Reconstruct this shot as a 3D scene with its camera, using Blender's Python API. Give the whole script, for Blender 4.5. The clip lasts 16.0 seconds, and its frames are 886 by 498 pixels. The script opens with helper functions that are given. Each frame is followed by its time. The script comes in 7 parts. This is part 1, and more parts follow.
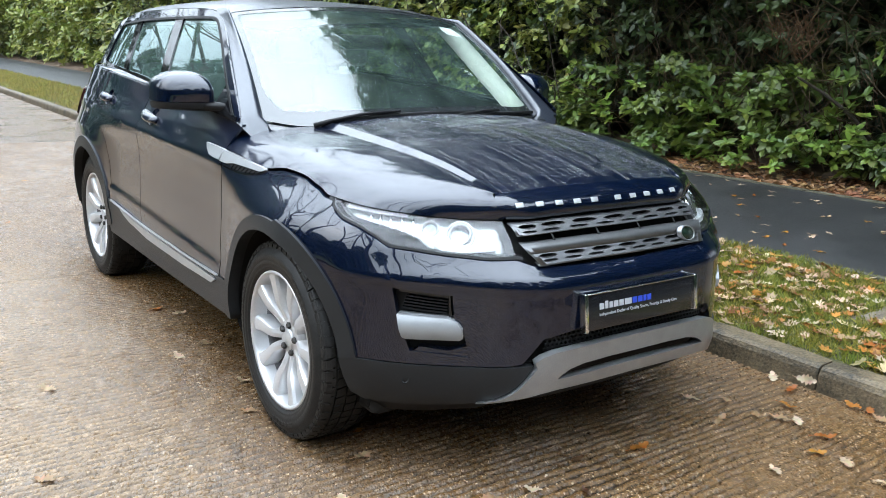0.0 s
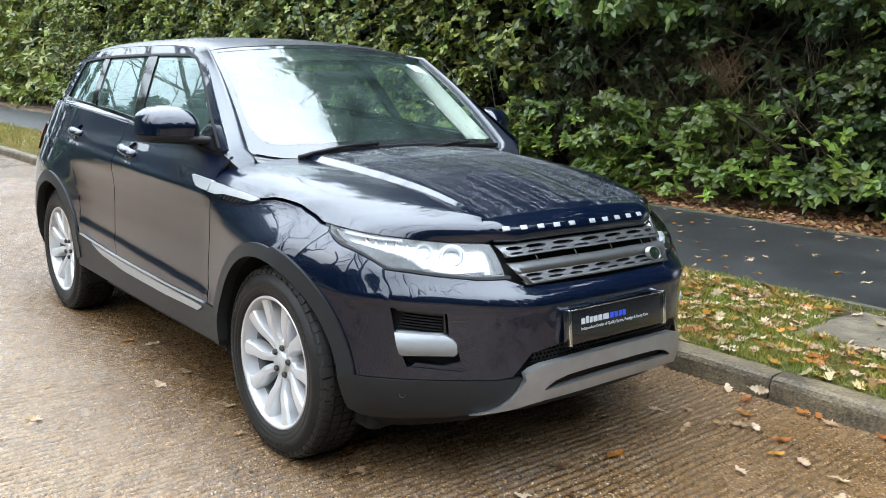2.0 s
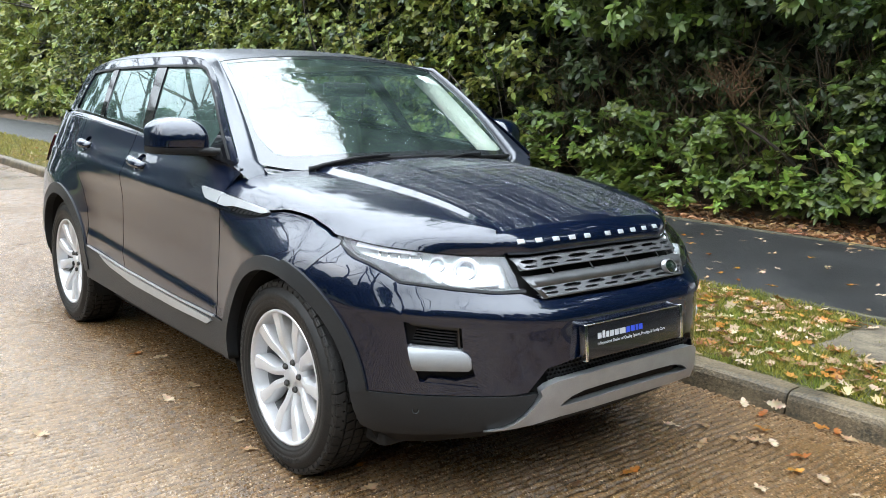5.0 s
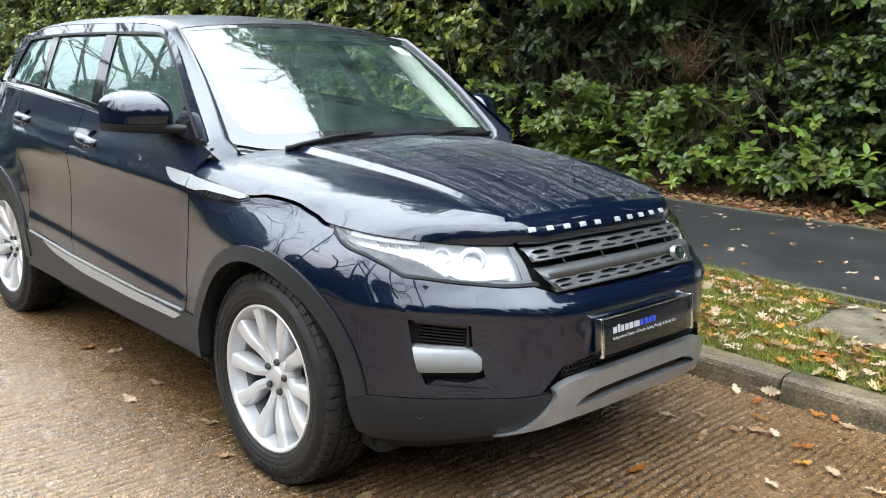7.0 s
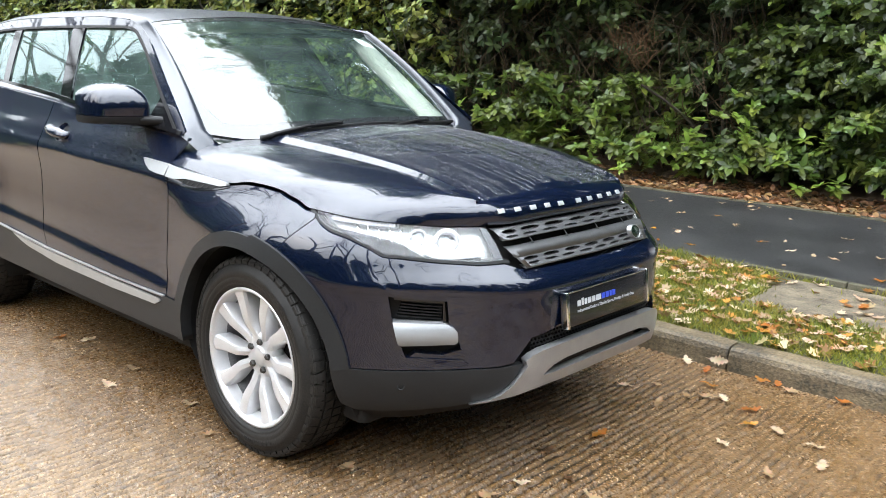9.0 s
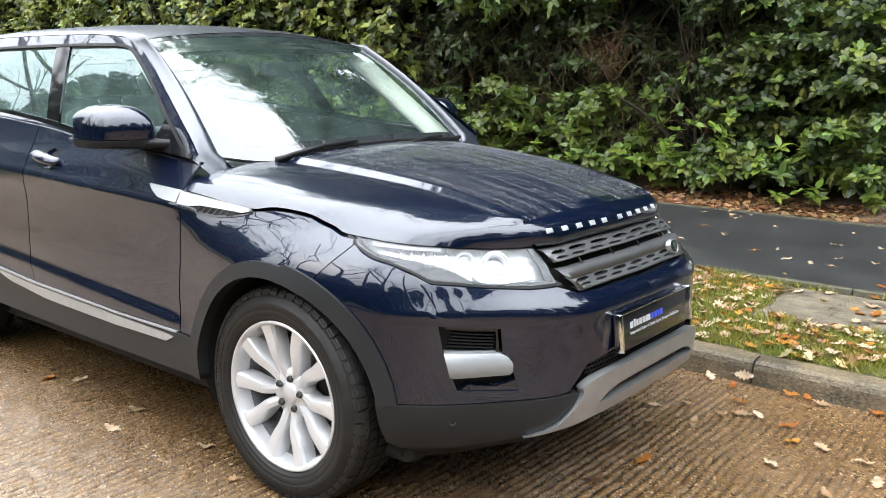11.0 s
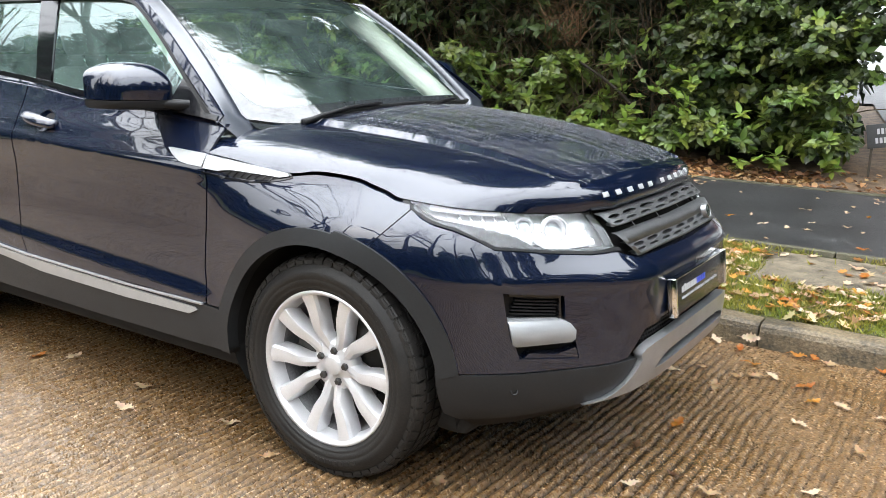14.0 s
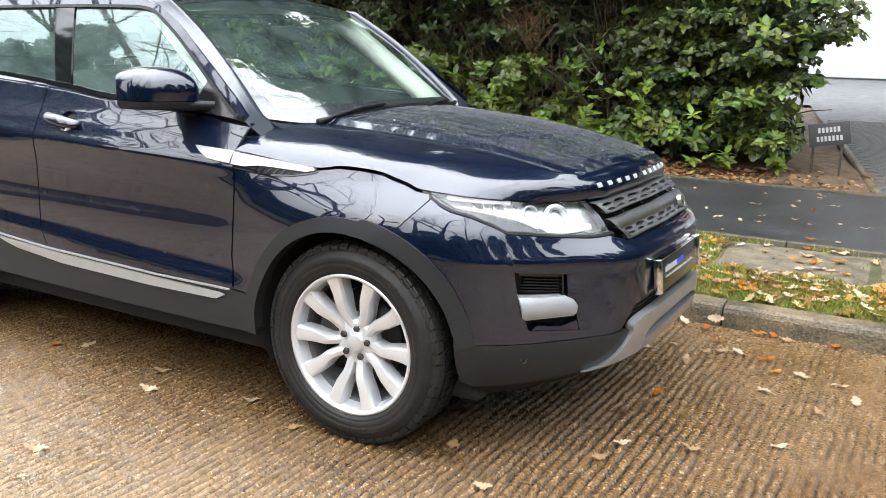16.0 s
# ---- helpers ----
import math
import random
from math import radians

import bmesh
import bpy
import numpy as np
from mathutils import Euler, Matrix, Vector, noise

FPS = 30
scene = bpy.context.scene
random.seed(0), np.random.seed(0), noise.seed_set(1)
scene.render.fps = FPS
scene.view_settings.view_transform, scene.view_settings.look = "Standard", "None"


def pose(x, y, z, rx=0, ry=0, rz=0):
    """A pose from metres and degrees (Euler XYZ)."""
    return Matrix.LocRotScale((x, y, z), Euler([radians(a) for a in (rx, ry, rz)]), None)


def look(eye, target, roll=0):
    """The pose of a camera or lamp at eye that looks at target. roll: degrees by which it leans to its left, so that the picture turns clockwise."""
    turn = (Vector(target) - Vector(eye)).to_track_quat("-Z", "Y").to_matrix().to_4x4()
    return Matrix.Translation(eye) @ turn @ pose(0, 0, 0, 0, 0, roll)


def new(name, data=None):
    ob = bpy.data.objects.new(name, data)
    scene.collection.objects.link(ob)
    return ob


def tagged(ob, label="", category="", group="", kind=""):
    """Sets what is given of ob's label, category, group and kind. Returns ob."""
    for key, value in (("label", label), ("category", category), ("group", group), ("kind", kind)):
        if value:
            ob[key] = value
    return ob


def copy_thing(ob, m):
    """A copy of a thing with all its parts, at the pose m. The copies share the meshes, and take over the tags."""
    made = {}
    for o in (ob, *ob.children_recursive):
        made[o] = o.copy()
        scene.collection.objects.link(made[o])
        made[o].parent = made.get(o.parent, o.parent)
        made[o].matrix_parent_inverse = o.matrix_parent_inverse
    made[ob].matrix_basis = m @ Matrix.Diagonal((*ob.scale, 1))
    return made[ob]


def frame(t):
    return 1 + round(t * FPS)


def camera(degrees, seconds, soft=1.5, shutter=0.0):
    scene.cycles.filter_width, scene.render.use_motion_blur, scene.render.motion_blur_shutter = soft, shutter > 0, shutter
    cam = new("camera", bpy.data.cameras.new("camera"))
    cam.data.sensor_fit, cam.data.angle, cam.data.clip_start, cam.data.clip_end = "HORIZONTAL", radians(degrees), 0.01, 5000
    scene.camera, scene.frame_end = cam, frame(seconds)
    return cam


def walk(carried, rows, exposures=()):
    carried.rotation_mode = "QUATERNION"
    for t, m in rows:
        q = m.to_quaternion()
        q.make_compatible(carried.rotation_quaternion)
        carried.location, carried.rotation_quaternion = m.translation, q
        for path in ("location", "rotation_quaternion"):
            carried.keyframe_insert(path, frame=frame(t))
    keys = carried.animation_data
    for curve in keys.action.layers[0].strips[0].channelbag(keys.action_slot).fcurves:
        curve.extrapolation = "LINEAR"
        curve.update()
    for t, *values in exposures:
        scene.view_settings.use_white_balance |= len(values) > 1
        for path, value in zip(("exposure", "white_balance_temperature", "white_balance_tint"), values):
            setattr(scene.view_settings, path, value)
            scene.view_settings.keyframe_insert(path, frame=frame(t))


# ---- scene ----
cam = camera(54.5, 16.0, 0.6)

PATH = [
    (0, (2.788, -2.162, 1.435), (1.197, -1.04, 0.975), 1.6),
    (0.5, (2.778, -2.226, 1.439), (1.22, -1.058, 0.984), 1.8),
    (1, (2.772, -2.33, 1.437), (1.249, -1.11, 1.001), 1.9),
    (1.5, (2.803, -2.404, 1.432), (1.298, -1.152, 1.023), 1.8),
    (2, (2.818, -2.442, 1.429), (1.31, -1.184, 1.052), 1.6),
    (2.5, (2.827, -2.463, 1.43), (1.309, -1.209, 1.079), 1.5),
    (3, (2.83, -2.479, 1.431), (1.314, -1.223, 1.084), 1.6),
    (3.5, (2.823, -2.486, 1.43), (1.308, -1.227, 1.082), 1.6),
    (4, (2.819, -2.484, 1.426), (1.297, -1.233, 1.084), 1.6),
    (6.5, (2.518, -2.353, 1.43), (1.041, -1.067, 1.024), 1.9),
    (7, (2.413, -2.437, 1.431), (1.007, -1.076, 1.018), 2.0),
    (7.5, (2.38, -2.54, 1.424), (1.048, -1.115, 0.982), 2.1),
    (8, (2.419, -2.568, 1.436), (1.104, -1.131, 0.986), 2.0),
    (8.5, (2.498, -2.586, 1.433), (1.178, -1.153, 0.981), 1.9),
    (9, (2.476, -2.629, 1.435), (1.161, -1.185, 1.004), 1.7),
    (11.5, (1.997, -2.754, 1.412), (0.817, -1.192, 1.003), 0.5),
    (12, (1.886, -2.844, 1.4), (0.766, -1.244, 0.969), 0.6),
    (12.5, (1.837, -2.868, 1.396), (0.748, -1.252, 0.949), 0.8),
    (13, (1.822, -2.868, 1.394), (0.749, -1.243, 0.939), 1.4),
    (13.5, (1.808, -2.878, 1.393), (0.741, -1.25, 0.932), 1.1),
    (14, (1.741, -2.87, 1.387), (0.664, -1.25, 0.923), 1.2),
    (14.5, (1.604, -2.852, 1.397), (0.543, -1.221, 0.935), 1.3),
    (15, (1.545, -2.965, 1.402), (0.539, -1.3, 0.937), 1.3),
    (15.5, (1.577, -3.131, 1.405), (0.605, -1.446, 0.943), 1.3),
    (16, (1.715, -3.25, 1.399), (0.744, -1.563, 0.942), 1.4),
]
EXPOSURES = [(0, 1.11, 5850, 6), (3.5, 1.31, 6050, 7), (6.5, 1.30, 6150, 7), (8.5, 1.46, 6300, 9), (13, 1.48, 6430, 10), (16, 1.50, 6480, 10)]
walk(cam, [(t, look(eye, target, roll)) for t, eye, target, roll in PATH], EXPOSURES)


# ---- light: an overcast day ----
world = bpy.data.worlds.new("overcast")
scene.world = world
world.use_nodes = True
wn, wl = world.node_tree.nodes, world.node_tree.links
sky = wn.new("ShaderNodeTexSky")
sky.sky_type, sky.sun_disc = "NISHITA", False
sky.sun_elevation, sky.sun_rotation = radians(38), radians(200)
sky.dust_density, sky.ozone_density = 4.0, 1.0
cloud = wn.new("ShaderNodeMix")
cloud.data_type = "RGBA"
cloud.inputs["Factor"].default_value = 0.85
# an overcast sky is several times as bright overhead as at the horizon
up, level, high = wn.new("ShaderNodeSeparateXYZ"), wn.new("ShaderNodeMapRange"), wn.new("ShaderNodeMix")
high.data_type = "RGBA"
high.inputs["A"].default_value, high.inputs["B"].default_value = (5.0, 5.35, 5.6, 1), (36.0, 37.8, 39.8, 1)
wl.new(wn.new("ShaderNodeTexCoord").outputs["Generated"], up.inputs[0])
wl.new(up.outputs["Z"], level.inputs["Value"])
steeper = wn.new("ShaderNodeMath")
steeper.operation, steeper.inputs[1].default_value = "POWER", 1.5
wl.new(level.outputs[0], steeper.inputs[0])
wl.new(steeper.outputs[0], high.inputs["Factor"])
wl.new(high.outputs["Result"], cloud.inputs["B"])
wl.new(sky.outputs["Color"], cloud.inputs["A"])
wl.new(cloud.outputs["Result"], wn["Background"].inputs["Color"])
wn["Background"].inputs["Strength"].default_value = 0.12
sun = new("sun", bpy.data.lights.new("sun", "SUN"))
sun.data.energy, sun.data.angle, sun.data.color = 0.5, radians(120), (1.0, 0.97, 0.92)
sun.matrix_world = look((0, 0, 20), (5.0, 8.0, 4.5))

# ---- building tools ----
def material(name, colour, rough=0.5, metal=0.0, vary=0.0, scale=6.0, bump=0.0, bump_scale=60.0, coat=0.0, second=None, spec=0.5):
    """A surface with a base colour that varies at two scales, and fine relief."""
    m = bpy.data.materials.new(name)
    m.use_nodes = True
    n, k = m.node_tree.nodes, m.node_tree.links
    b = n["Principled BSDF"]
    b.inputs["Base Color"].default_value = (*colour, 1)
    b.inputs["Roughness"].default_value, b.inputs["Metallic"].default_value = rough, metal
    b.inputs["Coat Weight"].default_value, b.inputs["Coat Roughness"].default_value = coat, 0.03
    b.inputs["Specular IOR Level"].default_value = spec
    where = n.new("ShaderNodeTexCoord").outputs["Object"]
    if vary:
        big, fine, mix, ramp = n.new("ShaderNodeTexNoise"), n.new("ShaderNodeTexNoise"), n.new("ShaderNodeMix"), n.new("ShaderNodeMath")
        big.inputs["Scale"].default_value, big.inputs["Detail"].default_value = scale, 4
        fine.inputs["Scale"].default_value, fine.inputs["Detail"].default_value = scale * 14, 3
        ramp.operation = "ADD"
        mix.data_type = "RGBA"
        low = tuple(c * (1 - vary) for c in colour)
        high = second or tuple(min(1, c * (1 + vary)) for c in colour)
        mix.inputs["A"].default_value, mix.inputs["B"].default_value = (*low, 1), (*high, 1)
        half = n.new("ShaderNodeMapRange")
        half.inputs["From Min"].default_value, half.inputs["From Max"].default_value = 0.7, 1.3
        for tex, i in ((big, 0), (fine, 1)):
            k.new(where, tex.inputs["Vector"])
            k.new(tex.outputs["Fac"], ramp.inputs[i])
        k.new(ramp.outputs[0], half.inputs["Value"])
        k.new(half.outputs[0], mix.inputs["Factor"])
        k.new(mix.outputs["Result"], b.inputs["Base Color"])
    if bump:
        tex, bn = n.new("ShaderNodeTexNoise"), n.new("ShaderNodeBump")
        tex.inputs["Scale"].default_value, tex.inputs["Detail"].default_value = bump_scale, 4
        bn.inputs["Strength"].default_value, bn.inputs["Distance"].default_value = bump, 0.01
        k.new(where, tex.inputs["Vector"])
        k.new(tex.outputs["Fac"], bn.inputs["Height"])
        k.new(bn.outputs["Normal"], b.inputs["Normal"])
    return m


def part(name, bm, mat, parent=None, label="", smooth=True):
    """Links a bmesh as one mesh object, under parent if there is one."""
    me = bpy.data.meshes.new(name)
    if smooth:
        for f in bm.faces:
            f.smooth = True
    bm.normal_update()
    bm.to_mesh(me)
    bm.free()
    for one in mat if isinstance(mat, (list, tuple)) else [mat]:
        me.materials.append(one)
    ob = new(name, me)
    ob.parent = parent
    return tagged(ob, label)


def thing(name, label, category, group="", at=None):
    ob = new(name)
    ob.empty_display_size = 0.1
    if at:
        ob.matrix_world = at
    return tagged(ob, label, category, group)


def flip(bm):
    """The mirror image across the car's middle."""
    for v in bm.verts:
        v.co.y = -v.co.y
    bmesh.ops.reverse_faces(bm, faces=bm.faces[:])
    return bm


def joined(a, b):
    """Adds mesh b to mesh a, and drops b."""
    me = bpy.data.meshes.new("tmp")
    b.to_mesh(me)
    b.free()
    a.from_mesh(me)
    bpy.data.meshes.remove(me)
    return a


def inside(poly, u, v):
    hit = False
    for (x0, y0), (x1, y1) in zip(poly, poly[1:] + poly[:1]):
        if (y0 > v) != (y1 > v) and u < (x1 - x0) * (v - y0) / (y1 - y0) + x0:
            hit = not hit
    return hit


def patch(poly, fn, step=0.03, out=0.0, thick=0.012, holes=(), inner=None):
    """A sheet with the outline poly in the two coordinates of fn, which gives its places; its rim turns inwards by thick."""
    bm = bmesh.new()
    bm.faces.new([bm.verts.new((u, v, 0)) for u, v in poly])
    us, vs = [p[0] for p in poly], [p[1] for p in poly]

    def cut(co, no):
        bmesh.ops.bisect_plane(bm, geom=bm.verts[:] + bm.edges[:] + bm.faces[:], dist=1e-6, plane_co=co, plane_no=no)
    nu, nv = int((max(us) - min(us)) / step), int((max(vs) - min(vs)) / step)
    for i in range(1, nu + 1):
        cut((min(us) + (max(us) - min(us)) * i / (nu + 1), 0, 0), (1, 0, 0))
    for i in range(1, nv + 1):
        cut((0, min(vs) + (max(vs) - min(vs)) * i / (nv + 1), 0), (0, 1, 0))
    for hole in holes:
        for (x0, y0), (x1, y1) in zip(hole, hole[1:] + hole[:1]):
            cut((x0, y0, 0), (y1 - y0, x0 - x1, 0))
        gone = [f for f in bm.faces if inside(hole, *f.calc_center_median()[:2])]
        bmesh.ops.delete(bm, geom=gone, context="FACES")
    bmesh.ops.remove_doubles(bm, verts=bm.verts[:], dist=0.0006)
    flat = {v: (v.co.x, v.co.y) for v in bm.verts}
    edge = [e for e in bm.edges if e.is_boundary]
    if thick:
        made = bmesh.ops.extrude_edge_only(bm, edges=edge)["geom"]
        # the turned-in rim keeps the flat place of the vertex above it
        low = [g for g in made if isinstance(g, bmesh.types.BMVert)]
        for v in low:
            flat[v] = (v.co.x, v.co.y)
        lows = set(low)
        for e in edge:
            e.smooth = False
    else:
        lows = set()
    for v, (a, b) in flat.items():
        v.co = fn(a, b, out - (thick if v in lows else 0))
    bmesh.ops.recalc_face_normals(bm, faces=bm.faces[:])
    return bm


def outward(bm, way=None):
    """Turns a mesh's faces so that most look away from the car's inside (or along way)."""
    bm.normal_update()
    mid = Vector((-1.2, 0, 0.75))
    s = sum(f.calc_area() * f.normal.dot(Vector(way) if way else (f.calc_center_median() - mid)) for f in bm.faces)
    if s < 0:
        bmesh.ops.reverse_faces(bm, faces=bm.faces[:])
    return bm


def both(name, make, mat, parent, label=""):
    """The right-hand part and its mirror image."""
    a = part(name, outward(make()), mat, parent, label)
    return a, part(name, outward(flip(make())), mat, parent, label)


def whole(make):
    """One mesh of a half and its mirror image, welded along the middle."""
    bm = joined(make(), flip(make()))
    seam = [v for v in bm.verts if abs(v.co.y) < 0.004]
    bmesh.ops.remove_doubles(bm, verts=seam, dist=0.003)
    return outward(bm)


def loft(rails, n, ease=1):
    """A sheet over rails (lists of places), n steps along, with smooth crossings of ease steps between rails."""
    bm = bmesh.new()
    rows = []
    for i in range(n + 1):
        col = [spline(r, (len(r) - 1) * i / n) for r in rails]
        m = (len(col) - 1) * ease
        rows.append([bm.verts.new(spline(col, (len(col) - 1) * j / m) if ease > 1 else col[j]) for j in range(m + 1)])
    for a, b in zip(rows, rows[1:]):
        for j in range(len(a) - 1):
            bm.faces.new((a[j], b[j], b[j + 1], a[j + 1]))
    return bm


def box(bm, lo, hi, bevel=0.0, m=None):
    """Adds a box with rounded edges to bm."""
    made = bmesh.ops.create_cube(bm, size=1)["verts"]
    for v in made:
        v.co = Vector([l + (h - l) * (c + 0.5) for l, h, c in zip(lo, hi, v.co)])
    if bevel:
        edges = list({e for v in made for e in v.link_edges})
        made = list({v for f in bmesh.ops.bevel(bm, geom=edges, offset=bevel, segments=2, profile=0.6, affect="EDGES")["faces"] for v in f.verts}
                    | {v for v in made if v.is_valid})
    if m:
        bmesh.ops.transform(bm, matrix=m, verts=made)
    return bm


def tube(path, radii, sides=8, bm=None, cap=True):
    """A round bar along path with its radius at each place."""
    bm = bm or bmesh.new()
    rings = []
    up = Vector((0.03, 0.02, 1))
    for i, p in enumerate(path):
        a, b = Vector(path[max(0, i - 1)]), Vector(path[min(len(path) - 1, i + 1)])
        d = (b - a).normalized()
        side = d.cross(up if abs(d.z) < 0.95 else Vector((1, 0, 0))).normalized()
        top = side.cross(d)
        r = radii[i] if isinstance(radii, (list, tuple)) else radii
        rings.append([bm.verts.new(Vector(p) + r * (side * math.cos(2 * math.pi * k / sides) + top * math.sin(2 * math.pi * k / sides)))
                      for k in range(sides)])
    for a, b in zip(rings, rings[1:]):
        for k in range(sides):
            bm.faces.new((a[k], a[(k + 1) % sides], b[(k + 1) % sides], b[k]))
    if cap:
        bm.faces.new(rings[0][::-1])
        bm.faces.new(rings[-1])
    return bm


def lathe(profile, sides=48, axis_y=True):
    """Turns a profile of (radius, along) about the y axis."""
    bm = bmesh.new()
    rings = []
    for r, a in profile:
        rings.append([bm.verts.new((r * math.cos(2 * math.pi * k / sides), a, r * math.sin(2 * math.pi * k / sides))) for k in range(sides)])
    for p, q in zip(rings, rings[1:]):
        for k in range(sides):
            bm.faces.new((p[k], q[k], q[(k + 1) % sides], p[(k + 1) % sides]))
    bmesh.ops.recalc_face_normals(bm, faces=bm.faces[:])
    return bm

# ---- materials ----
def wet_paint(name, colour, drops=1.0, mist=0.02):
    """Dark metallic paint under clear lacquer, beaded with rain that runs in rows on the flat tops."""
    m = bpy.data.materials.new(name)
    m.use_nodes = True
    n, k = m.node_tree.nodes, m.node_tree.links
    b = n["Principled BSDF"]
    where = n.new("ShaderNodeTexCoord").outputs["Object"]
    flake, mix = n.new("ShaderNodeTexVoronoi"), n.new("ShaderNodeMix")
    flake.inputs["Scale"].default_value = 900
    mix.data_type = "RGBA"
    mix.inputs["A"].default_value = (*[c * 0.5 for c in colour], 1)
    mix.inputs["B"].default_value = (*[c * 1.9 for c in colour], 1)
    k.new(where, flake.inputs["Vector"])
    k.new(flake.outputs["Color"], mix.inputs["Factor"])
    k.new(mix.outputs["Result"], b.inputs["Base Color"])
    b.inputs["Metallic"].default_value, b.inputs["Roughness"].default_value = 0.25, 0.35
    b.inputs["Specular IOR Level"].default_value = 0.1
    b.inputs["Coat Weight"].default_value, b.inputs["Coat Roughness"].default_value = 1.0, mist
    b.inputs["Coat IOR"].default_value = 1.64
    # beads of water: one cell a bead, kept or left out by chance, more of them on surfaces that face up
    cell, keep, up, rows = n.new("ShaderNodeTexVoronoi"), n.new("ShaderNodeMath"), n.new("ShaderNodeSeparateXYZ"), n.new("ShaderNodeTexNoise")
    cell.inputs["Scale"].default_value, cell.inputs["Randomness"].default_value = 250, 1.0
    k.new(where, cell.inputs["Vector"])
    stretch = n.new("ShaderNodeMapping")
    stretch.inputs["Scale"].default_value = (2.2, 30, 10)
    k.new(where, stretch.inputs["Vector"])
    k.new(stretch.outputs["Vector"], rows.inputs["Vector"])
    rows.inputs["Scale"].default_value, rows.inputs["Detail"].default_value = 1.0, 3
    k.new(n.new("ShaderNodeNewGeometry").outputs["Normal"], up.inputs[0])
    flat = n.new("ShaderNodeMapRange")
    flat.inputs["From Min"].default_value, flat.inputs["From Max"].default_value = 0.945, 0.99
    flat.inputs["To Min"].default_value, flat.inputs["To Max"].default_value = 0.0, 0.62
    k.new(up.outputs["Z"], flat.inputs["Value"])
    row = n.new("ShaderNodeMapRange")
    row.inputs["From Min"].default_value, row.inputs["From Max"].default_value = 0.40, 0.62
    row.inputs["To Min"].default_value, row.inputs["To Max"].default_value = 0.62, 1.1
    k.new(rows.outputs["Fac"], row.inputs["Value"])
    amount = n.new("ShaderNodeMath")
    amount.operation = "MULTIPLY"
    k.new(flat.outputs[0], amount.inputs[0])
    k.new(row.outputs[0], amount.inputs[1])
    split = n.new("ShaderNodeSeparateColor")
    k.new(cell.outputs["Color"], split.inputs[0])
    keep.operation = "LESS_THAN"
    k.new(split.outputs[0], keep.inputs[0])
    k.new(amount.outputs[0], keep.inputs[1])
    dome = n.new("ShaderNodeMapRange")
    dome.interpolation_type = "SMOOTHSTEP"
    dome.inputs["From Min"].default_value, dome.inputs["From Max"].default_value = 0.5, 0.12
    dome.inputs["To Min"].default_value, dome.inputs["To Max"].default_value = 0.0, 1.0
    k.new(cell.outputs["Distance"], dome.inputs["Value"])
    bead, bn = n.new("ShaderNodeMath"), n.new("ShaderNodeBump")
    bead.operation = "MULTIPLY"
    k.new(dome.outputs[0], bead.inputs[0])
    k.new(keep.outputs[0], bead.inputs[1])
    bn.inputs["Strength"].default_value, bn.inputs["Distance"].default_value = min(1.0, drops * 1.0), 0.0025 * drops
    k.new(bead.outputs[0], bn.inputs["Height"])
    k.new(bn.outputs["Normal"], b.inputs["Normal"])
    k.new(bn.outputs["Normal"], b.inputs["Coat Normal"])
    return m


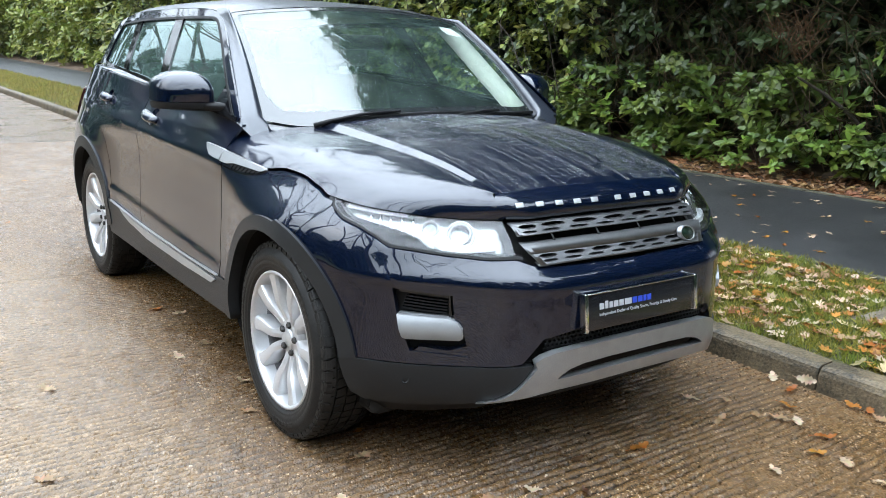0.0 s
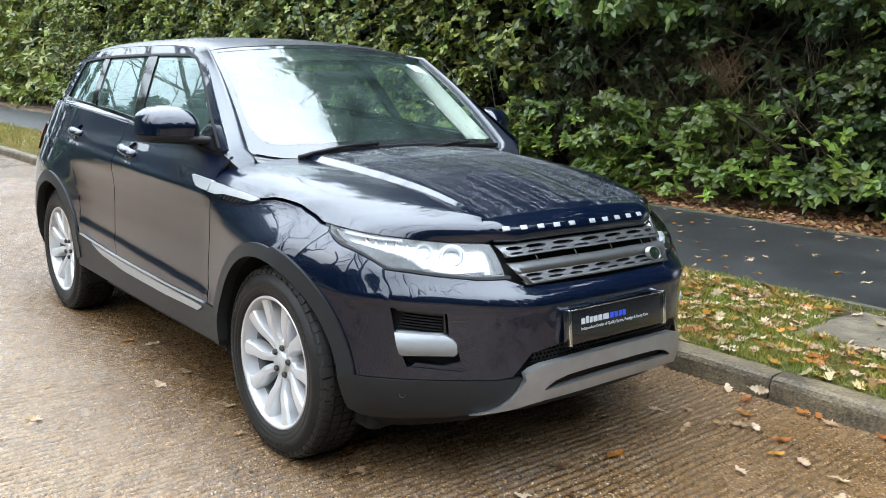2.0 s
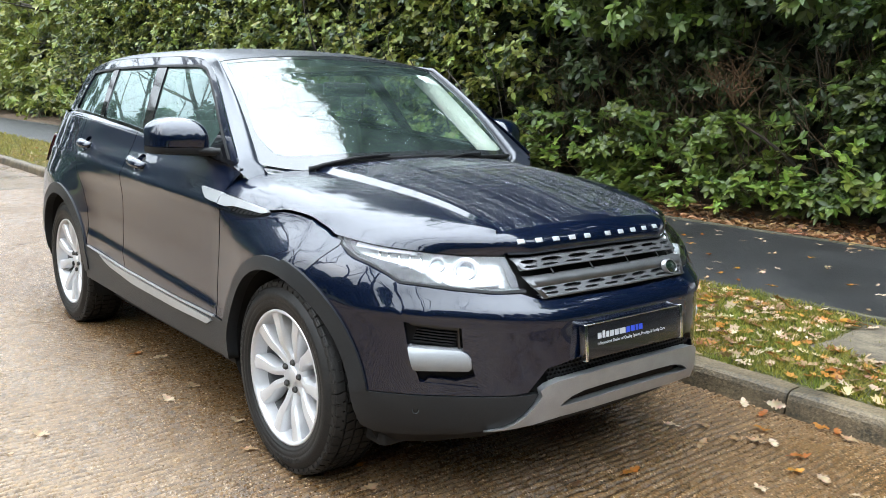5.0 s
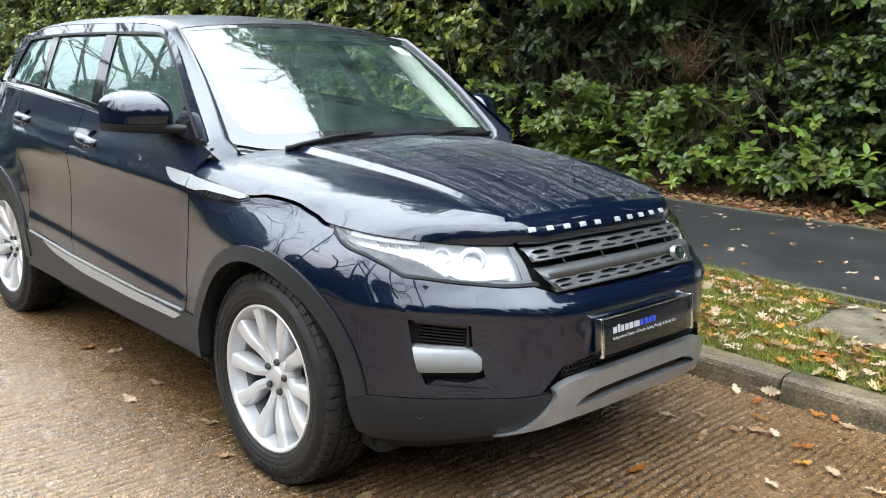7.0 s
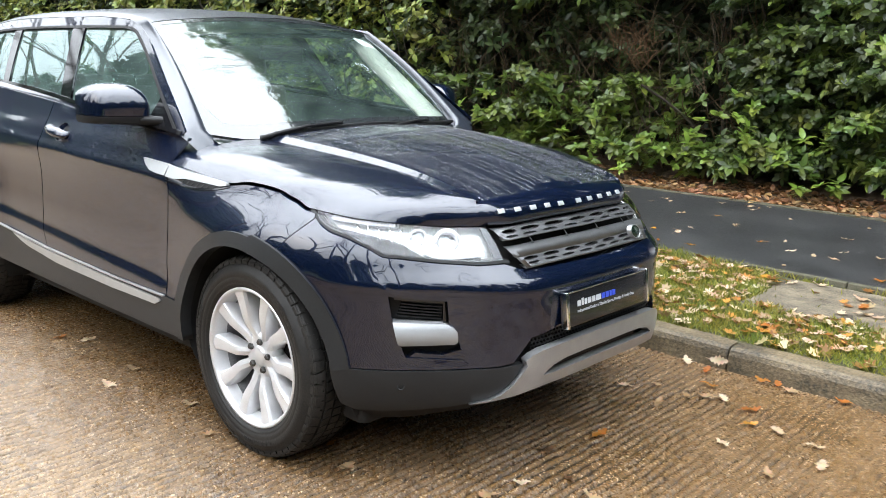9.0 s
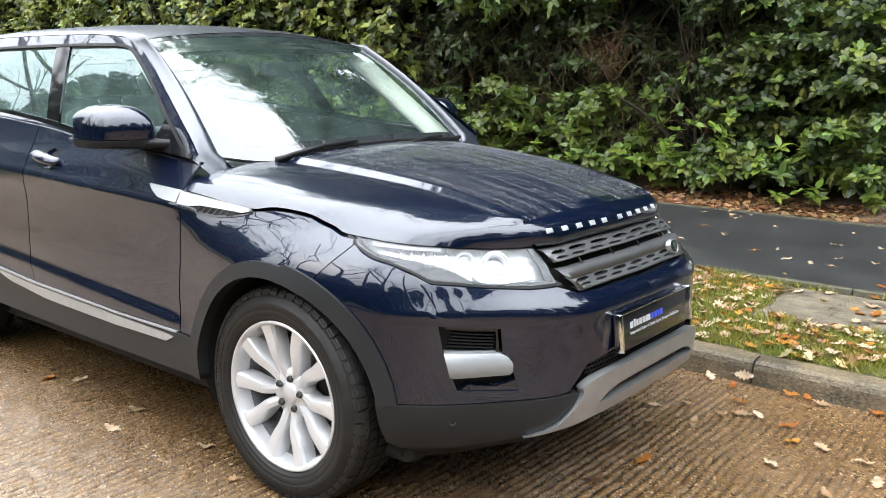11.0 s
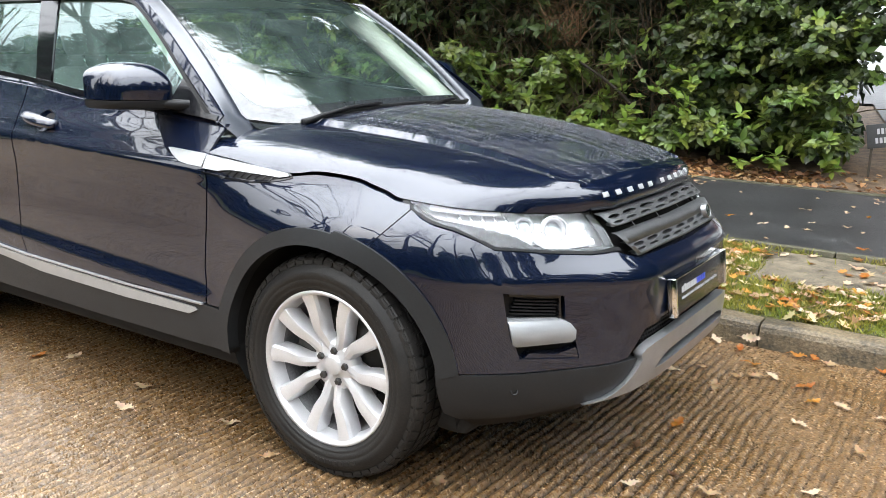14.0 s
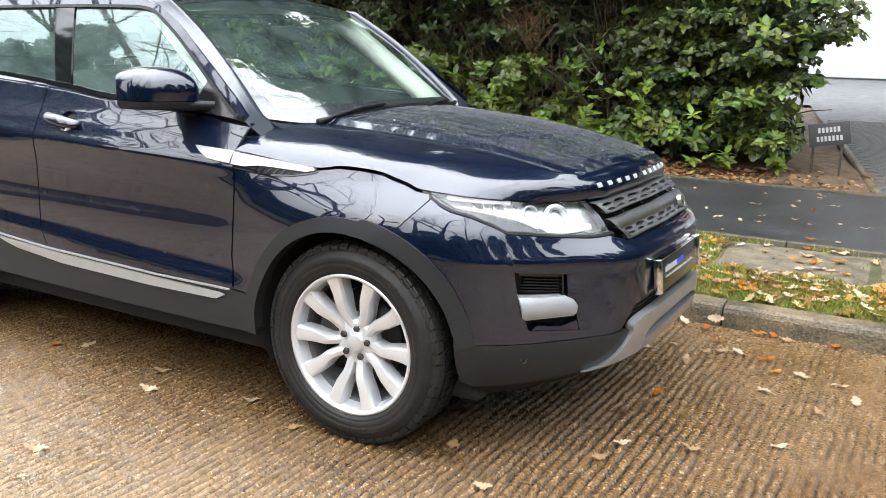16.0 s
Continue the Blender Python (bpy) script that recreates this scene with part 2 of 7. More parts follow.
def glass(name, tint=(0.80, 0.88, 0.84), drops=0.0, ior=1.75, haze=0.0, sheen=(0.84, 0.98, 0.97)):
    """A thin pane: a reflection over a slightly tinted view through it, with rain on it."""
    m = bpy.data.materials.new(name)
    m.use_nodes = True
    n, k = m.node_tree.nodes, m.node_tree.links
    n.remove(n["Principled BSDF"])
    through_, shine, mix, fres = n.new("ShaderNodeBsdfTransparent"), n.new("ShaderNodeBsdfGlossy"), n.new("ShaderNodeMixShader"), n.new("ShaderNodeLayerWeight")
    through_.inputs["Color"].default_value = (*tint, 1)
    shine.inputs["Roughness"].default_value = 0.015
    shine.inputs["Color"].default_value = (*sheen, 1)
    fres.inputs["Blend"].default_value = 0.5
    steep, gloss = n.new("ShaderNodeMath"), n.new("ShaderNodeMapRange")
    steep.operation, steep.inputs[1].default_value = "POWER", 5.0
    k.new(fres.outputs["Facing"], steep.inputs[0])
    k.new(steep.outputs[0], gloss.inputs["Value"])
    gloss.inputs["To Min"].default_value = ((ior - 1) / (ior + 1)) ** 2
    if drops:
        where = n.new("ShaderNodeTexCoord").outputs["Object"]
        cell, dome, bn, keep = n.new("ShaderNodeTexVoronoi"), n.new("ShaderNodeMapRange"), n.new("ShaderNodeBump"), n.new("ShaderNodeMath")
        cell.inputs["Scale"].default_value = 170
        dome.interpolation_type = "SMOOTHSTEP"
        dome.inputs["From Min"].default_value, dome.inputs["From Max"].default_value = 0.5, 0.1
        k.new(where, cell.inputs["Vector"])
        k.new(cell.outputs["Distance"], dome.inputs["Value"])
        split = n.new("ShaderNodeSeparateColor")
        k.new(cell.outputs["Color"], split.inputs[0])
        chance = n.new("ShaderNodeMath")
        chance.operation = "LESS_THAN"
        chance.inputs[1].default_value = 0.13
        k.new(split.outputs[0], chance.inputs[0])
        keep.operation = "MULTIPLY"
        k.new(dome.outputs[0], keep.inputs[0])
        k.new(chance.outputs[0], keep.inputs[1])
        bn.inputs["Strength"].default_value, bn.inputs["Distance"].default_value = drops, 0.0016
        k.new(keep.outputs[0], bn.inputs["Height"])
        k.new(bn.outputs["Normal"], shine.inputs["Normal"])
        k.new(bn.outputs["Normal"], fres.inputs["Normal"])
    k.new(gloss.outputs[0], mix.inputs["Fac"])
    if haze:
        veil, under = n.new("ShaderNodeBsdfDiffuse"), n.new("ShaderNodeMixShader")
        veil.inputs["Color"].default_value = (0.55, 0.80, 0.74, 1)
        patchy, much = n.new("ShaderNodeTexNoise"), n.new("ShaderNodeMapRange")
        patchy.inputs["Scale"].default_value, patchy.inputs["Detail"].default_value = 9, 5
        much.inputs["From Min"].default_value, much.inputs["From Max"].default_value = 0.3, 0.7
        much.inputs["To Min"].default_value, much.inputs["To Max"].default_value = haze * 0.4, haze * 1.6
        k.new(n.new("ShaderNodeTexCoord").outputs["Object"], patchy.inputs["Vector"])
        k.new(patchy.outputs["Fac"], much.inputs["Value"])
        k.new(much.outputs[0], under.inputs["Fac"])
        k.new(through_.outputs[0], under.inputs[1])
        k.new(veil.outputs[0], under.inputs[2])
        k.new(under.outputs[0], mix.inputs[1])
    else:
        k.new(through_.outputs[0], mix.inputs[1])
    k.new(shine.outputs[0], mix.inputs[2])
    k.new(mix.outputs[0], n["Material Output"].inputs["Surface"])
    return m


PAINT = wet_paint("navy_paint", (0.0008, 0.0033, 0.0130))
# same navy under fine rain, with the sky's haze put into a paler base
PAINT_SKY_HAZE = wet_paint("navy_paint_sky_haze", (0.022, 0.026, 0.036), 1.2, 0.26)
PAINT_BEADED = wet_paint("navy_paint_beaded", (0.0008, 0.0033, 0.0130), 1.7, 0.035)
BLACK_GLOSS = material("gloss_black", (0.006, 0.006, 0.007), 0.05, spec=0.5)
CLADDING = material("grey_plastic", (0.0169, 0.0179, 0.0192), 0.42, vary=0.15, scale=9, bump=0.08, bump_scale=700, spec=0.3)
BLACK_PLASTIC = material("black_plastic", (0.007, 0.007, 0.0075), 0.5, vary=0.2, bump=0.05, bump_scale=500, spec=0.25)
RUBBER = material("tyre_rubber", (0.0104, 0.0104, 0.0104), 0.52, vary=0.35, scale=11, bump=0.15, bump_scale=160, second=(0.018, 0.0165, 0.015), spec=0.3)
FOG_SILVER = material("bright_satin", (0.30, 0.31, 0.32), 0.34, metal=0.3, vary=0.06, scale=20, bump=0.03, bump_scale=400)
SILVER = material("satin_silver", (0.33, 0.335, 0.34), 0.32, metal=0.7, vary=0.08, scale=20, bump=0.03, bump_scale=400)
ALLOY = material("alloy_silver", (0.60, 0.60, 0.61), 0.30, metal=0.5, vary=0.06, scale=18)
# the rim's alloy again, darkened for the shade inside the wheel
BARREL_SHADE = material("barrel_shade_grey", (0.20, 0.20, 0.205), 0.45, metal=0.4, vary=0.35, scale=9)
TRIM_SILVER = material("trim_silver", (0.36, 0.365, 0.37), 0.32, metal=0.5, vary=0.08, scale=20, bump=0.03, bump_scale=400)
GRILLE_SILVER = material("grille_silver", (0.18, 0.183, 0.188), 0.38, metal=0.8, vary=0.1, scale=30, bump=0.1, bump_scale=500)
CHROME = material("chrome", (0.85, 0.86, 0.87), 0.08, metal=1.0)
LETTER = material("letter_silver", (0.42, 0.43, 0.44), 0.3, metal=0.3)
DARK = material("dark_inside", (0.006, 0.006, 0.006), 0.8)
FRIT = material("wet_black_border", (0.022, 0.025, 0.027), 0.04, spec=0.95)
STEEL = material("brake_steel", (0.055, 0.053, 0.05), 0.45, metal=0.8, vary=0.2)
WINDSCREEN = glass("windscreen_glass", (0.88, 0.95, 0.89), drops=0.35, ior=2.05, haze=0.035, sheen=(0.95, 0.99, 0.97))
SIDE_GLASS = glass("side_glass", (0.70, 0.86, 0.78), drops=0.10, ior=2.1, haze=0.06)
PRIVACY_GLASS = glass("rear_glass", (0.36, 0.48, 0.44), drops=0.10, ior=2.1, haze=0.06)
LAMP_GLASS = glass("lamp_glass", (0.88, 0.89, 0.89), drops=0.0, ior=1.5, sheen=(0.97, 0.98, 1.0))
SEAT_TRIM = material("seat_leather", (0.05, 0.048, 0.045), 0.5, vary=0.15, scale=20, bump=0.1, bump_scale=200)
PALE_TRIM = material("pale_headlining", (0.74, 0.75, 0.70), 0.8, vary=0.05, scale=12)
RED_LENS = material("red_lens", (0.035, 0.004, 0.004), 0.1, coat=0.6)
# ---- the car's surfaces: x ahead, y to its left, z up, its front axle at x = 0 ----
def spline(points, t):
    """A point at t (0 to 1 per span) on a smooth curve through points."""
    n = len(points) - 1
    i = max(0, min(n - 1, int(math.floor(t))))
    f = t - i
    p1, p2 = points[i], points[i + 1]
    p0 = points[i - 1] if i else tuple(2 * a - b for a, b in zip(p1, p2))
    p3 = points[i + 2] if i + 2 <= n else tuple(2 * b - a for a, b in zip(p1, p2))
    return tuple(b + 0.5 * f * (c - a + f * (2 * a - 5 * b + 4 * c - d + f * (3 * (b - c) + d - a)))
                 for a, b, c, d in zip(p0, p1, p2, p3))


def table(xs, ys, x):
    """A smooth monotone reading of ys over xs at x (held flat past the ends)."""
    if x <= xs[0]:
        return ys[0]
    if x >= xs[-1]:
        return ys[-1]
    i = 0
    while x > xs[i + 1]:
        i += 1

    def slope(k):
        if k <= 0 or k >= len(xs) - 1:
            k = max(1, min(len(xs) - 1, k if k else 1))
            return (ys[k] - ys[k - 1]) / (xs[k] - xs[k - 1])
        a, b = (ys[k] - ys[k - 1]) / (xs[k] - xs[k - 1]), (ys[k + 1] - ys[k]) / (xs[k + 1] - xs[k])
        return 0.0 if a * b <= 0 else 2 * a * b / (a + b)
    h = xs[i + 1] - xs[i]
    f = (x - xs[i]) / h
    m0, m1 = slope(i) * h, slope(i + 1) * h
    return (ys[i] * (1 + 2 * f) * (1 - f) ** 2 + m0 * f * (1 - f) ** 2
            + ys[i + 1] * f * f * (3 - 2 * f) + m1 * f * f * (f - 1))


# outline of the body seen from above, right half, tail to nose
PLAN = [(-3.50, 0.0), (-3.48, -0.45), (-3.41, -0.74), (-3.22, -0.90), (-2.66, -0.965), (-2.0, -0.945), (-1.3, -0.94),
        (-0.6, -0.94), (0.0, -0.965), (0.2, -0.95), (0.42, -0.885), (0.58, -0.775), (0.70, -0.635), (0.80, -0.515),
        (0.858, -0.395), (0.874, -0.25), (0.880, 0.0)]
PLAN_FINE = [spline(PLAN, k / 12) for k in range(12 * (len(PLAN) - 1) + 1)]
PLAN_S = [0.0]
for a, b in zip(PLAN_FINE, PLAN_FINE[1:]):
    PLAN_S.append(PLAN_S[-1] + math.hypot(b[0] - a[0], b[1] - a[1]))
S_ZERO = PLAN_S[12 * 8]
PLAN_S = [s - S_ZERO for s in PLAN_S]
NOSE = PLAN_S[-1]
TAIL = PLAN_S[0]


def plan_at(s):
    """The place and the outward way of the body's outline at s metres ahead of the front axle, along it."""
    s = max(TAIL, min(NOSE, s))
    lo, hi = 0, len(PLAN_S) - 1
    while hi - lo > 1:
        mid = (lo + hi) // 2
        lo, hi = (mid, hi) if PLAN_S[mid] <= s else (lo, mid)
    f = (s - PLAN_S[lo]) / (PLAN_S[hi] - PLAN_S[lo])
    a, b = PLAN_FINE[lo], PLAN_FINE[hi]
    before, after = PLAN_FINE[max(0, lo - 1)], PLAN_FINE[min(len(PLAN_FINE) - 1, hi + 1)]
    t0, t1 = (b[0] - before[0], b[1] - before[1]), (after[0] - a[0], after[1] - a[1])
    tx, ty = t0[0] * (1 - f) + t1[0] * f, t0[1] * (1 - f) + t1[1] * f
    if lo >= len(PLAN_FINE) - 2:
        tx, ty = tx * (1 - f), ty * (1 - f) + f
    k = math.hypot(tx, ty)
    return a[0] + (b[0] - a[0]) * f, a[1] + (b[1] - a[1]) * f, ty / k, -tx / k


LEVELS = (0.20, 0.32, 0.45, 0.58, 0.70, 0.78, 0.84, 0.90, 0.96, 1.04, 1.12, 1.27)
BULGE = {
    TAIL: (-0.10, -0.03, 0.0, 0.0, 0.0, -0.01, -0.02, -0.03, -0.05, -0.07, -0.10, -0.16),
    -2.66: (-0.07, -0.03, 0.0, 0.012, 0.012, 0.005, 0.0, -0.012, -0.03, -0.055, -0.09, -0.155),
    -2.0: (-0.05, -0.01, 0.0, -0.006, -0.011, -0.015, -0.0155, -0.012, -0.004, -0.027, -0.07, -0.14),
    -1.3: (-0.05, -0.01, 0.005, -0.006, -0.011, -0.015, -0.0155, -0.012, -0.005, -0.032, -0.078, -0.145),
    -0.6: (-0.05, -0.01, 0.005, -0.006, -0.011, -0.015, -0.0155, -0.014, -0.018, -0.058, -0.11, -0.19),
    0.0: (-0.07, -0.02, 0.0, 0.010, 0.014, 0.010, 0.0, -0.04, -0.095, -0.14, -0.18, -0.22),
    0.45: (-0.12, -0.03, 0.0, 0.0, 0.0, -0.008, -0.03, -0.085, -0.15, -0.21, -0.26, -0.3),
    0.88: (-0.14, -0.03, 0.0, 0.0, 0.0, -0.04, -0.085, -0.15, -0.20, -0.25, -0.30, -0.35),
    1.22: (-0.12, -0.02, 0.0, 0.0, -0.005, -0.075, -0.115, -0.175, -0.19, -0.22, -0.26, -0.3),
    NOSE: (-0.12, -0.02, 0.0, 0.0, -0.005, -0.07, -0.11, -0.165, -0.19, -0.22, -0.26, -0.3)}
BULGE_S = sorted(BULGE)


def ease(a, b, x):
    f = max(0.0, min(1.0, (x - a) / (b - a)))
    return f * f * (3 - 2 * f)


def creases(s, z):
    """The folds in the doors: a ledge low down and a ridge under the handles."""
    along = ease(-2.32, -2.12, s) * (1 - ease(-0.60, -0.42, s))
    top = 0.562 - 0.053 * (s + 0.578)
    ledge = 0.007 * (1 - ease(top - 0.042, top, z)) * ease(0.47, 0.50, z)
    ridge_z = 0.955 - 0.042 * (s + 0.644)
    ridge = 0.007 * math.exp(-((z - ridge_z) / 0.02) ** 2) * ease(-3.1, -2.8, s) * (1 - ease(-0.62, -0.40, s))
    # the shoulder of the bumper under the lamps
    shoulder = 0.009 * math.exp(-((z - 0.722) / 0.022) ** 2) * ease(0.34, 0.55, s)
    return along * ledge + ridge + shoulder


def skin(s, z, out=0.0):
    """The painted lower body at s along its outline and height z, and out metres off it."""
    x, y, nx, ny = plan_at(s)
    d = table(BULGE_S, [table(LEVELS, BULGE[k], z) for k in BULGE_S], s) + creases(s, z) + out
    return x + nx * d, y + ny * d, z


def cabin(x, z, out=0.0):
    """The side of the cabin, from the belt up, at x and z."""
    belt = table((-3.3, -2.6, -1.6, -0.9, -0.4), (0.76, 0.84, 0.868, 0.872, 0.85), x)
    lean = (z - 1.10) * 0.40 + max(0.0, z - 1.10) ** 2 * 0.18
    return x, -(belt - lean + out), z

# ---- road, kerb, verge, pavement ----
def road_material(far=False):
    """Old tamped concrete, wet in places, with worn brown aggregate."""
    m = bpy.data.materials.new("wet_concrete_far" if far else "wet_concrete")
    m.use_nodes = True
    n, k = m.node_tree.nodes, m.node_tree.links
    b = n["Principled BSDF"]
    where = n.new("ShaderNodeTexCoord").outputs["Object"]

    def tex(kind, scale, detail=3):
        t = n.new(kind)
        t.inputs["Scale"].default_value = scale
        if kind == "ShaderNodeTexNoise":
            t.inputs["Detail"].default_value = detail
        k.new(where, t.inputs["Vector"])
        return t

    def mix(a, c, fac):
        x = n.new("ShaderNodeMix")
        x.data_type = "RGBA"
        for key, v in (("A", a), ("B", c)):
            if isinstance(v, tuple):
                x.inputs[key].default_value = (*v, 1)
            else:
                k.new(v, x.inputs[key])
        k.new(fac, x.inputs["Factor"])
        return x.outputs["Result"]

    def ranged(v, a, c, lo=0.0, hi=1.0):
        r = n.new("ShaderNodeMapRange")
        for key, val in (("From Min", a), ("From Max", c), ("To Min", lo), ("To Max", hi)):
            r.inputs[key].default_value = val
        k.new(v, r.inputs["Value"])
        return r.outputs[0]
    stones = tex("ShaderNodeTexVoronoi", 105)
    grit = tex("ShaderNodeTexNoise", 190, 4)
    stain = tex("ShaderNodeTexNoise", 0.9, 5)
    split = n.new("ShaderNodeSeparateColor")
    k.new(stones.outputs["Color"], split.inputs[0])
    b.inputs["Specular IOR Level"].default_value = 0.70
    lumps = tex("ShaderNodeTexVoronoi", 46)
    lump = n.new("ShaderNodeSeparateColor")
    k.new(lumps.outputs["Color"], lump.inputs[0])
    mottle = n.new("ShaderNodeMath")
    mottle.operation, mottle.use_clamp = "MULTIPLY_ADD", True
    mottle.inputs[1].default_value = 0.40
    k.new(lump.outputs[0], mottle.inputs[0])
    k.new(ranged(split.outputs[0], 0.0, 1.0, 0.10, 0.56), mottle.inputs[2])
    base = mix((0.036, 0.0195, 0.0075), (0.192, 0.107, 0.040), mottle.outputs[0])
    specks, speck = tex("ShaderNodeTexVoronoi", 165), n.new("ShaderNodeSeparateColor")
    k.new(specks.outputs["Color"], speck.inputs[0])
    pale = mix(base, (0.44, 0.32, 0.20), ranged(speck.outputs[1], 0.92, 0.975))
    dark = mix(pale, (0.018, 0.012, 0.007), ranged(grit.outputs["Fac"], 0.56, 0.72, 0, 0.75))
    rust = mix(dark, (0.085, 0.040, 0.014), ranged(stain.outputs["Fac"], 0.55, 0.75, 0, 0.55))
    # silt browns the gutter side; the crown's sky sheen is put into paler colour
    place = n.new("ShaderNodeSeparateXYZ")
    k.new(where, place.inputs[0])
    drift = n.new("ShaderNodeMath")
    drift.operation = "MULTIPLY_ADD"
    drift.inputs[1].default_value = 2.2
    k.new(stain.outputs["Fac"], drift.inputs[0])
    k.new(place.outputs["Y"], drift.inputs[2])
    sheen_tone = mix((0.092, 0.055, 0.023), (0.300, 0.196, 0.094), mottle.outputs[0])
    rust = mix(rust, sheen_tone, ranged(drift.outputs[0], 0.2, -1.0, 0.0, 0.72))
    # shade and damp grime in the grooves are put into the colour
    groove_shade = n.new("ShaderNodeAttribute")
    groove_shade.attribute_name = "groove"
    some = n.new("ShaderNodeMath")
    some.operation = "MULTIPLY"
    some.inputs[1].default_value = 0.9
    if far:
        # away from the car the grooves are too fine to be more than a pattern
        bands, worn_off = n.new("ShaderNodeTexWave"), tex("ShaderNodeTexNoise", 3.0, 4)
        bands.bands_direction = "X"
        bands.inputs["Scale"].default_value, bands.inputs["Distortion"].default_value = 8.5, 1.2
        bands.inputs["Detail Scale"].default_value = 0.4
        k.new(where, bands.inputs["Vector"])
        cut, patchy = ranged(bands.outputs["Fac"], 0.45, 0.1), ranged(worn_off.outputs["Fac"], 0.35, 0.6, 0.3, 1.0)
        both_ = n.new("ShaderNodeMath")
        both_.operation = "MULTIPLY"
        k.new(cut, both_.inputs[0])
        k.new(patchy, both_.inputs[1])
        k.new(both_.outputs[0], some.inputs[0])
    else:
        k.new(groove_shade.outputs["Fac"], some.inputs[0])
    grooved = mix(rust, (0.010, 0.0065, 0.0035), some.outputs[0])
    k.new(grooved, b.inputs["Base Color"])
    wet = tex("ShaderNodeTexNoise", 1.6, 6)
    film = n.new("ShaderNodeMath")
    film.operation = "MULTIPLY"
    k.new(ranged(wet.outputs["Fac"], 0.35, 0.65, 0.48, 0.22), film.inputs[0])
    k.new(ranged(split.outputs[2], 0.0, 1.0, 0.55, 1.25), film.inputs[1])
    k.new(film.outputs[0], b.inputs["Roughness"])
    bn, sm = n.new("ShaderNodeBump"), n.new("ShaderNodeMath")
    sm.operation = "ADD"
    k.new(ranged(stones.outputs["Distance"], 0.0, 0.6, 1.0, 0.0), sm.inputs[0])
    k.new(grit.outputs["Fac"], sm.inputs[1])
    bn.inputs["Strength"].default_value, bn.inputs["Distance"].default_value = 0.8, 0.0024
    k.new(sm.outputs[0], bn.inputs["Height"])
    k.new(bn.outputs["Normal"], b.inputs["Normal"])
    return m


def sheet(xs, ys, height):
    """A ground sheet over xs and ys, with its height at each place."""
    xs, ys = np.asarray(xs, float), np.asarray(ys, float)
    gx, gy = np.meshgrid(xs, ys, indexing="ij")
    gz = height(gx, gy)
    verts = np.stack([gx, gy, gz], -1).reshape(-1, 3)
    nx, ny = len(xs), len(ys)
    a = (np.arange(nx - 1)[:, None] * ny + np.arange(ny - 1)[None]).ravel()
    me = bpy.data.meshes.new("sheet")
    me.from_pydata(verts.tolist(), [], np.stack([a, a + ny, a + ny + 1, a + 1], 1).tolist())
    me.polygons.foreach_set("use_smooth", [True] * len(me.polygons))
    return me


ROAD, ROAD_FAR = road_material(), road_material(True)
KERB_Y, KERB_TOP, VERGE_END, PAVE_END, PAVE_Z = 1.24, 0.115, 2.68, 5.25, 0.19


def grain(x, y, size, seed):
    """Smooth random values between -1 and 1, with features of the given size."""
    lattice = np.random.default_rng(seed).uniform(-1, 1, (256, 256))
    u, v = x / size, y / size
    i, j = np.floor(u).astype(int), np.floor(v).astype(int)
    f, g = u - i, v - j
    f, g = f * f * (3 - 2 * f), g * g * (3 - 2 * g)
    i, j, i1, j1 = i % 256, j % 256, (i + 1) % 256, (j + 1) % 256
    return (lattice[i, j] * (1 - f) + lattice[i1, j] * f) * (1 - g) + (lattice[i, j1] * (1 - f) + lattice[i1, j1] * f) * g


def tamped(x, y):
    """Wave of the tamped ridges, and how far they are left: worn off near the kerb ahead of the car."""
    wob = 0.011 * grain(x, y, 0.35, 1) + 0.005 * grain(x, y, 0.07, 2)
    gone = np.clip((x - 0.45) * 0.62 + (y + 0.4) * 0.34, 0, 0.86)
    left = np.clip(1.12 - gone + 0.26 * grain(x, y, 0.20, 3) + 0.20 * grain(x, y, 0.06, 4), 0.05, 1.3)
    turn = (1 - np.sin((x + wob) * 2 * np.pi / 0.037)) / 2
    return 1 - 2 * turn ** 2.1 + 0.22 * grain(x, y, 0.028, 5), left


def ridges(x, y):
    wave, left = tamped(x, y)
    joint = np.clip(1.5 - np.abs(x + 2.69 + 0.012 * grain(x, y, 0.2, 8)) / 0.006, 0, 1)
    return -0.012 * joint + 0.0084 * left * wave + 0.0016 * grain(x, y, 0.017, 6) + 0.0014 * grain(x, y, 0.045, 7) - 0.0055


NEAR_X, NEAR_Y, ROAD_END = (-5.4, 3.4), (-3.4, KERB_Y + 0.03), -4.9


def ribbed_road(xs, ys):
    """A stretch of the road with its tamped ribs, their grooves darkened for shade and damp grime."""
    ob = new("road", sheet(xs, ys, ridges))
    ob.data.materials.append(ROAD)
    groove = ob.data.attributes.new("groove", "FLOAT", "POINT")
    at = np.empty(len(ob.data.vertices) * 3)
    ob.data.vertices.foreach_get("co", at)
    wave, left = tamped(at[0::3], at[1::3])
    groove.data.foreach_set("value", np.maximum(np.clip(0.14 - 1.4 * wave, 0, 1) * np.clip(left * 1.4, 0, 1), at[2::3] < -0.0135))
    return tagged(ob, "worn ribbed concrete road, wet and brown, scattered with leaves", "road", kind="structure")


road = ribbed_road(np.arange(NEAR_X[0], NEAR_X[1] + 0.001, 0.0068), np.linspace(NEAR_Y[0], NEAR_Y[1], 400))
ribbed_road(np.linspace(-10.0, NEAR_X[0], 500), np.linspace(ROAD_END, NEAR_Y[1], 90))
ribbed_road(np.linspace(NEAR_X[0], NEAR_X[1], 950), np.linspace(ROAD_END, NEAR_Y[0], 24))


def road_rest(lo, hi, name="road"):
    me = sheet(np.linspace(lo[0], hi[0], 40), np.linspace(lo[1], hi[1], 10), lambda x, y: -0.004 + 0 * x)
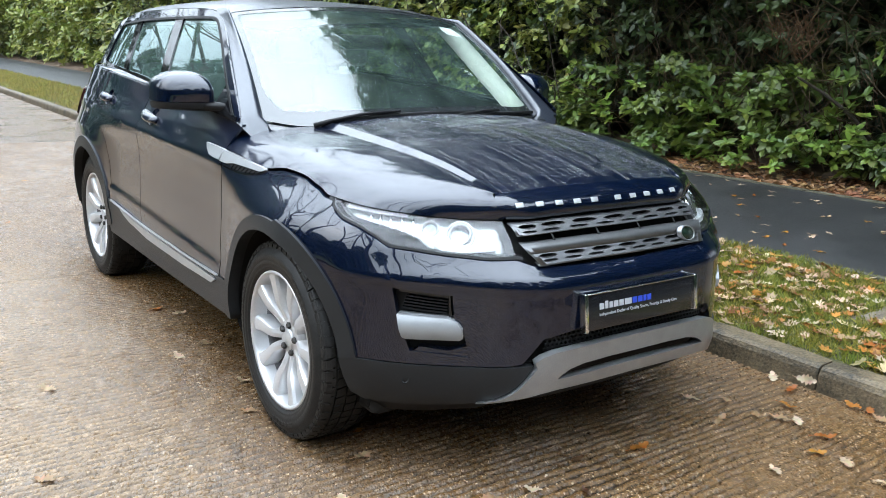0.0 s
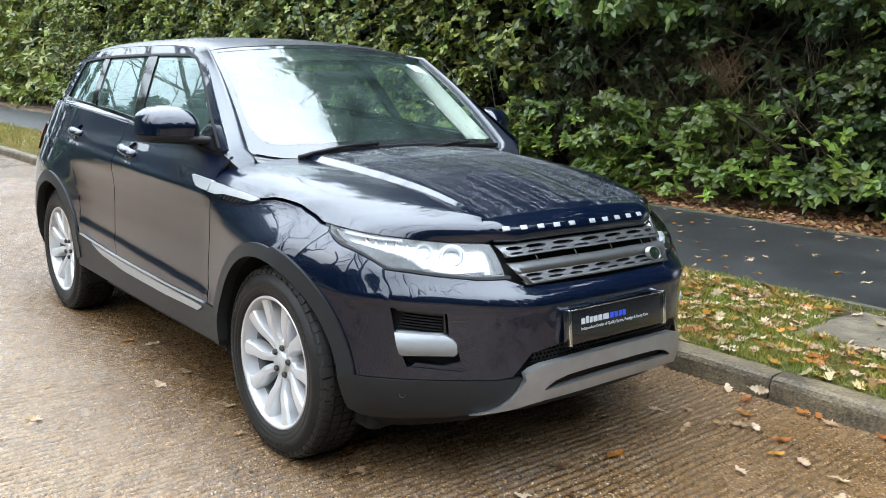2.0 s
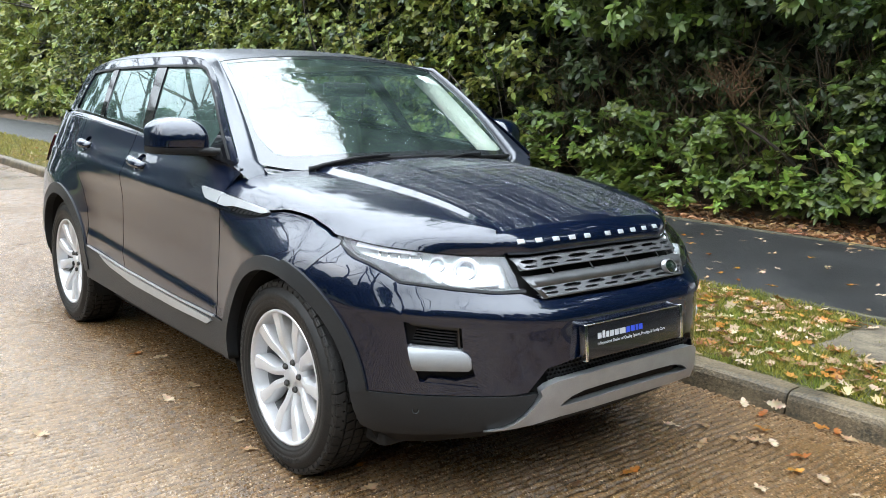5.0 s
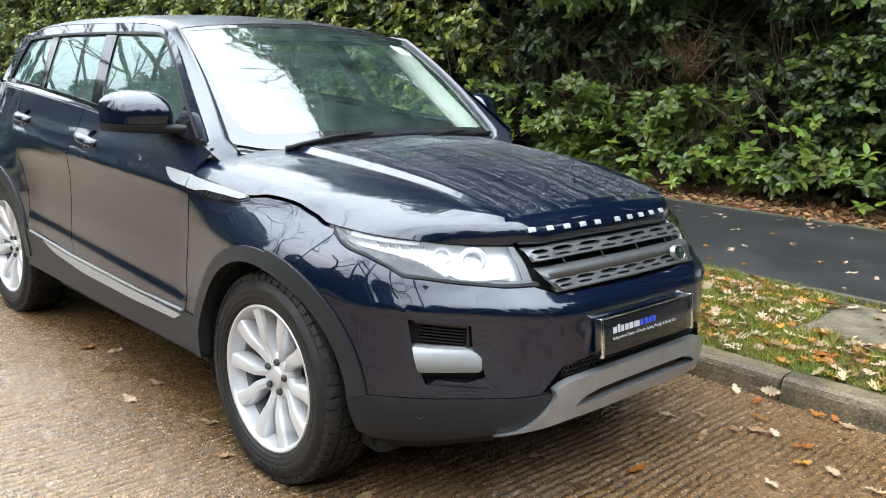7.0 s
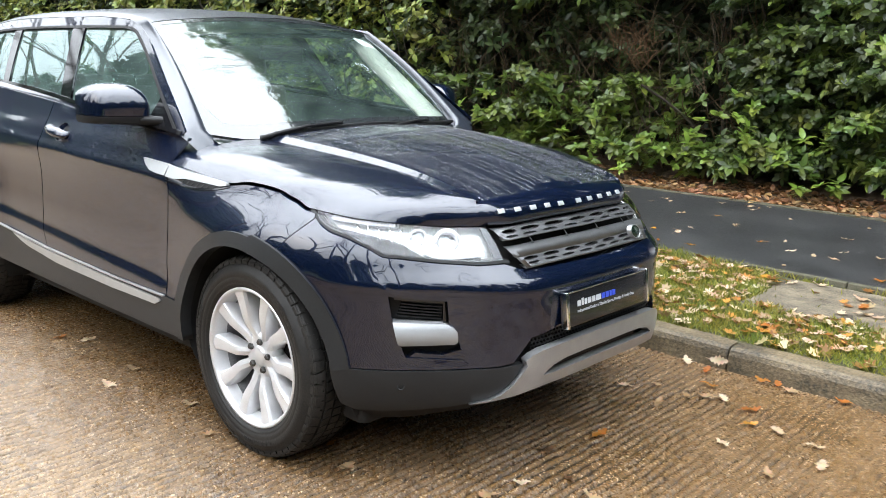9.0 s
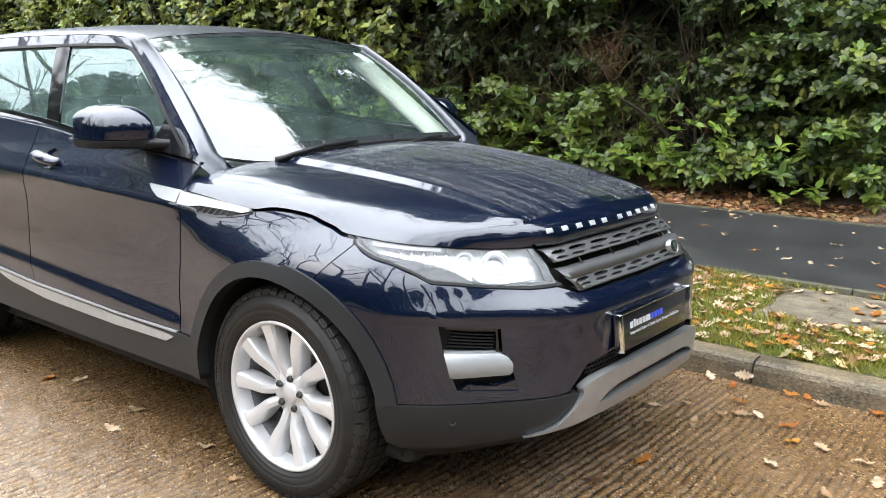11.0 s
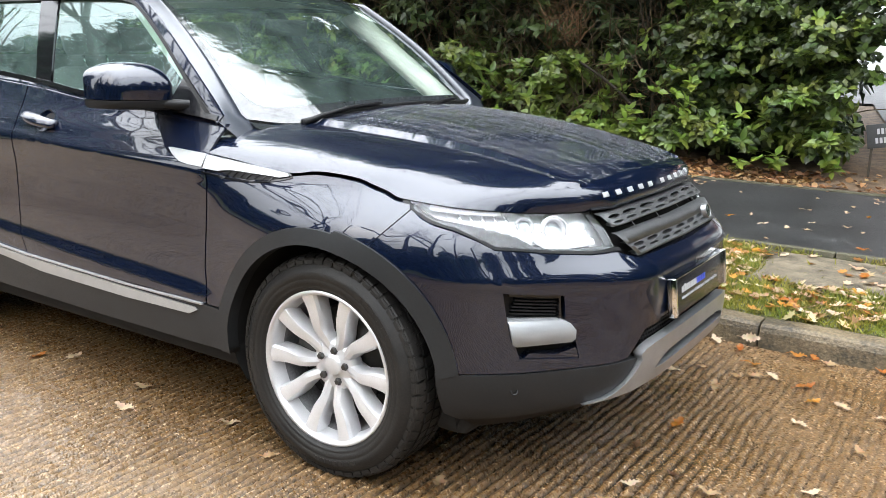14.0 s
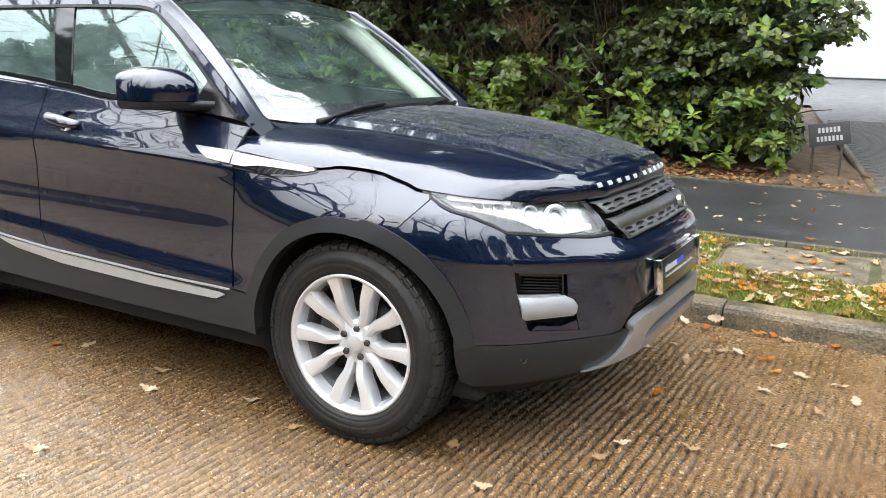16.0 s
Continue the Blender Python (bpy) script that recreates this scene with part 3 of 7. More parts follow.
    ob = new(name, me)
    me.materials.append(ROAD_FAR)
    return tagged(ob, "worn concrete road running on past the parked car", "road", kind="structure")


road_rest((-60, ROAD_END), (-10.0, KERB_Y + 0.03))
road_rest((NEAR_X[1], ROAD_END), (40, KERB_Y + 0.03))

joint_bm = bmesh.new()
rows = [[joint_bm.verts.new((-9.0 + 0.02 * math.sin(i * 1.7) + dx, -4.85 + 6.05 * i / 24, 0.0)) for dx in (-0.011, 0.011)] for i in range(25)]
for a, b in zip(rows, rows[1:]):
    joint_bm.faces.new((a[0], a[1], b[1], b[0]))
tagged(part("road_joint", joint_bm, material("joint_tar", (0.012, 0.011, 0.010), 0.7, vary=0.3, scale=20)), "dark tarred joint across the concrete road", "joint", kind="structure")
KERB = material("kerb_concrete", (0.048, 0.037, 0.021), 0.62, vary=0.55, scale=5, bump=0.6, bump_scale=90, second=(0.165, 0.124, 0.070))
SOIL = material("leaf_litter_soil", (0.045, 0.028, 0.017), 0.85, vary=0.5, scale=7, bump=0.8, bump_scale=50, second=(0.165, 0.105, 0.058))
TARMAC = material("wet_tarmac", (0.018, 0.0182, 0.0188), 0.46, vary=0.35, scale=2.2, bump=0.45, bump_scale=260, second=(0.044, 0.044, 0.044), spec=0.3)
TURF = material("turf", (0.045, 0.048, 0.014), 0.9, vary=0.45, scale=9, bump=0.8, bump_scale=80, second=(0.08, 0.075, 0.024))


def kerb_stone(x0, x1, tilt):
    """One kerb block with a battered face and a worn, rounded arris."""
    bm = bmesh.new()
    rnd = random.Random(int(x0 * 100))
    prof = [(KERB_Y, -0.05), (KERB_Y + 0.012, 0.075), (KERB_Y + 0.022, 0.100), (KERB_Y + 0.045, KERB_TOP), (KERB_Y + 0.13, KERB_TOP + 0.004), (KERB_Y + 0.13, -0.05)]
    rows = []
    for i in range(7):
        x = x0 + (x1 - x0) * i / 6
        end = 0.006 if i in (0, 6) else 0
        rows.append([bm.verts.new((x, y + tilt * (i / 6 - 0.5) + rnd.uniform(-0.002, 0.002) + (end if j < 4 else 0), z - end * (1 if 0 < j < 5 else 0) + rnd.uniform(-0.002, 0.002)))
                     for j, (y, z) in enumerate(prof)])
    for a, b in zip(rows, rows[1:]):
        for j in range(len(prof) - 1):
            bm.faces.new((a[j], b[j], b[j + 1], a[j + 1]))
    bm.faces.new(rows[0])
    bm.faces.new(rows[-1][::-1])
    bmesh.ops.recalc_face_normals(bm, faces=bm.faces[:])
    return bm


kerb = thing("kerb", "weathered concrete kerb blocks along the grass verge", "kerb")
tagged(kerb, kind="structure")
for i in range(-34, 20):
    x0 = 0.83 + i * 0.915
    part("kerb_stone", kerb_stone(x0 + 0.005, x0 + 0.910, random.uniform(-0.006, 0.006)), KERB, kerb, smooth=False)


def verge_height(x, y):
    f = np.clip((y - KERB_Y - 0.12) / (VERGE_END - KERB_Y - 0.12), 0, 1)
    return KERB_TOP - 0.006 + (PAVE_Z - KERB_TOP) * f + 0.012 * np.sin(x * 2.3 + y) * np.sin(y * 3.1 - x * 0.7)


verge = new("verge", sheet(np.concatenate([np.linspace(-60, -6, 60), np.arange(-5.9, 4, 0.08), np.linspace(4.1, 40, 40)]), np.linspace(KERB_Y + 0.12, VERGE_END + 0.02, 18), verge_height))
verge.data.materials.append(TURF)
tagged(verge, "grass verge strewn with fallen autumn leaves", "verge", kind="structure")


def pave_height(x, y):
    return PAVE_Z + 0.006 * np.sin(x * 0.7 + y * 0.4) + 0 * y


pavement = new("pavement", sheet(np.linspace(-60, 40, 200), np.linspace(VERGE_END, PAVE_END, 12), pave_height))
pavement.data.materials.append(TARMAC)
tagged(pavement, "dark wet tarmac footpath beside the hedge", "pavement", kind="structure")


def bank_height(x, y):
    f = np.clip((y - PAVE_END) / 1.2, 0, 1)
    rise = np.maximum(0, 0.62 * np.clip((y - PAVE_END) / 17, 0, 1) - 0.12)
    return PAVE_Z - 0.01 + 0.10 * f + 0.03 * np.sin(x * 3.3 + y * 2) * f + rise


bank = new("ground", sheet(np.linspace(-60, 40, 300), np.concatenate([np.linspace(PAVE_END - 0.01, 9, 30), np.linspace(10, 60, 8)]), bank_height))
bank.data.materials.append(SOIL)
tagged(bank, "brown leaf litter and bare soil under the hedge", "ground", kind="structure")
far = new("ground", sheet(np.linspace(-400, 400, 9), np.linspace(-400, 400, 9), lambda x, y: -0.08 + 0 * x))
far.data.materials.append(TURF)
tagged(far, "open grassy ground far around the road", "ground", kind="structure")

# ---- the car ----
from mathutils.bvhtree import BVHTree
car = thing("car", "dark navy blue compact SUV, wet with rain, parked at the kerb", "car")


def arc(cx, cz, r, a0, a1, n=16):
    """Places on a circle from a0 to a1 degrees (0: ahead, 90: up)."""
    return [(cx + r * math.cos(radians(a0 + (a1 - a0) * i / n)), cz + r * math.sin(radians(a0 + (a1 - a0) * i / n))) for i in range(n + 1)]


FX, FZ, RX, RZ, R_IN, R_OUT = 0.010, 0.365, -2.66, 0.372, 0.418, 0.480
CLAM = [(-0.535, 1.013), (-0.384, 0.998), (-0.289, 0.987), (-0.168, 0.978), (-0.084, 0.990), (0.006, 0.989), (0.099, 0.980),
        (0.201, 0.956), (0.248, 0.940), (0.297, 0.934)]
BROW = [(0.44, 0.921), (0.645, 0.906), (0.81, 0.894), (0.96, 0.894), (1.21, 0.897), (NOSE, 0.902)]
LAMP_LOW = [(0.345, 0.897), (0.386, 0.882), (0.463, 0.866), (0.536, 0.841), (0.586, 0.817), (0.66, 0.811), (0.775, 0.797), (0.90, 0.788), (1.006, 0.789)]
BELT = [(-0.50, 1.107), (-0.75, 1.135), (-1.29, 1.163), (-1.54, 1.188), (-1.94, 1.215), (-2.5, 1.245), (-3.0, 1.26)]


BELT_XS = [-0.56 - 2.5 * i / 40 for i in range(41)]


def belt_z(x):
    return table([p[0] for p in BELT[::-1]], [p[1] for p in BELT[::-1]], x)


GAP = 0.0035
FRONT_SEAM = [(-0.515, 0.496), (-0.530, 0.62), (-0.522, 0.774), (-0.512, 0.915), (-0.530, 1.012)]
MID_SEAM = [(-1.60, 0.508), (-1.655, 0.60), (-1.662, 0.80), (-1.655, 1.0), (-1.672, belt_z(-1.672))]
WING = ([(s + GAP, z) for s, z in FRONT_SEAM] + [(s, z - 0.011) for s, z in CLAM[1:]] + [(0.303, 0.910), (0.209 - GAP, 0.812)]
        + arc(FX, FZ, R_OUT, 66.8, 80, 4) + arc(FX, FZ, R_OUT - 0.014, 83, 164, 14))
DOOR_FRONT = ([(s - GAP, z) for s, z in FRONT_SEAM] + [(-0.522, 1.06), (-0.505, 1.106)] + [(x, z - 0.004) for x, z in BELT[1:4]]
              + [(s + GAP, z - 0.003) for s, z in MID_SEAM[::-1]])
REAR_SEAM = [(-2.20, 0.553), (-2.17, 0.64), (-2.19, 0.75), (-2.25, 0.86), (-2.36, 0.97), (-2.46, 1.08), (-2.50, 1.243)]
DOOR_REAR = [(s - GAP, z) for s, z in MID_SEAM] + [(-1.94, 1.211)] + [(s + GAP, z - 0.003) for s, z in REAR_SEAM[::-1]]
QUARTER = ([(s - GAP, z) for s, z in REAR_SEAM[1:]] + [(-3.0, 1.257), (-3.3, 1.265), (TAIL, 1.265), (TAIL, 0.74), (-3.42, 0.74), (-3.36, 0.62)]
           + arc(RX, RZ, R_OUT, 150, 20, 16))
RECESS = [(0.608, 0.689), (0.800, 0.673), (0.808, 0.600), (0.842, 0.540), (0.861, 0.472), (0.667, 0.486), (0.625, 0.600)]
BUMPER = ([(0.309, 0.910)] + [(s, z - 0.008) for s, z in LAMP_LOW] + [(1.075, 0.762), (1.2, 0.755), (NOSE, 0.752)]
          + [(NOSE, 0.560), (1.219, 0.553), (1.098, 0.537), (1.030, 0.456), (0.984, 0.448), (0.813, 0.442), (0.63, 0.443), (0.477, 0.442), (0.44, 0.446)]
          + arc(FX, FZ, R_OUT - 0.02, 12, 40, 6) + arc(FX, FZ, R_OUT, 48, 66, 4) + [(0.209, 0.812)])
LOWER = [(0.415, 0.447), (0.477, 0.438), (0.63, 0.439), (0.813, 0.438), (0.984, 0.444), (1.066, 0.450), (1.046, 0.412), (1.018, 0.376), (0.985, 0.348), (0.95, 0.330), (0.88, 0.308), (0.80, 0.290), (0.65, 0.280), (0.49, 0.276), (0.44, 0.300), (0.425, 0.36)]
ARCH_FRONT = arc(FX, FZ, R_OUT + 0.002, 9, 80, 14) + arc(FX, FZ, R_OUT - 0.010, 82, 166, 14) + [(-0.458, 0.40), (-0.450, 0.336), (-0.408, 0.336)] + arc(FX, FZ, R_IN, 178, 8, 26)
ARCH_REAR = arc(RX, RZ, R_OUT + 0.002, 4, 176, 28) + arc(RX, RZ, R_IN, 178, 2, 26)
SILL = [(-2.215, 0.548), (-1.60, 0.503), (-0.93, 0.488), (-0.515, 0.490), (-0.455, 0.487), (-0.425, 0.43), (-0.415, 0.338), (-0.65, 0.332), (-1.15, 0.332), (-1.75, 0.340), (-2.235, 0.352), (-2.238, 0.45)]
SKID = [(0.884, 0.312), (0.955, 0.328), (0.990, 0.347), (1.022, 0.375), (1.050, 0.412), (1.073, 0.446), (1.066, 0.466), (1.090, 0.482), (1.135, 0.494), (1.22, 0.498), (1.35, 0.501),
        (NOSE, 0.503), (NOSE, 0.446), (1.35, 0.445), (1.25, 0.441), (1.19, 0.430), (1.158, 0.414), (1.143, 0.402), (1.20, 0.401), (1.30, 0.404), (NOSE, 0.408), (NOSE, 0.367),
        (1.30, 0.364), (1.15, 0.362), (1.10, 0.355), (1.04, 0.340), (0.97, 0.325), (0.92, 0.315)]
TAILBUMP = [(-3.04, 0.60), (-3.36, 0.615), (-3.42, 0.735), (TAIL, 0.735), (TAIL, 0.30), (-3.3, 0.30), (-3.10, 0.34), (-3.07, 0.45)]

both("front_wing", lambda: patch(WING, skin, 0.022), PAINT, car)


def round_at(s, z, a=0.056, b=0.042, n=14):
    return [(s + a * math.cos(2 * math.pi * i / n), z + b * math.sin(2 * math.pi * i / n)) for i in range(n)]


DISH_FRONT, DISH_REAR = (-1.470, 1.060), (-2.315, 1.104)
doors = both("front_door", lambda: patch(DOOR_FRONT, skin, 0.016, holes=[round_at(*DISH_FRONT)]), PAINT, car)
doors_rear = both("rear_door", lambda: patch(DOOR_REAR, skin, 0.016, holes=[round_at(*DISH_REAR)]), PAINT, car)
part("rear_body", whole(lambda: patch(QUARTER, skin, 0.03)), PAINT, car)
bumper = part("front_bumper", whole(lambda: patch(BUMPER, skin, 0.025, holes=[RECESS], thick=0.03)), PAINT, car)
both("lower_bumper", lambda: patch(LOWER, skin, out=0.006, thick=0.03), CLADDING, car, "dark grey plastic lower bumper")
both("lower_lip", lambda: patch([(0.50, 0.285), (0.80, 0.295), (0.95, 0.310), (0.88, 0.268), (0.72, 0.232), (0.56, 0.224), (0.51, 0.236)], skin, out=-0.012, thick=0.06), BLACK_PLASTIC, car, "black plastic bumper lip")
part("rear_bumper", whole(lambda: patch(TAILBUMP, skin, out=0.006, thick=0.03)), CLADDING, car, "dark grey plastic rear bumper")
both("wheel_arch_trim", lambda: patch(ARCH_FRONT, skin, out=0.010, thick=0.045), CLADDING, car, "dark grey plastic arch trim")
both("wheel_arch_trim", lambda: patch(ARCH_REAR, skin, out=0.010, thick=0.045), CLADDING, car, "dark grey plastic arch trim")
both("sill", lambda: patch(SILL, skin, out=0.004, thick=0.03), CLADDING, car, "dark grey plastic sill")
part("skid_plate", whole(lambda: patch(SKID, skin, 0.025, out=0.022, thick=0.035)), SILVER, car, "satin silver skid plate")

# bonnet: from the clamshell edge over the shoulder and the two creases to the middle
N_B = 44
edge_rail = [skin(*spline(CLAM + BROW[:4], (len(CLAM) + 3) * i / N_B)) for i in range(N_B + 1)]
SHOULDER = [(-0.66, -0.775, 1.088), (-0.40, -0.775, 1.068), (0.0, -0.755, 1.042), (0.25, -0.70, 1.016), (0.45, -0.605, 0.992), (0.57, -0.515, 0.978), (0.634, -0.452, 0.970)]
CREASE_LOW = [(-0.42, -0.545, 1.100), (0.0, -0.520, 1.072), (0.30, -0.485, 1.040), (0.52, -0.460, 1.000), (0.636, -0.444, 0.971)]
CREASE_TOP = [(-0.40, -0.505, 1.118), (0.0, -0.485, 1.090), (0.30, -0.455, 1.053), (0.52, -0.436, 1.008), (0.640, -0.425, 0.974)]
MIDDLE = [(-0.33, 0.0, 1.145), (0.0, 0.0, 1.122), (0.30, 0.0, 1.083), (0.52, 0.0, 1.035), (0.62, 0.0, 1.009), (0.682, 0.0, 0.988)]


def bonnet_half():
    def fine(rail):
        return [spline(rail, (len(rail) - 1) * i / N_B) for i in range(N_B + 1)]
    sh, lo, hi, mid = fine(SHOULDER), fine(CREASE_LOW), fine(CREASE_TOP), fine(MIDDLE)
    bm = bmesh.new()
    rows = []
    for i in range(N_B + 1):
        e, s = Vector(edge_rail[i]), Vector(sh[i])
        row = []
        for j in range(7):
            f = j / 7
            # swells outwards between the edge and the shoulder
            swell = math.sin(math.pi * f) * 0.06 * (s - e).length
            p = e.lerp(s, f)
            # towards the nose it rounds off into the lip
            g = ease(N_B - 12, N_B, i)
            p += Vector((0.25 * f, -0.85, 0.55)).normalized() * swell * (1 - g) + Vector((0.013, -0.009, 0.004)) * math.sin(math.pi * f) * g
            row.append(p)
        for j in range(5):
            p = s.lerp(Vector(lo[i]), j / 5)
            row.append(p + Vector((0, 0, 0.007 * math.sin(math.pi * j / 5))))
        row.append(Vector(lo[i]))
        a, c = Vector(hi[i]), Vector(mid[i])
        for j in range(11):
            f = j / 10
            p = a.lerp(c, f)
            p.z = c.z + (a.z - c.z) * (1 - f) ** 2
            row.append(p)
        rows.append([bm.verts.new(p) for p in row])
    for a, b in zip(rows, rows[1:]):
        for j in range(len(a) - 1):
            bm.faces.new((a[j], b[j], b[j + 1], a[j + 1]))
    # the lip over the grille: a rounded band from the bonnet's front crease down to the grille
    front = [v.co.copy() for v in rows[-1]]
    top = front[12:]
    s0, s1 = 0.96, NOSE
    lip = [[rows[-1][12]] + [rows[-1][j] for j in range(6, -1, -1)]]
    for j, p in enumerate(top[1:], 1):
        f = j / (len(top) - 1)
        s = s0 + (s1 - s0) * f
        low = Vector(skin(s, spline(BROW[3:], 2 * f)[1])) + Vector((0.012 * min(1.0, j / 3), 0, 0))
        belly = Vector((0.725 - 0.030 * (low.y / 0.383) ** 2, low.y * 1.01, 0.942))
        ctrl = belly * 2 - (p + low) / 2
        lip.append([rows[-1][12 + j]] + [bm.verts.new(p * (1 - g) ** 2 + ctrl * 2 * g * (1 - g) + low * g * g) for g in [k / 7 for k in range(1, 8)]])
    for a, b in zip(lip, lip[1:]):
        for g in range(7):
            if len({a[g], a[g + 1], b[g + 1], b[g]}) == 4:
                bm.faces.new((a[g], a[g + 1], b[g + 1], b[g]))
    under = [bm.verts.new(c[-1].co - Vector((0.03, 0, 0.003))) for c in lip]
    for j in range(len(lip) - 1):
        bm.faces.new((lip[j][-1], under[j], under[j + 1], lip[j + 1][-1]))
    bmesh.ops.remove_doubles(bm, verts=bm.verts[:], dist=0.002)
    bmesh.ops.recalc_face_normals(bm, faces=bm.faces[:])
    return bm


def bonnet_mesh():
    bm = whole(bonnet_half)
    for e in bm.edges:
        if e.is_manifold and e.calc_face_angle(0) > radians(13):
            mid = (e.verts[0].co + e.verts[1].co) / 2
            if abs(mid.y) < 0.56 and mid.x < 0.54:
                e.smooth = False
    return bm


bonnet_bm = bonnet_mesh()
BONNET = BVHTree.FromBMesh(bonnet_bm)
part("bonnet", bonnet_bm, PAINT_BEADED, car, "navy clamshell bonnet beaded with rain")

# ---- the car's cabin ----
ROOF_Z = ((-3.25, -3.05, -2.7, -2.4, -2.0, -1.6, -1.36, -1.2, -1.1), (1.522, 1.550, 1.576, 1.586, 1.588, 1.586, 1.576, 1.560, 1.545))


def roof_z(x):
    return table(*ROOF_Z, x)


WIN_FRONT = [(-1.520, 1.203), (-1.29, 1.178), (-0.90, 1.155), (-0.60, 1.142), (-0.70, 1.225), (-0.90, 1.365), (-1.10, 1.475), (-1.205, 1.522), (-1.30, 1.530), (-1.678, 1.532)]
PILLAR_B = [(-1.632, 1.208), (-1.524, 1.202), (-1.682, 1.533), (-1.812, 1.534)]
WIN_REAR = [(-2.325, 1.247), (-1.94, 1.228), (-1.636, 1.210), (-1.816, 1.536), (-2.10, 1.536), (-2.455, 1.529)]
WIN_QUARTER = [(-3.06, 1.276), (-2.40, 1.252), (-2.55, 1.526), (-2.99, 1.506)]

def ribbon(points, width, fn, out, thick=0.008):
    """A trim strip of the given width along points, on the surface fn."""
    bm = bmesh.new()
    rows = []
    for i, p in enumerate(points):
        a, b = points[max(0, i - 1)], points[min(len(points) - 1, i + 1)]
        dx, dz = b[0] - a[0], b[1] - a[1]
        k = math.hypot(dx, dz)
        nx, nz = -dz / k * width / 2, dx / k * width / 2
        rows.append([bm.verts.new(fn(p[0] + nx, p[1] + nz, out - thick)), bm.verts.new(fn(p[0] + nx, p[1] + nz, out)),
                     bm.verts.new(fn(p[0] - nx, p[1] - nz, out)), bm.verts.new(fn(p[0] - nx, p[1] - nz, out - thick))])
    for a, b in zip(rows, rows[1:]):
        for j in range(3):
            f = bm.faces.new((a[j], b[j], b[j + 1], a[j + 1]))
    for e in bm.edges:
        e.smooth = False
    bm.faces.new(rows[0])
    bm.faces.new(rows[-1][::-1])
    bmesh.ops.recalc_face_normals(bm, faces=bm.faces[:])
    return bm


def smooth_line(points, n=24):
    return [spline(points, (len(points) - 1) * i / n) for i in range(n + 1)]


WS_LOW = [(-0.535, -0.733, 1.116), (-0.430, -0.600, 1.098), (-0.338, -0.40, 1.108), (-0.312, 0.0, 1.115)]
WS_TOP = [(-1.112, -0.638, 1.553), (-1.088, -0.47, 1.576), (-1.06, -0.2, 1.597), (-1.05, 0.0, 1.602)]


def windscreen_half():
    rails = []
    for j in range(9):
        f = j / 8
        row = []
        for a, b in zip(smooth_line(WS_LOW, 14), smooth_line(WS_TOP, 14)):
            p = Vector(a).lerp(Vector(b), f) + Vector((0.5, 0, 0.86)) * 0.028 * math.sin(math.pi * f)
            row.append(tuple(p))
        rails.append(row)
    return loft(rails, 14)


wind = part("windscreen", whole(windscreen_half), WINDSCREEN, car, "windscreen with rain and reflected branches")
wind.visible_shadow = False


def frit_half():
    """The dark printed border of the glass, wide and rounded in the lower corners."""
    n = 28
    low, top = smooth_line(WS_LOW, n), smooth_line(WS_TOP, n)

    def at(i, f):
        return tuple(Vector(low[i]).lerp(Vector(top[i]), f) + Vector((0.5, 0, 0.86)) * (0.028 * math.sin(math.pi * f) + 0.0015))
    def across(k, f):
        a, b = int(k), min(n, int(k) + 1)
        return tuple(Vector(at(a, f)).lerp(Vector(at(b, f)), k - a))

    def edge(f):
        return 1.7 + 9.0 * max(0.0, 1 - f / 0.30) ** 2.5
    bm = bmesh.new()
    rows = [[bm.verts.new(across(edge(f) * j / 4, f)) for j in range(5)] for f in [k / 24 for k in range(25)]]
    for a, b in zip(rows, rows[1:]):
        for j in range(4):
            bm.faces.new((a[j], b[j], b[j + 1], a[j + 1]))
    joined(bm, loft([[across(edge(f) + (n - edge(f)) * i / 20, f) for i in range(21)] for f in (0, 0.03, 0.06, 0.10)], 20))
    joined(bm, loft([[across(1.7 + (n - 1.7) * i / 20, f) for i in range(21)] for f in (0.965, 0.985, 1.0)], 20))
    return bm


part("windscreen_border", whole(frit_half), FRIT, car, "wet black printed windscreen border")


def pillar_half():
    """The painted A pillar between windscreen and side window."""
    outer = [cabin(x, z, 0.004) for x, z in smooth_line([(-0.520, 1.113), (-0.565, 1.146), (-0.735, 1.272), (-0.95, 1.414), (-1.12, 1.516), (-1.20, 1.553)], 16)]
    inner = [tuple(Vector(WS_LOW[0]).lerp(Vector(WS_TOP[0]), i / 16) + Vector((0.5, 0, 0.86)) * (0.028 * math.sin(math.pi * i / 16) + 0.004)) for i in range(17)]
    def swell(f, out):
        return [tuple(Vector(a).lerp(Vector(b), f) + Vector((0.30, -0.50, 0.80)).normalized() * out) for a, b in zip(outer, inner)]
    bows = [swell(0.3, 0.008), swell(0.62, 0.015), swell(0.92, 0.021)]
    low = [tuple(Vector(p) + Vector((-0.015, -0.004, -0.02))) for p in inner]
    # its foot runs down under the edge of the bonnet
    for row in [outer] + bows + [inner, low]:
        x, y, z = row[0]
        row.insert(0, (x + 0.045, y + 0.045, z - 0.055))
    # the head of the pillar runs on under the corner of the roof
    outer.append(cabin(-1.30, 1.572, -0.004))
    inner.append((-1.22, -0.612, 1.578))
    for row, f in zip(bows, (0.3, 0.62, 0.86)):
        row.append(tuple(Vector(outer[-1]).lerp(Vector(inner[-1]), f) + Vector((0, 0, 0.004))))
    low.append(tuple(Vector(inner[-1]) + Vector((-0.015, -0.004, -0.02))))
    bm = loft([outer] + bows + [inner, low], 18, 3)
    for e in bm.edges:
        if e.is_manifold and e.calc_face_angle(0) > radians(38):
            e.smooth = False
    return bm


both("windscreen_pillar", pillar_half, PAINT_SKY_HAZE, car, "navy pillar misted with rain, paled for the sky haze on it")


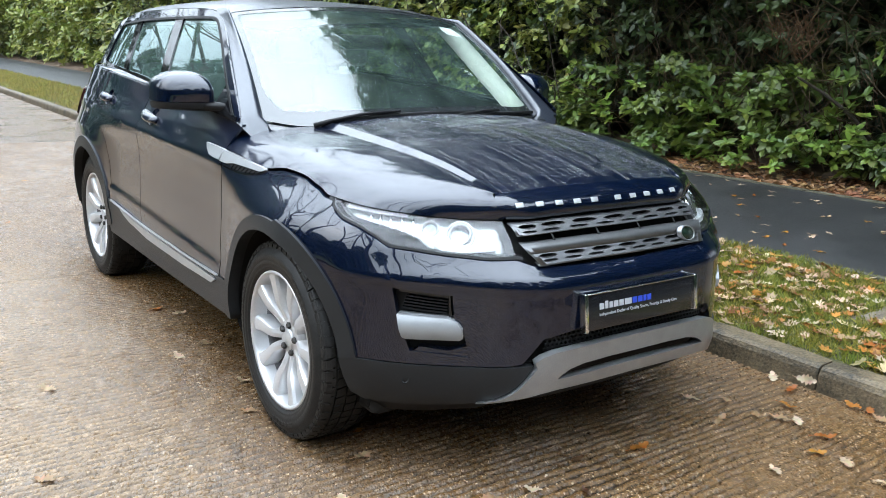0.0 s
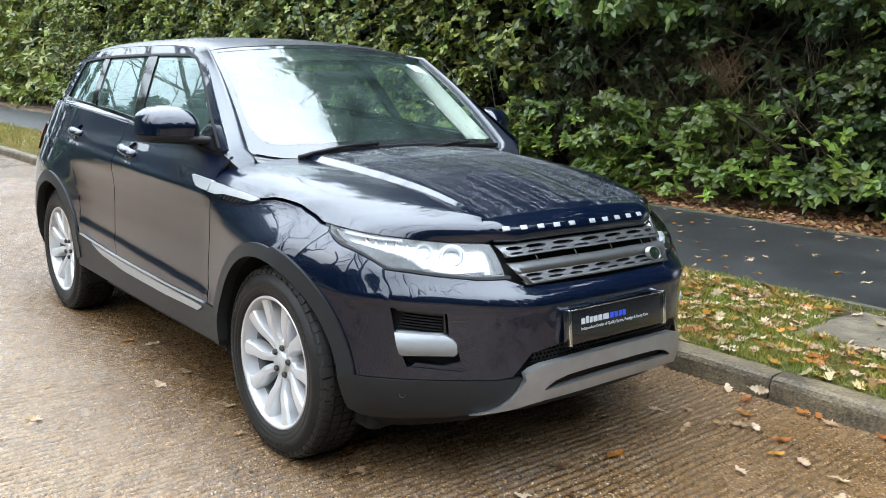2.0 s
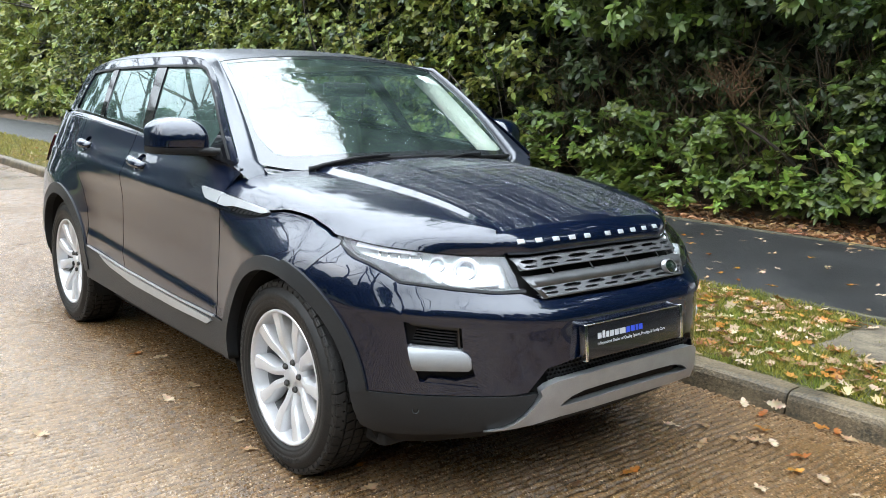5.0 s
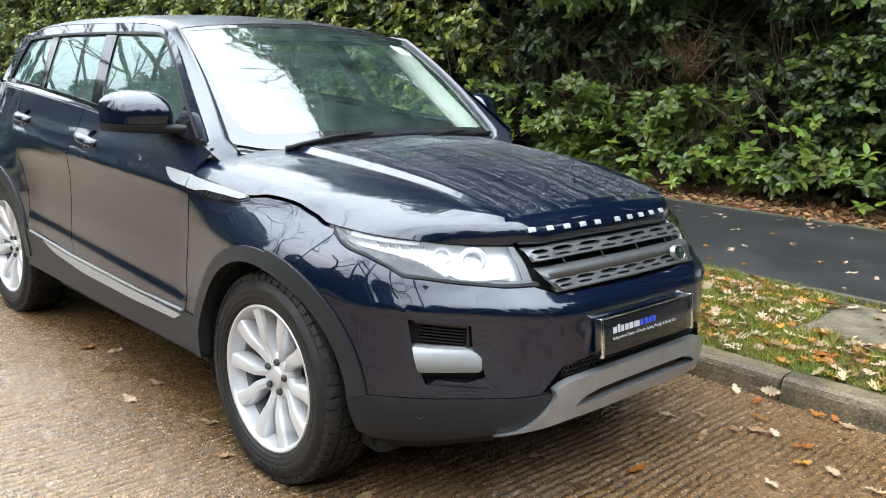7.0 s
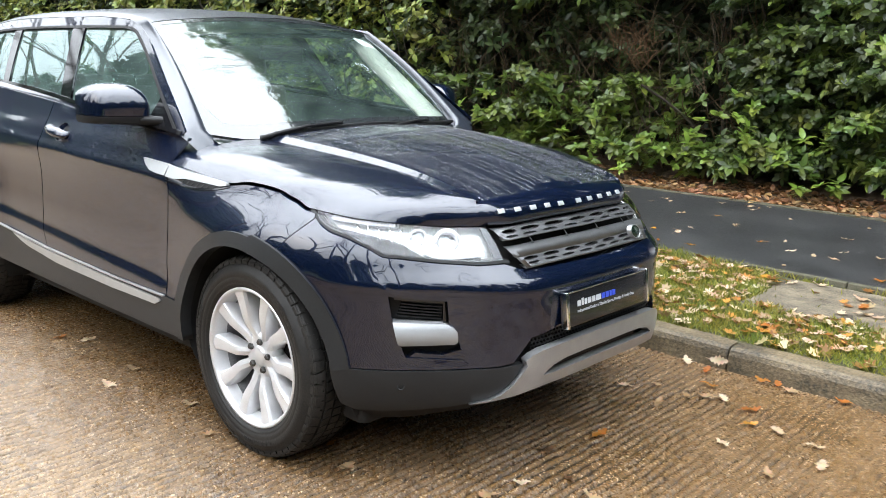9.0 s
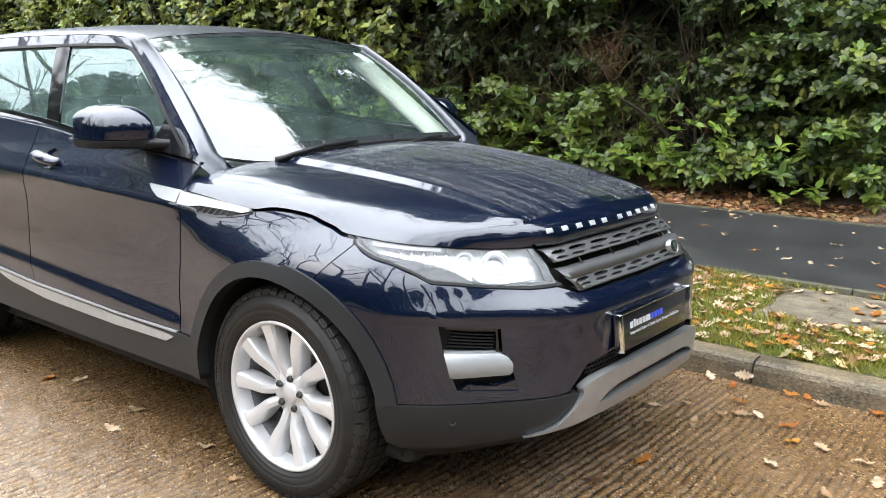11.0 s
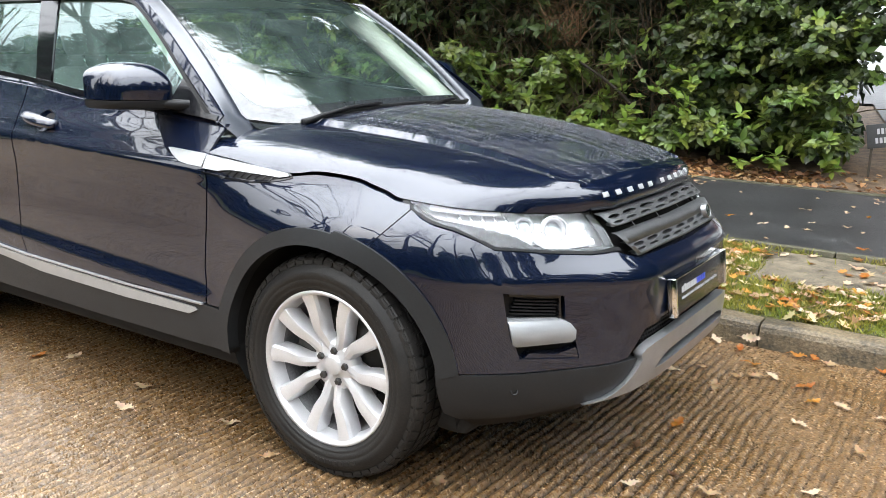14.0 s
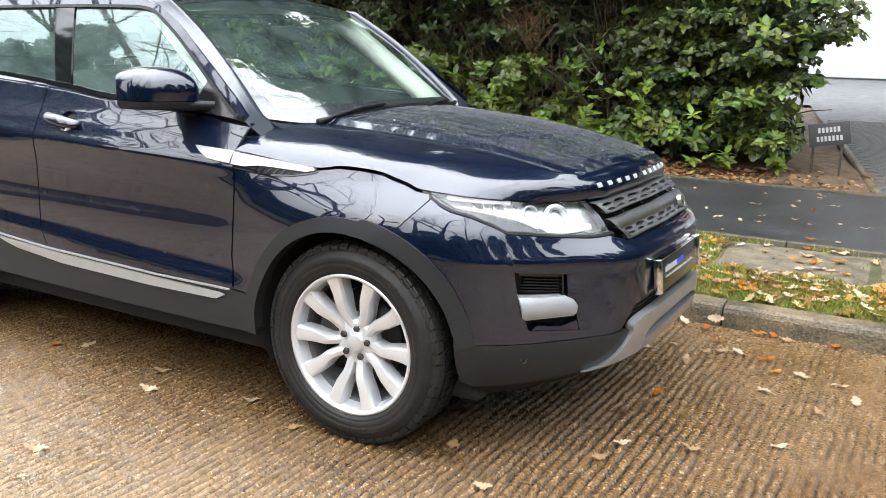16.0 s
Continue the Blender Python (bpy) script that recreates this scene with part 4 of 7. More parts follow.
def head_at(y):
    """The head of the windscreen at y."""
    rail = smooth_line(WS_TOP, 40)
    for p, q in zip(rail, rail[1:]):
        if p[1] <= y <= q[1]:
            return tuple(Vector(p).lerp(Vector(q), (y - p[1]) / max(1e-6, q[1] - p[1])))
    return rail[0] if y < -0.3 else rail[-1]


def roof_half():
    xs = [-1.10 - 2.15 * i / 20 for i in range(21)]
    side = [cabin(x, roof_z(x), 0.0) for x in xs]
    rails = [side]
    for f, up in ((0.06, 0.018), (0.16, 0.034), (0.35, 0.050), (0.65, 0.061), (1.0, 0.065)):
        row = []
        for i, (x, y, z) in enumerate(side):
            # the first columns follow the head of the windscreen
            hx, hy, hz = head_at(y * (1 - f))
            g = max(0.0, 1 - i / 6) ** 2
            row.append((x + (hx - xs[0]) * g, y * (1 - f), (z + up) * (1 - g) + (hz + 0.004) * g + 0.012 * math.sin(math.pi * g)))
        rails.append(row)
    return loft(rails, 40, 2)


part("roof", whole(roof_half), PAINT_SKY_HAZE, car, "navy roof misted with rain, paled for the sky haze on it")


def tail_half():
    top = [cabin(-3.25, roof_z(-3.25))] + [(-3.25 - 0.02 * f, cabin(-3.25, 1.522)[1] * (1 - f), 1.522 + 0.065 * f ** 0.5) for f in (0.25, 0.5, 0.75, 1)]
    low = [skin(TAIL + 0.78 - 0.78 * f, 1.26, -0.005) for f in (0, 0.25, 0.5, 0.75, 1)]
    return loft([top, [tuple((Vector(a) + Vector(b)) / 2 + Vector((-0.03, 0, 0.01))) for a, b in zip(top, low)], low], 12, 4)


part("rear_window", whole(tail_half), PRIVACY_GLASS, car, "dark rear window")
both("rear_pillar", lambda: patch([(-3.06, 1.262), (-2.985, 1.512), (-2.985, 1.560), (-3.25, 1.522), (-3.30, 1.265)], cabin, 0.05), PAINT, car)
both("roof_rail", lambda: patch([(x, roof_z(x) - 0.002) for x in (-1.13, -1.2, -1.36, -1.6, -2.0, -2.4, -2.7, -3.0)] + [(-3.0, 1.514), (-2.45, 1.538), (-1.9, 1.546), (-1.4, 1.544), (-1.21, 1.534), (-1.12, 1.514)], cabin, 0.06, out=-0.001), PAINT, car)
both("tail_lamp", lambda: patch([(-3.16, 1.115), (-3.52, 1.125), (-3.55, 0.96), (-3.25, 0.94), (-3.19, 0.98)], skin, 0.04, out=0.012, thick=0.02), RED_LENS, car, "dark red tail lamp")

GLASS_F, GLASS_R, GLASS_Q = WIN_FRONT, WIN_REAR, WIN_QUARTER
for name, poly, mat in (("front_window", GLASS_F, SIDE_GLASS), ("rear_door_window", GLASS_R, PRIVACY_GLASS), ("quarter_window", GLASS_Q, PRIVACY_GLASS)):
    for pane in both(name, lambda: patch(poly, cabin, 0.06, out=-0.006, thick=0), mat, car, "tinted side window with rain drops"):
        pane.visible_shadow = False
both("pillar_trim", lambda: patch(PILLAR_B, cabin, 0.06, out=0.002, thick=0.01), BLACK_GLOSS, car, "gloss black pillar trim")
both("pillar_trim", lambda: patch([(-2.402, 1.250), (-2.323, 1.246), (-2.453, 1.530), (-2.552, 1.527)], cabin, 0.06, out=0.002, thick=0.01), BLACK_GLOSS, car, "gloss black pillar trim")
both("belt_ledge", lambda: loft([[skin(x, belt_z(x) - 0.012, 0.001) for x in BELT_XS], [skin(x, belt_z(x) - 0.003, -0.002) for x in BELT_XS], [cabin(x, belt_z(x) + 0.010, 0.003) for x in BELT_XS]], 40), PAINT, car)
both("belt_trim", lambda: ribbon([(x, z + 0.004) for x, z in smooth_line([(-3.10, 1.278), (-2.6, 1.258), (-2.2, 1.240), (-1.94, 1.228), (-1.54, 1.198), (-1.29, 1.172), (-0.75, 1.142), (-0.53, 1.122)], 30)], 0.016, cabin, 0.008), BLACK_GLOSS, car, "gloss black belt trim")
both("window_frame", lambda: ribbon(smooth_line([(-0.520, 1.122), (-0.545, 1.142), (-0.60, 1.185), (-0.78, 1.310), (-1.0, 1.450), (-1.12, 1.512), (-1.21, 1.540), (-1.40, 1.550), (-1.9, 1.552), (-2.45, 1.545), (-2.97, 1.520)], 50), 0.030, cabin, 0.004), PAINT, car)
both("window_seal", lambda: ribbon(smooth_line([(-0.575, 1.135), (-0.72, 1.240), (-0.92, 1.380), (-1.11, 1.490), (-1.215, 1.528), (-1.40, 1.537), (-1.9, 1.538), (-2.45, 1.531), (-2.92, 1.512), (-3.0, 1.49), (-3.07, 1.28)], 50), 0.012, cabin, 0.006), BLACK_PLASTIC, car, "black rubber window seal")
both("quarter_trim", lambda: patch([(-0.53, 1.118), (-0.80, 1.140), (-0.785, 1.16), (-0.745, 1.26)], cabin, 0.05, out=0.004, thick=0.01), BLACK_GLOSS, car, "gloss black mirror base trim")

# ---- wheels ----
def tyre_mesh():
    """The tyre's body, with raised rings on its walls."""
    wall = [(0.255, 0.085), (0.257, 0.103), (0.262, 0.110), (0.266, 0.1105), (0.268, 0.1145), (0.275, 0.1170), (0.279, 0.1165), (0.281, 0.1190), (0.296, 0.1205), (0.299, 0.1195), (0.301, 0.1215),
            (0.322, 0.1200), (0.325, 0.1170), (0.334, 0.1140), (0.338, 0.1095), (0.352, 0.1020), (0.360, 0.0900), (0.3655, 0.060), (0.367, 0.0)]
    return lathe([(r, -y) for r, y in wall] + [(r, y) for r, y in wall[-2::-1]], 84)


def shoulder_mesh():
    """Lugs over the edge of the tread on both walls, and short raised bars of plain moulding."""
    bm = bmesh.new()
    n = 56
    for side in (-1, 1):
        for i in range(n):
            t0, t1 = 2 * math.pi * (i + 0.10) / n, 2 * math.pi * (i + 0.90) / n
            prof = ((0.3725, 0.080), (0.3665, 0.0985), (0.356, 0.1065), (0.345, 0.1085), (0.342, 0.100), (0.355, 0.090))
            rings = [[bm.verts.new((r * math.cos(t), side * y, r * math.sin(t))) for r, y in prof] for t in (t0, t1)]
            for j in range(5):
                bm.faces.new((rings[0][j], rings[0][j + 1], rings[1][j + 1], rings[1][j]))
            bm.faces.new(rings[0])
            bm.faces.new(rings[1][::-1])
        for start in (0.5, 2.7, 4.6):
            for i in range(7):
                t0, t1 = start + 0.085 * i, start + 0.085 * i + 0.05
                q = [(r, y, t) for t in (t0, t1) for r, y in ((0.304, 0.1190), (0.304, 0.1228), (0.319, 0.1222), (0.319, 0.1180))]
                v = [bm.verts.new((r * math.cos(t), side * y, r * math.sin(t))) for r, y, t in q]
                for f in ((1, 2, 6, 5), (0, 1, 5, 4), (2, 3, 7, 6), (0, 3, 2, 1), (4, 5, 6, 7)):
                    bm.faces.new([v[c] for c in f])
    bmesh.ops.recalc_face_normals(bm, faces=bm.faces[:])
    return bm


def tread_mesh():
    """Tread blocks round the tyre, in five ribs with slanted sipes."""
    bm = bmesh.new()
    n = 64
    for rib, (a, b, skew) in enumerate(((-0.104, -0.068, 0.03), (-0.060, -0.026, 0.02), (-0.018, 0.018, 0.0), (0.026, 0.060, -0.02), (0.068, 0.104, -0.03))):
        for i in range(n):
            t0, t1 = 2 * math.pi * (i + 0.08) / n, 2 * math.pi * (i + 0.92) / n
            vs = []
            for rr in (0.0, 1.0):
                for y, off in ((a, 0.0), (b, skew)):
                    base = 0.370 - max(0, abs(y) - 0.06) * 0.30
                    for t in (t0, t1):
                        r = base - 0.006 + rr * 0.0105
                        vs.append(bm.verts.new((r * math.cos(t + off), y, r * math.sin(t + off))))
            for q in ((4, 5, 7, 6), (0, 4, 6, 2), (1, 3, 7, 5), (0, 1, 5, 4), (2, 6, 7, 3)):
                bm.faces.new([vs[c] for c in q])
    bmesh.ops.recalc_face_normals(bm, faces=bm.faces[:])
    return bm


def rim_mesh():
    """The outer lip of the wheel (outside at -y)."""
    return lathe([(0.231, -0.052), (0.238, -0.075), (0.240, -0.088), (0.2435, -0.102), (0.250, -0.110), (0.258, -0.110), (0.260, -0.100), (0.258, -0.085)], 72)


def spoke_mesh():
    """One pair of spokes that run side by side from the hub, part at a knuckle and flare into the lip."""
    bm = bmesh.new()
    along = (0.050, 0.075, 0.100, 0.122, 0.142, 0.165, 0.190, 0.215, 0.234, 0.248)
    aside = (0.0180, 0.0215, 0.0250, 0.0300, 0.0400, 0.0515, 0.0605, 0.0680, 0.0730, 0.0765)
    halves = (0.0185, 0.0195, 0.0205, 0.0215, 0.0235, 0.0262, 0.0282, 0.0305, 0.0350, 0.0415)
    depth = (0.0, -0.006, -0.014, -0.022, -0.027, -0.030, -0.032, -0.034, -0.036, -0.036)
    for side in (-1, 1):
        rows = []
        for i, (z, x, half, y) in enumerate(zip(along, aside, halves, depth)):
            x0, z0, x1, z1 = aside[max(0, i - 1)], along[max(0, i - 1)], aside[min(9, i + 1)], along[min(9, i + 1)]
            k = math.hypot(x1 - x0, z1 - z0)
            t = Vector(((z1 - z0) / k, 0, -(x1 - x0) / k))
            prof = ((-1.0, 0.058), (-0.97, 0.015), (-0.76, 0.003), (0.0, -0.0015), (0.72, 0.003), (0.95, 0.013), (1.0, 0.058))
            c = Vector((x, -0.064 + y, z))
            row = [c + t * half * a + Vector((0, d, 0)) for a, d in prof]
            rows.append([bm.verts.new((side * p.x, p.y, p.z)) for p in row])
        for a, b in zip(rows, rows[1:]):
            for j in range(6):
                bm.faces.new((a[j], b[j], b[j + 1], a[j + 1]))
        bm.faces.new(rows[0])
        bm.faces.new(rows[-1])
    bmesh.ops.recalc_face_normals(bm, faces=bm.faces[:])
    for e in bm.edges:
        if e.is_manifold and e.calc_face_angle(0) > radians(30):
            e.smooth = False
    return bm


def wheel(at):
    w = thing("wheel", "silver alloy wheel with paired spokes and a black tyre", "wheel")
    w.parent = car
    w.matrix_local = at
    part("tyre", tyre_mesh(), RUBBER, w, "black road tyre")
    part("tread", tread_mesh(), RUBBER, w, "black tyre tread blocks", smooth=False)
    tagged(part("shoulder", shoulder_mesh(), RUBBER, w, "black tyre shoulder lugs", smooth=False), kind="stuff")
    part("rim", rim_mesh(), ALLOY, w, "silver alloy rim")
    part("barrel", lathe([(0.225, 0.10), (0.225, -0.03), (0.231, -0.052)], 72), BARREL_SHADE, w, "inner barrel of the wheel, its shade put into a dull grey")
    first = None
    for k in range(5):
        if first is None:
            first = part("spoke", spoke_mesh(), ALLOY, w)
            ob = first
        else:
            ob = new("spoke", first.data)
            ob.parent = w
        ob.matrix_local = Matrix.Rotation(2 * math.pi * (k + 0.5) / 5, 4, "Y")
    part("hub", lathe([(0.0, -0.070), (0.030, -0.072), (0.034, -0.068), (0.036, -0.064), (0.068, -0.066), (0.082, -0.060), (0.088, -0.040), (0.088, -0.02)], 40), ALLOY, w)
    nut = lathe([(0.0, -0.078), (0.009, -0.078), (0.0125, -0.073), (0.0130, -0.050)], 6)
    # a flat dark disc stands in for the shaded hollow round each nut
    well = part("nut_recess", lathe([(0.0, -0.0695), (0.0165, -0.0695), (0.017, -0.060)], 16), DARK, w, "dark disc for the shade round a wheel nut")
    nut_ob = part("wheel_nut", nut, STEEL, w, "dark steel wheel nut", smooth=False)
    for k in range(5):
        ob = nut_ob if k == 0 else new("wheel_nut", nut_ob.data)
        ob.parent = w
        a = 2 * math.pi * (k + 0.12) / 5
        ob.matrix_local = Matrix.Translation((0.054 * math.sin(a), 0, 0.054 * math.cos(a)))
        hole = well if k == 0 else new("nut_recess", well.data)
        hole.parent = w
        hole.matrix_local = ob.matrix_local.copy()
    part("brake_disc", lathe([(0.05, 0.02), (0.155, 0.02), (0.155, 0.0), (0.06, 0.0), (0.05, -0.01)], 40), STEEL, w, "dull steel brake disc")
    # black backing added so that the gaps between the spokes look shaded
    part("brake_shield", lathe([(0.05, 0.05), (0.205, 0.05), (0.205, 0.042), (0.05, 0.036)], 40), DARK, w, "black disc added to darken the spoke gaps")
    bm = bmesh.new()
    for i in range(9):
        a = radians(100 + 80 * i / 8)
        for r in (0.105, 0.185):
            for y in (-0.03, 0.05):
                bm.verts.new((r * math.cos(a), y, r * math.sin(a)))
    bm.verts.ensure_lookup_table()
    for i in range(8):
        o, p = 4 * i, 4 * i + 4
        for q in ((0, 2, 3, 1),) if i == 0 else ():
            bm.faces.new([bm.verts[o + c] for c in q])
        for a, b in ((0, 1), (1, 3), (3, 2), (2, 0)):
            bm.faces.new((bm.verts[o + a], bm.verts[o + b], bm.verts[p + b], bm.verts[p + a]))
    bmesh.ops.recalc_face_normals(bm, faces=bm.faces[:])
    part("brake_caliper", bm, STEEL, w, "dark brake caliper", smooth=False)
    return w


WHEEL_Y = 0.815
first_wheel = wheel(pose(0, -WHEEL_Y, 0.366))
for x, side, z, spin in ((-2.66, -1, 0.368, 20), (0, 1, 0.366, 10), (-2.66, 1, 0.368, 40)):
    m = pose(x, side * WHEEL_Y, z, 0, spin, 0 if side < 0 else 180)
    copy_thing(first_wheel, m)

# dark inner body: wheel wells, floor and the space behind gaps
def well_mesh(cx, cz):
    bm = bmesh.new()
    ring = arc(cx, cz, R_IN + 0.012, -20, 200, 28)
    outer = [bm.verts.new((x, skin(x, max(0.2, z))[1] + 0.02, z)) for x, z in ring]
    inner = [bm.verts.new((x, -0.50, z)) for x, z in ring]
    for i in range(len(ring) - 1):
        bm.faces.new((outer[i], outer[i + 1], inner[i + 1], inner[i]))
    bm.faces.new(inner)
    return bm


both("wheel_well", lambda: well_mesh(FX, FZ), DARK, car, "black wheel well liner")
both("wheel_well", lambda: well_mesh(RX, RZ), DARK, car, "black wheel well liner")


both("inner_panel", lambda: patch([(-2.20, 0.36), (-0.43, 0.36), (-0.50, 0.6), (-0.53, 1.06), (-1.2, 1.13), (-2.2, 1.2), (-2.45, 1.2), (-2.2, 0.75)], skin, 0.06, out=-0.016, thick=0), DARK, car, "black inner body")
part("inner_nose", whole(lambda: patch([(0.30, 0.90), (0.62, 0.885), (0.96, 0.885), (NOSE, 0.89), (NOSE, 0.30), (0.9, 0.30), (0.48, 0.30), (0.45, 0.46), (0.30, 0.76)], skin, 0.05, out=-0.055, thick=0)), DARK, car, "black structure behind the bumper")
bm = bmesh.new()
box(bm, (-3.3, -0.78, 0.20), (0.45, 0.78, 0.30), 0.03)
part("underbody", bm, DARK, car, "black underbody")

# ---- lamps, grille, plate and trim of the car ----
LAMP_TOP = [(0.297, 0.931), (0.44, 0.918), (0.645, 0.902), (0.81, 0.890), (0.955, 0.888)]
LAMP = LAMP_TOP + [(0.985, 0.845), (1.003, 0.794)] + [(s, z + 0.003) for s, z in LAMP_LOW[-2::-1]] + [(0.318, 0.912)]
WEDGE = [(0.40, 0.884), (0.463, 0.876), (0.537, 0.866), (0.60, 0.855), (0.665, 0.839), (0.700, 0.822), (0.725, 0.806), (0.66, 0.815), (0.588, 0.821), (0.538, 0.845), (0.463, 0.870)]
LAMP_SILVER = material("lamp_reflector", (0.30, 0.31, 0.305), 0.22, metal=0.7, vary=0.4, scale=26, bump=0.45, bump_scale=60)
LAMP_WHITE = material("lamp_white_trim", (0.45, 0.46, 0.47), 0.35)
WEDGE_BLACK = material("lamp_black", (0.003, 0.003, 0.0035), 0.12, spec=0.2)
LENS = glass("projector_lens", (0.9, 0.93, 0.95))


def ring_on_skin(s, z, out, r0, r1, depth):
    """A ring that stands on the body at s, z, along its outward way."""
    x, y, nx, ny = plan_at(s)
    c, nrm = Vector(skin(s, z, out)), Vector((nx, ny, 0.45)).normalized()
    bm = lathe([(r0 * 0.8, 0.0), (r0, -depth), (r1, -depth), (r1, 0.0)], 32)
    bmesh.ops.transform(bm, matrix=Matrix.Translation(c) @ Vector((0, -1, 0)).rotation_difference(nrm).to_matrix().to_4x4(), verts=bm.verts[:])
    return bm


def ball_on_skin(s, z, out, r, flat=0.6):
    x, y, nx, ny = plan_at(s)
    c, nrm = Vector(skin(s, z, out)), Vector((nx, ny, 0.45)).normalized()
    bm = lathe([(r * math.sin(radians(a)), -r * flat * math.cos(radians(a))) for a in (1, 15, 30, 45, 60, 75, 90)], 28)
    bmesh.ops.transform(bm, matrix=Matrix.Translation(c) @ Vector((0, -1, 0)).rotation_difference(nrm).to_matrix().to_4x4(), verts=bm.verts[:])
    return bm


for mirrored in (False, True):
    def side_part(name, make, mat, parent, label=""):
        bm = make()
        return part(name, outward(flip(bm) if mirrored else bm), mat, parent, label)
    lamp = side_part("headlight", lambda: patch(LAMP, skin, 0.03, out=-0.045, thick=-0.04), LAMP_SILVER, car, "clear headlight with bright reflector and dark wedge")
    side_part("dark_wedge", lambda: patch(WEDGE, skin, 0.04, out=-0.005, thick=0.03), WEDGE_BLACK, lamp, "gloss black reflector wedge")
    side_part("projector_ring", lambda: ring_on_skin(0.81, 0.838, -0.060, 0.030, 0.037, 0.020), TRIM_SILVER, lamp, "grey projector ring")
    side_part("projector_ring", lambda: ring_on_skin(0.81, 0.838, -0.052, 0.043, 0.047, 0.012), CHROME, lamp, "chrome outer projector ring")
    side_part("projector_cup", lambda: ring_on_skin(0.81, 0.838, -0.058, 0.016, 0.029, 0.006), BLACK_PLASTIC, lamp, "dark projector cup")
    side_part("projector_lens", lambda: ball_on_skin(0.81, 0.838, -0.056, 0.026), LENS, lamp, "glass projector lens")
    side_part("indicator_lens", lambda: ball_on_skin(0.715, 0.856, -0.050, 0.020), LENS, lamp, "small glass main beam lens")
    for i in range(5):
        side_part("reflector_rib", lambda: ribbon([(0.46 + 0.045 * i, 0.902 - 0.004 * i), (0.475 + 0.045 * i, 0.882 - 0.011 * i)], 0.004, skin, -0.038, 0.012), CHROME, lamp, "thin bright reflector rib")
    side_part("indicator_ring", lambda: ring_on_skin(0.715, 0.856, -0.052, 0.022, 0.028, 0.012), TRIM_SILVER, lamp, "small chrome indicator ring")
    side_part("light_bar", lambda: ribbon([(0.36, 0.914), (0.50, 0.905), (0.62, 0.898)], 0.012, skin, -0.018, 0.02), LAMP_WHITE, lamp, "white daylight bar")
    side_part("light_bar", lambda: ribbon(smooth_line([(0.735, 0.822), (0.78, 0.803), (0.86, 0.806), (0.93, 0.812)], 12), 0.012, skin, -0.018, 0.02), LAMP_WHITE, lamp, "white daylight bar")
    side_part("inner_frame", lambda: patch([(0.925, 0.884), (0.957, 0.885), (0.985, 0.845), (1.002, 0.797), (0.972, 0.797), (0.957, 0.84)], skin, 0.03, out=-0.015, thick=0.02), CLADDING, lamp, "black inner lamp frame")
    cover = side_part("lamp_cover", lambda: patch(LAMP, skin, 0.03, out=0.0, thick=0), LAMP_GLASS, lamp, "clear lamp cover")
    cover.visible_shadow = False
    side_part("lamp_seal", lambda: ribbon(smooth_line([(0.27, 0.934)] + LAMP_LOW + [(1.03, 0.786)], 40), 0.009, skin, -0.004, 0.02), BLACK_PLASTIC, car, "black rubber lamp seal")
    # fog lamp opening
    fog = side_part("fog_opening", lambda: patch([(0.595, 0.70), (0.815, 0.685), (0.875, 0.46), (0.655, 0.476)], skin, 0.04, out=-0.040, thick=0), BLACK_PLASTIC, car, "black fog lamp opening")
    for i in range(6):
        f = i / 5
        side_part("slat", lambda: ribbon([(0.635 + 0.004 * i, 0.622 + 0.050 * f), (0.71, 0.616 + 0.050 * f), (0.788 - 0.004 * (1 - f), 0.609 + 0.051 * f)], 0.0045, skin, -0.020, 0.02), BLACK_PLASTIC, fog, "black grille slat")
    side_part("frame", lambda: ribbon([(0.628, 0.682), (0.79, 0.668), (0.795, 0.600)], 0.010, skin, -0.010, 0.03), BLACK_GLOSS, fog, "black opening frame")
    side_part("bar", lambda: patch([(0.625, 0.606), (0.70, 0.603), (0.797, 0.599), (0.822, 0.588), (0.836, 0.570), (0.838, 0.540), (0.828, 0.529), (0.70, 0.527), (0.652, 0.526), (0.643, 0.532)], lambda s, z, o=0.0: skin(s, z, o + 0.016 * max(0.0, 1 - ((z - 0.566) / 0.044) ** 2)), 0.012, out=0.004, thick=0.055), FOG_SILVER, fog, "satin silver fog lamp bar")
    side_part("lip", lambda: patch([(0.700, 0.500), (0.79, 0.490), (0.850, 0.508), (0.872, 0.470), (0.80, 0.464), (0.672, 0.480)], skin, 0.03, out=-0.005, thick=0.04), PAINT, fog)
    side_part("parking_sensor", lambda: ring_on_skin(0.655, 0.382, 0.006, 0.008, 0.012, 0.004), BLACK_PLASTIC, car, "black parking sensor")
    # bright vent in the wing and the front of the door
    side_part("door_vent_trim", lambda: patch([(-0.722, 1.018), (-0.62, 1.0135), (-0.5325, 1.009), (-0.5325, 0.968), (-0.60, 0.972), (-0.645, 0.978), (-0.69, 0.997)], skin, 0.03, out=0.010, thick=0.014), TRIM_SILVER, car, "satin silver vent trim")
    vent = side_part("wing_vent", lambda: patch([(-0.526, 1.0065), (-0.35, 0.992), (-0.18, 0.9765), (-0.168, 0.969), (-0.20, 0.9625), (-0.30, 0.966), (-0.40, 0.969), (-0.445, 0.964), (-0.46, 0.961), (-0.526, 0.965)], skin, 0.03, out=0.010, thick=0.014), TRIM_SILVER, car, "satin silver wing vent")
    side_part("vent_grille", lambda: patch([(-0.445, 0.957), (-0.40, 0.967), (-0.20, 0.964), (-0.215, 0.953), (-0.33, 0.944), (-0.40, 0.946)], skin, 0.03, out=0.003, thick=0.01), BLACK_PLASTIC, vent, "black vent grille")
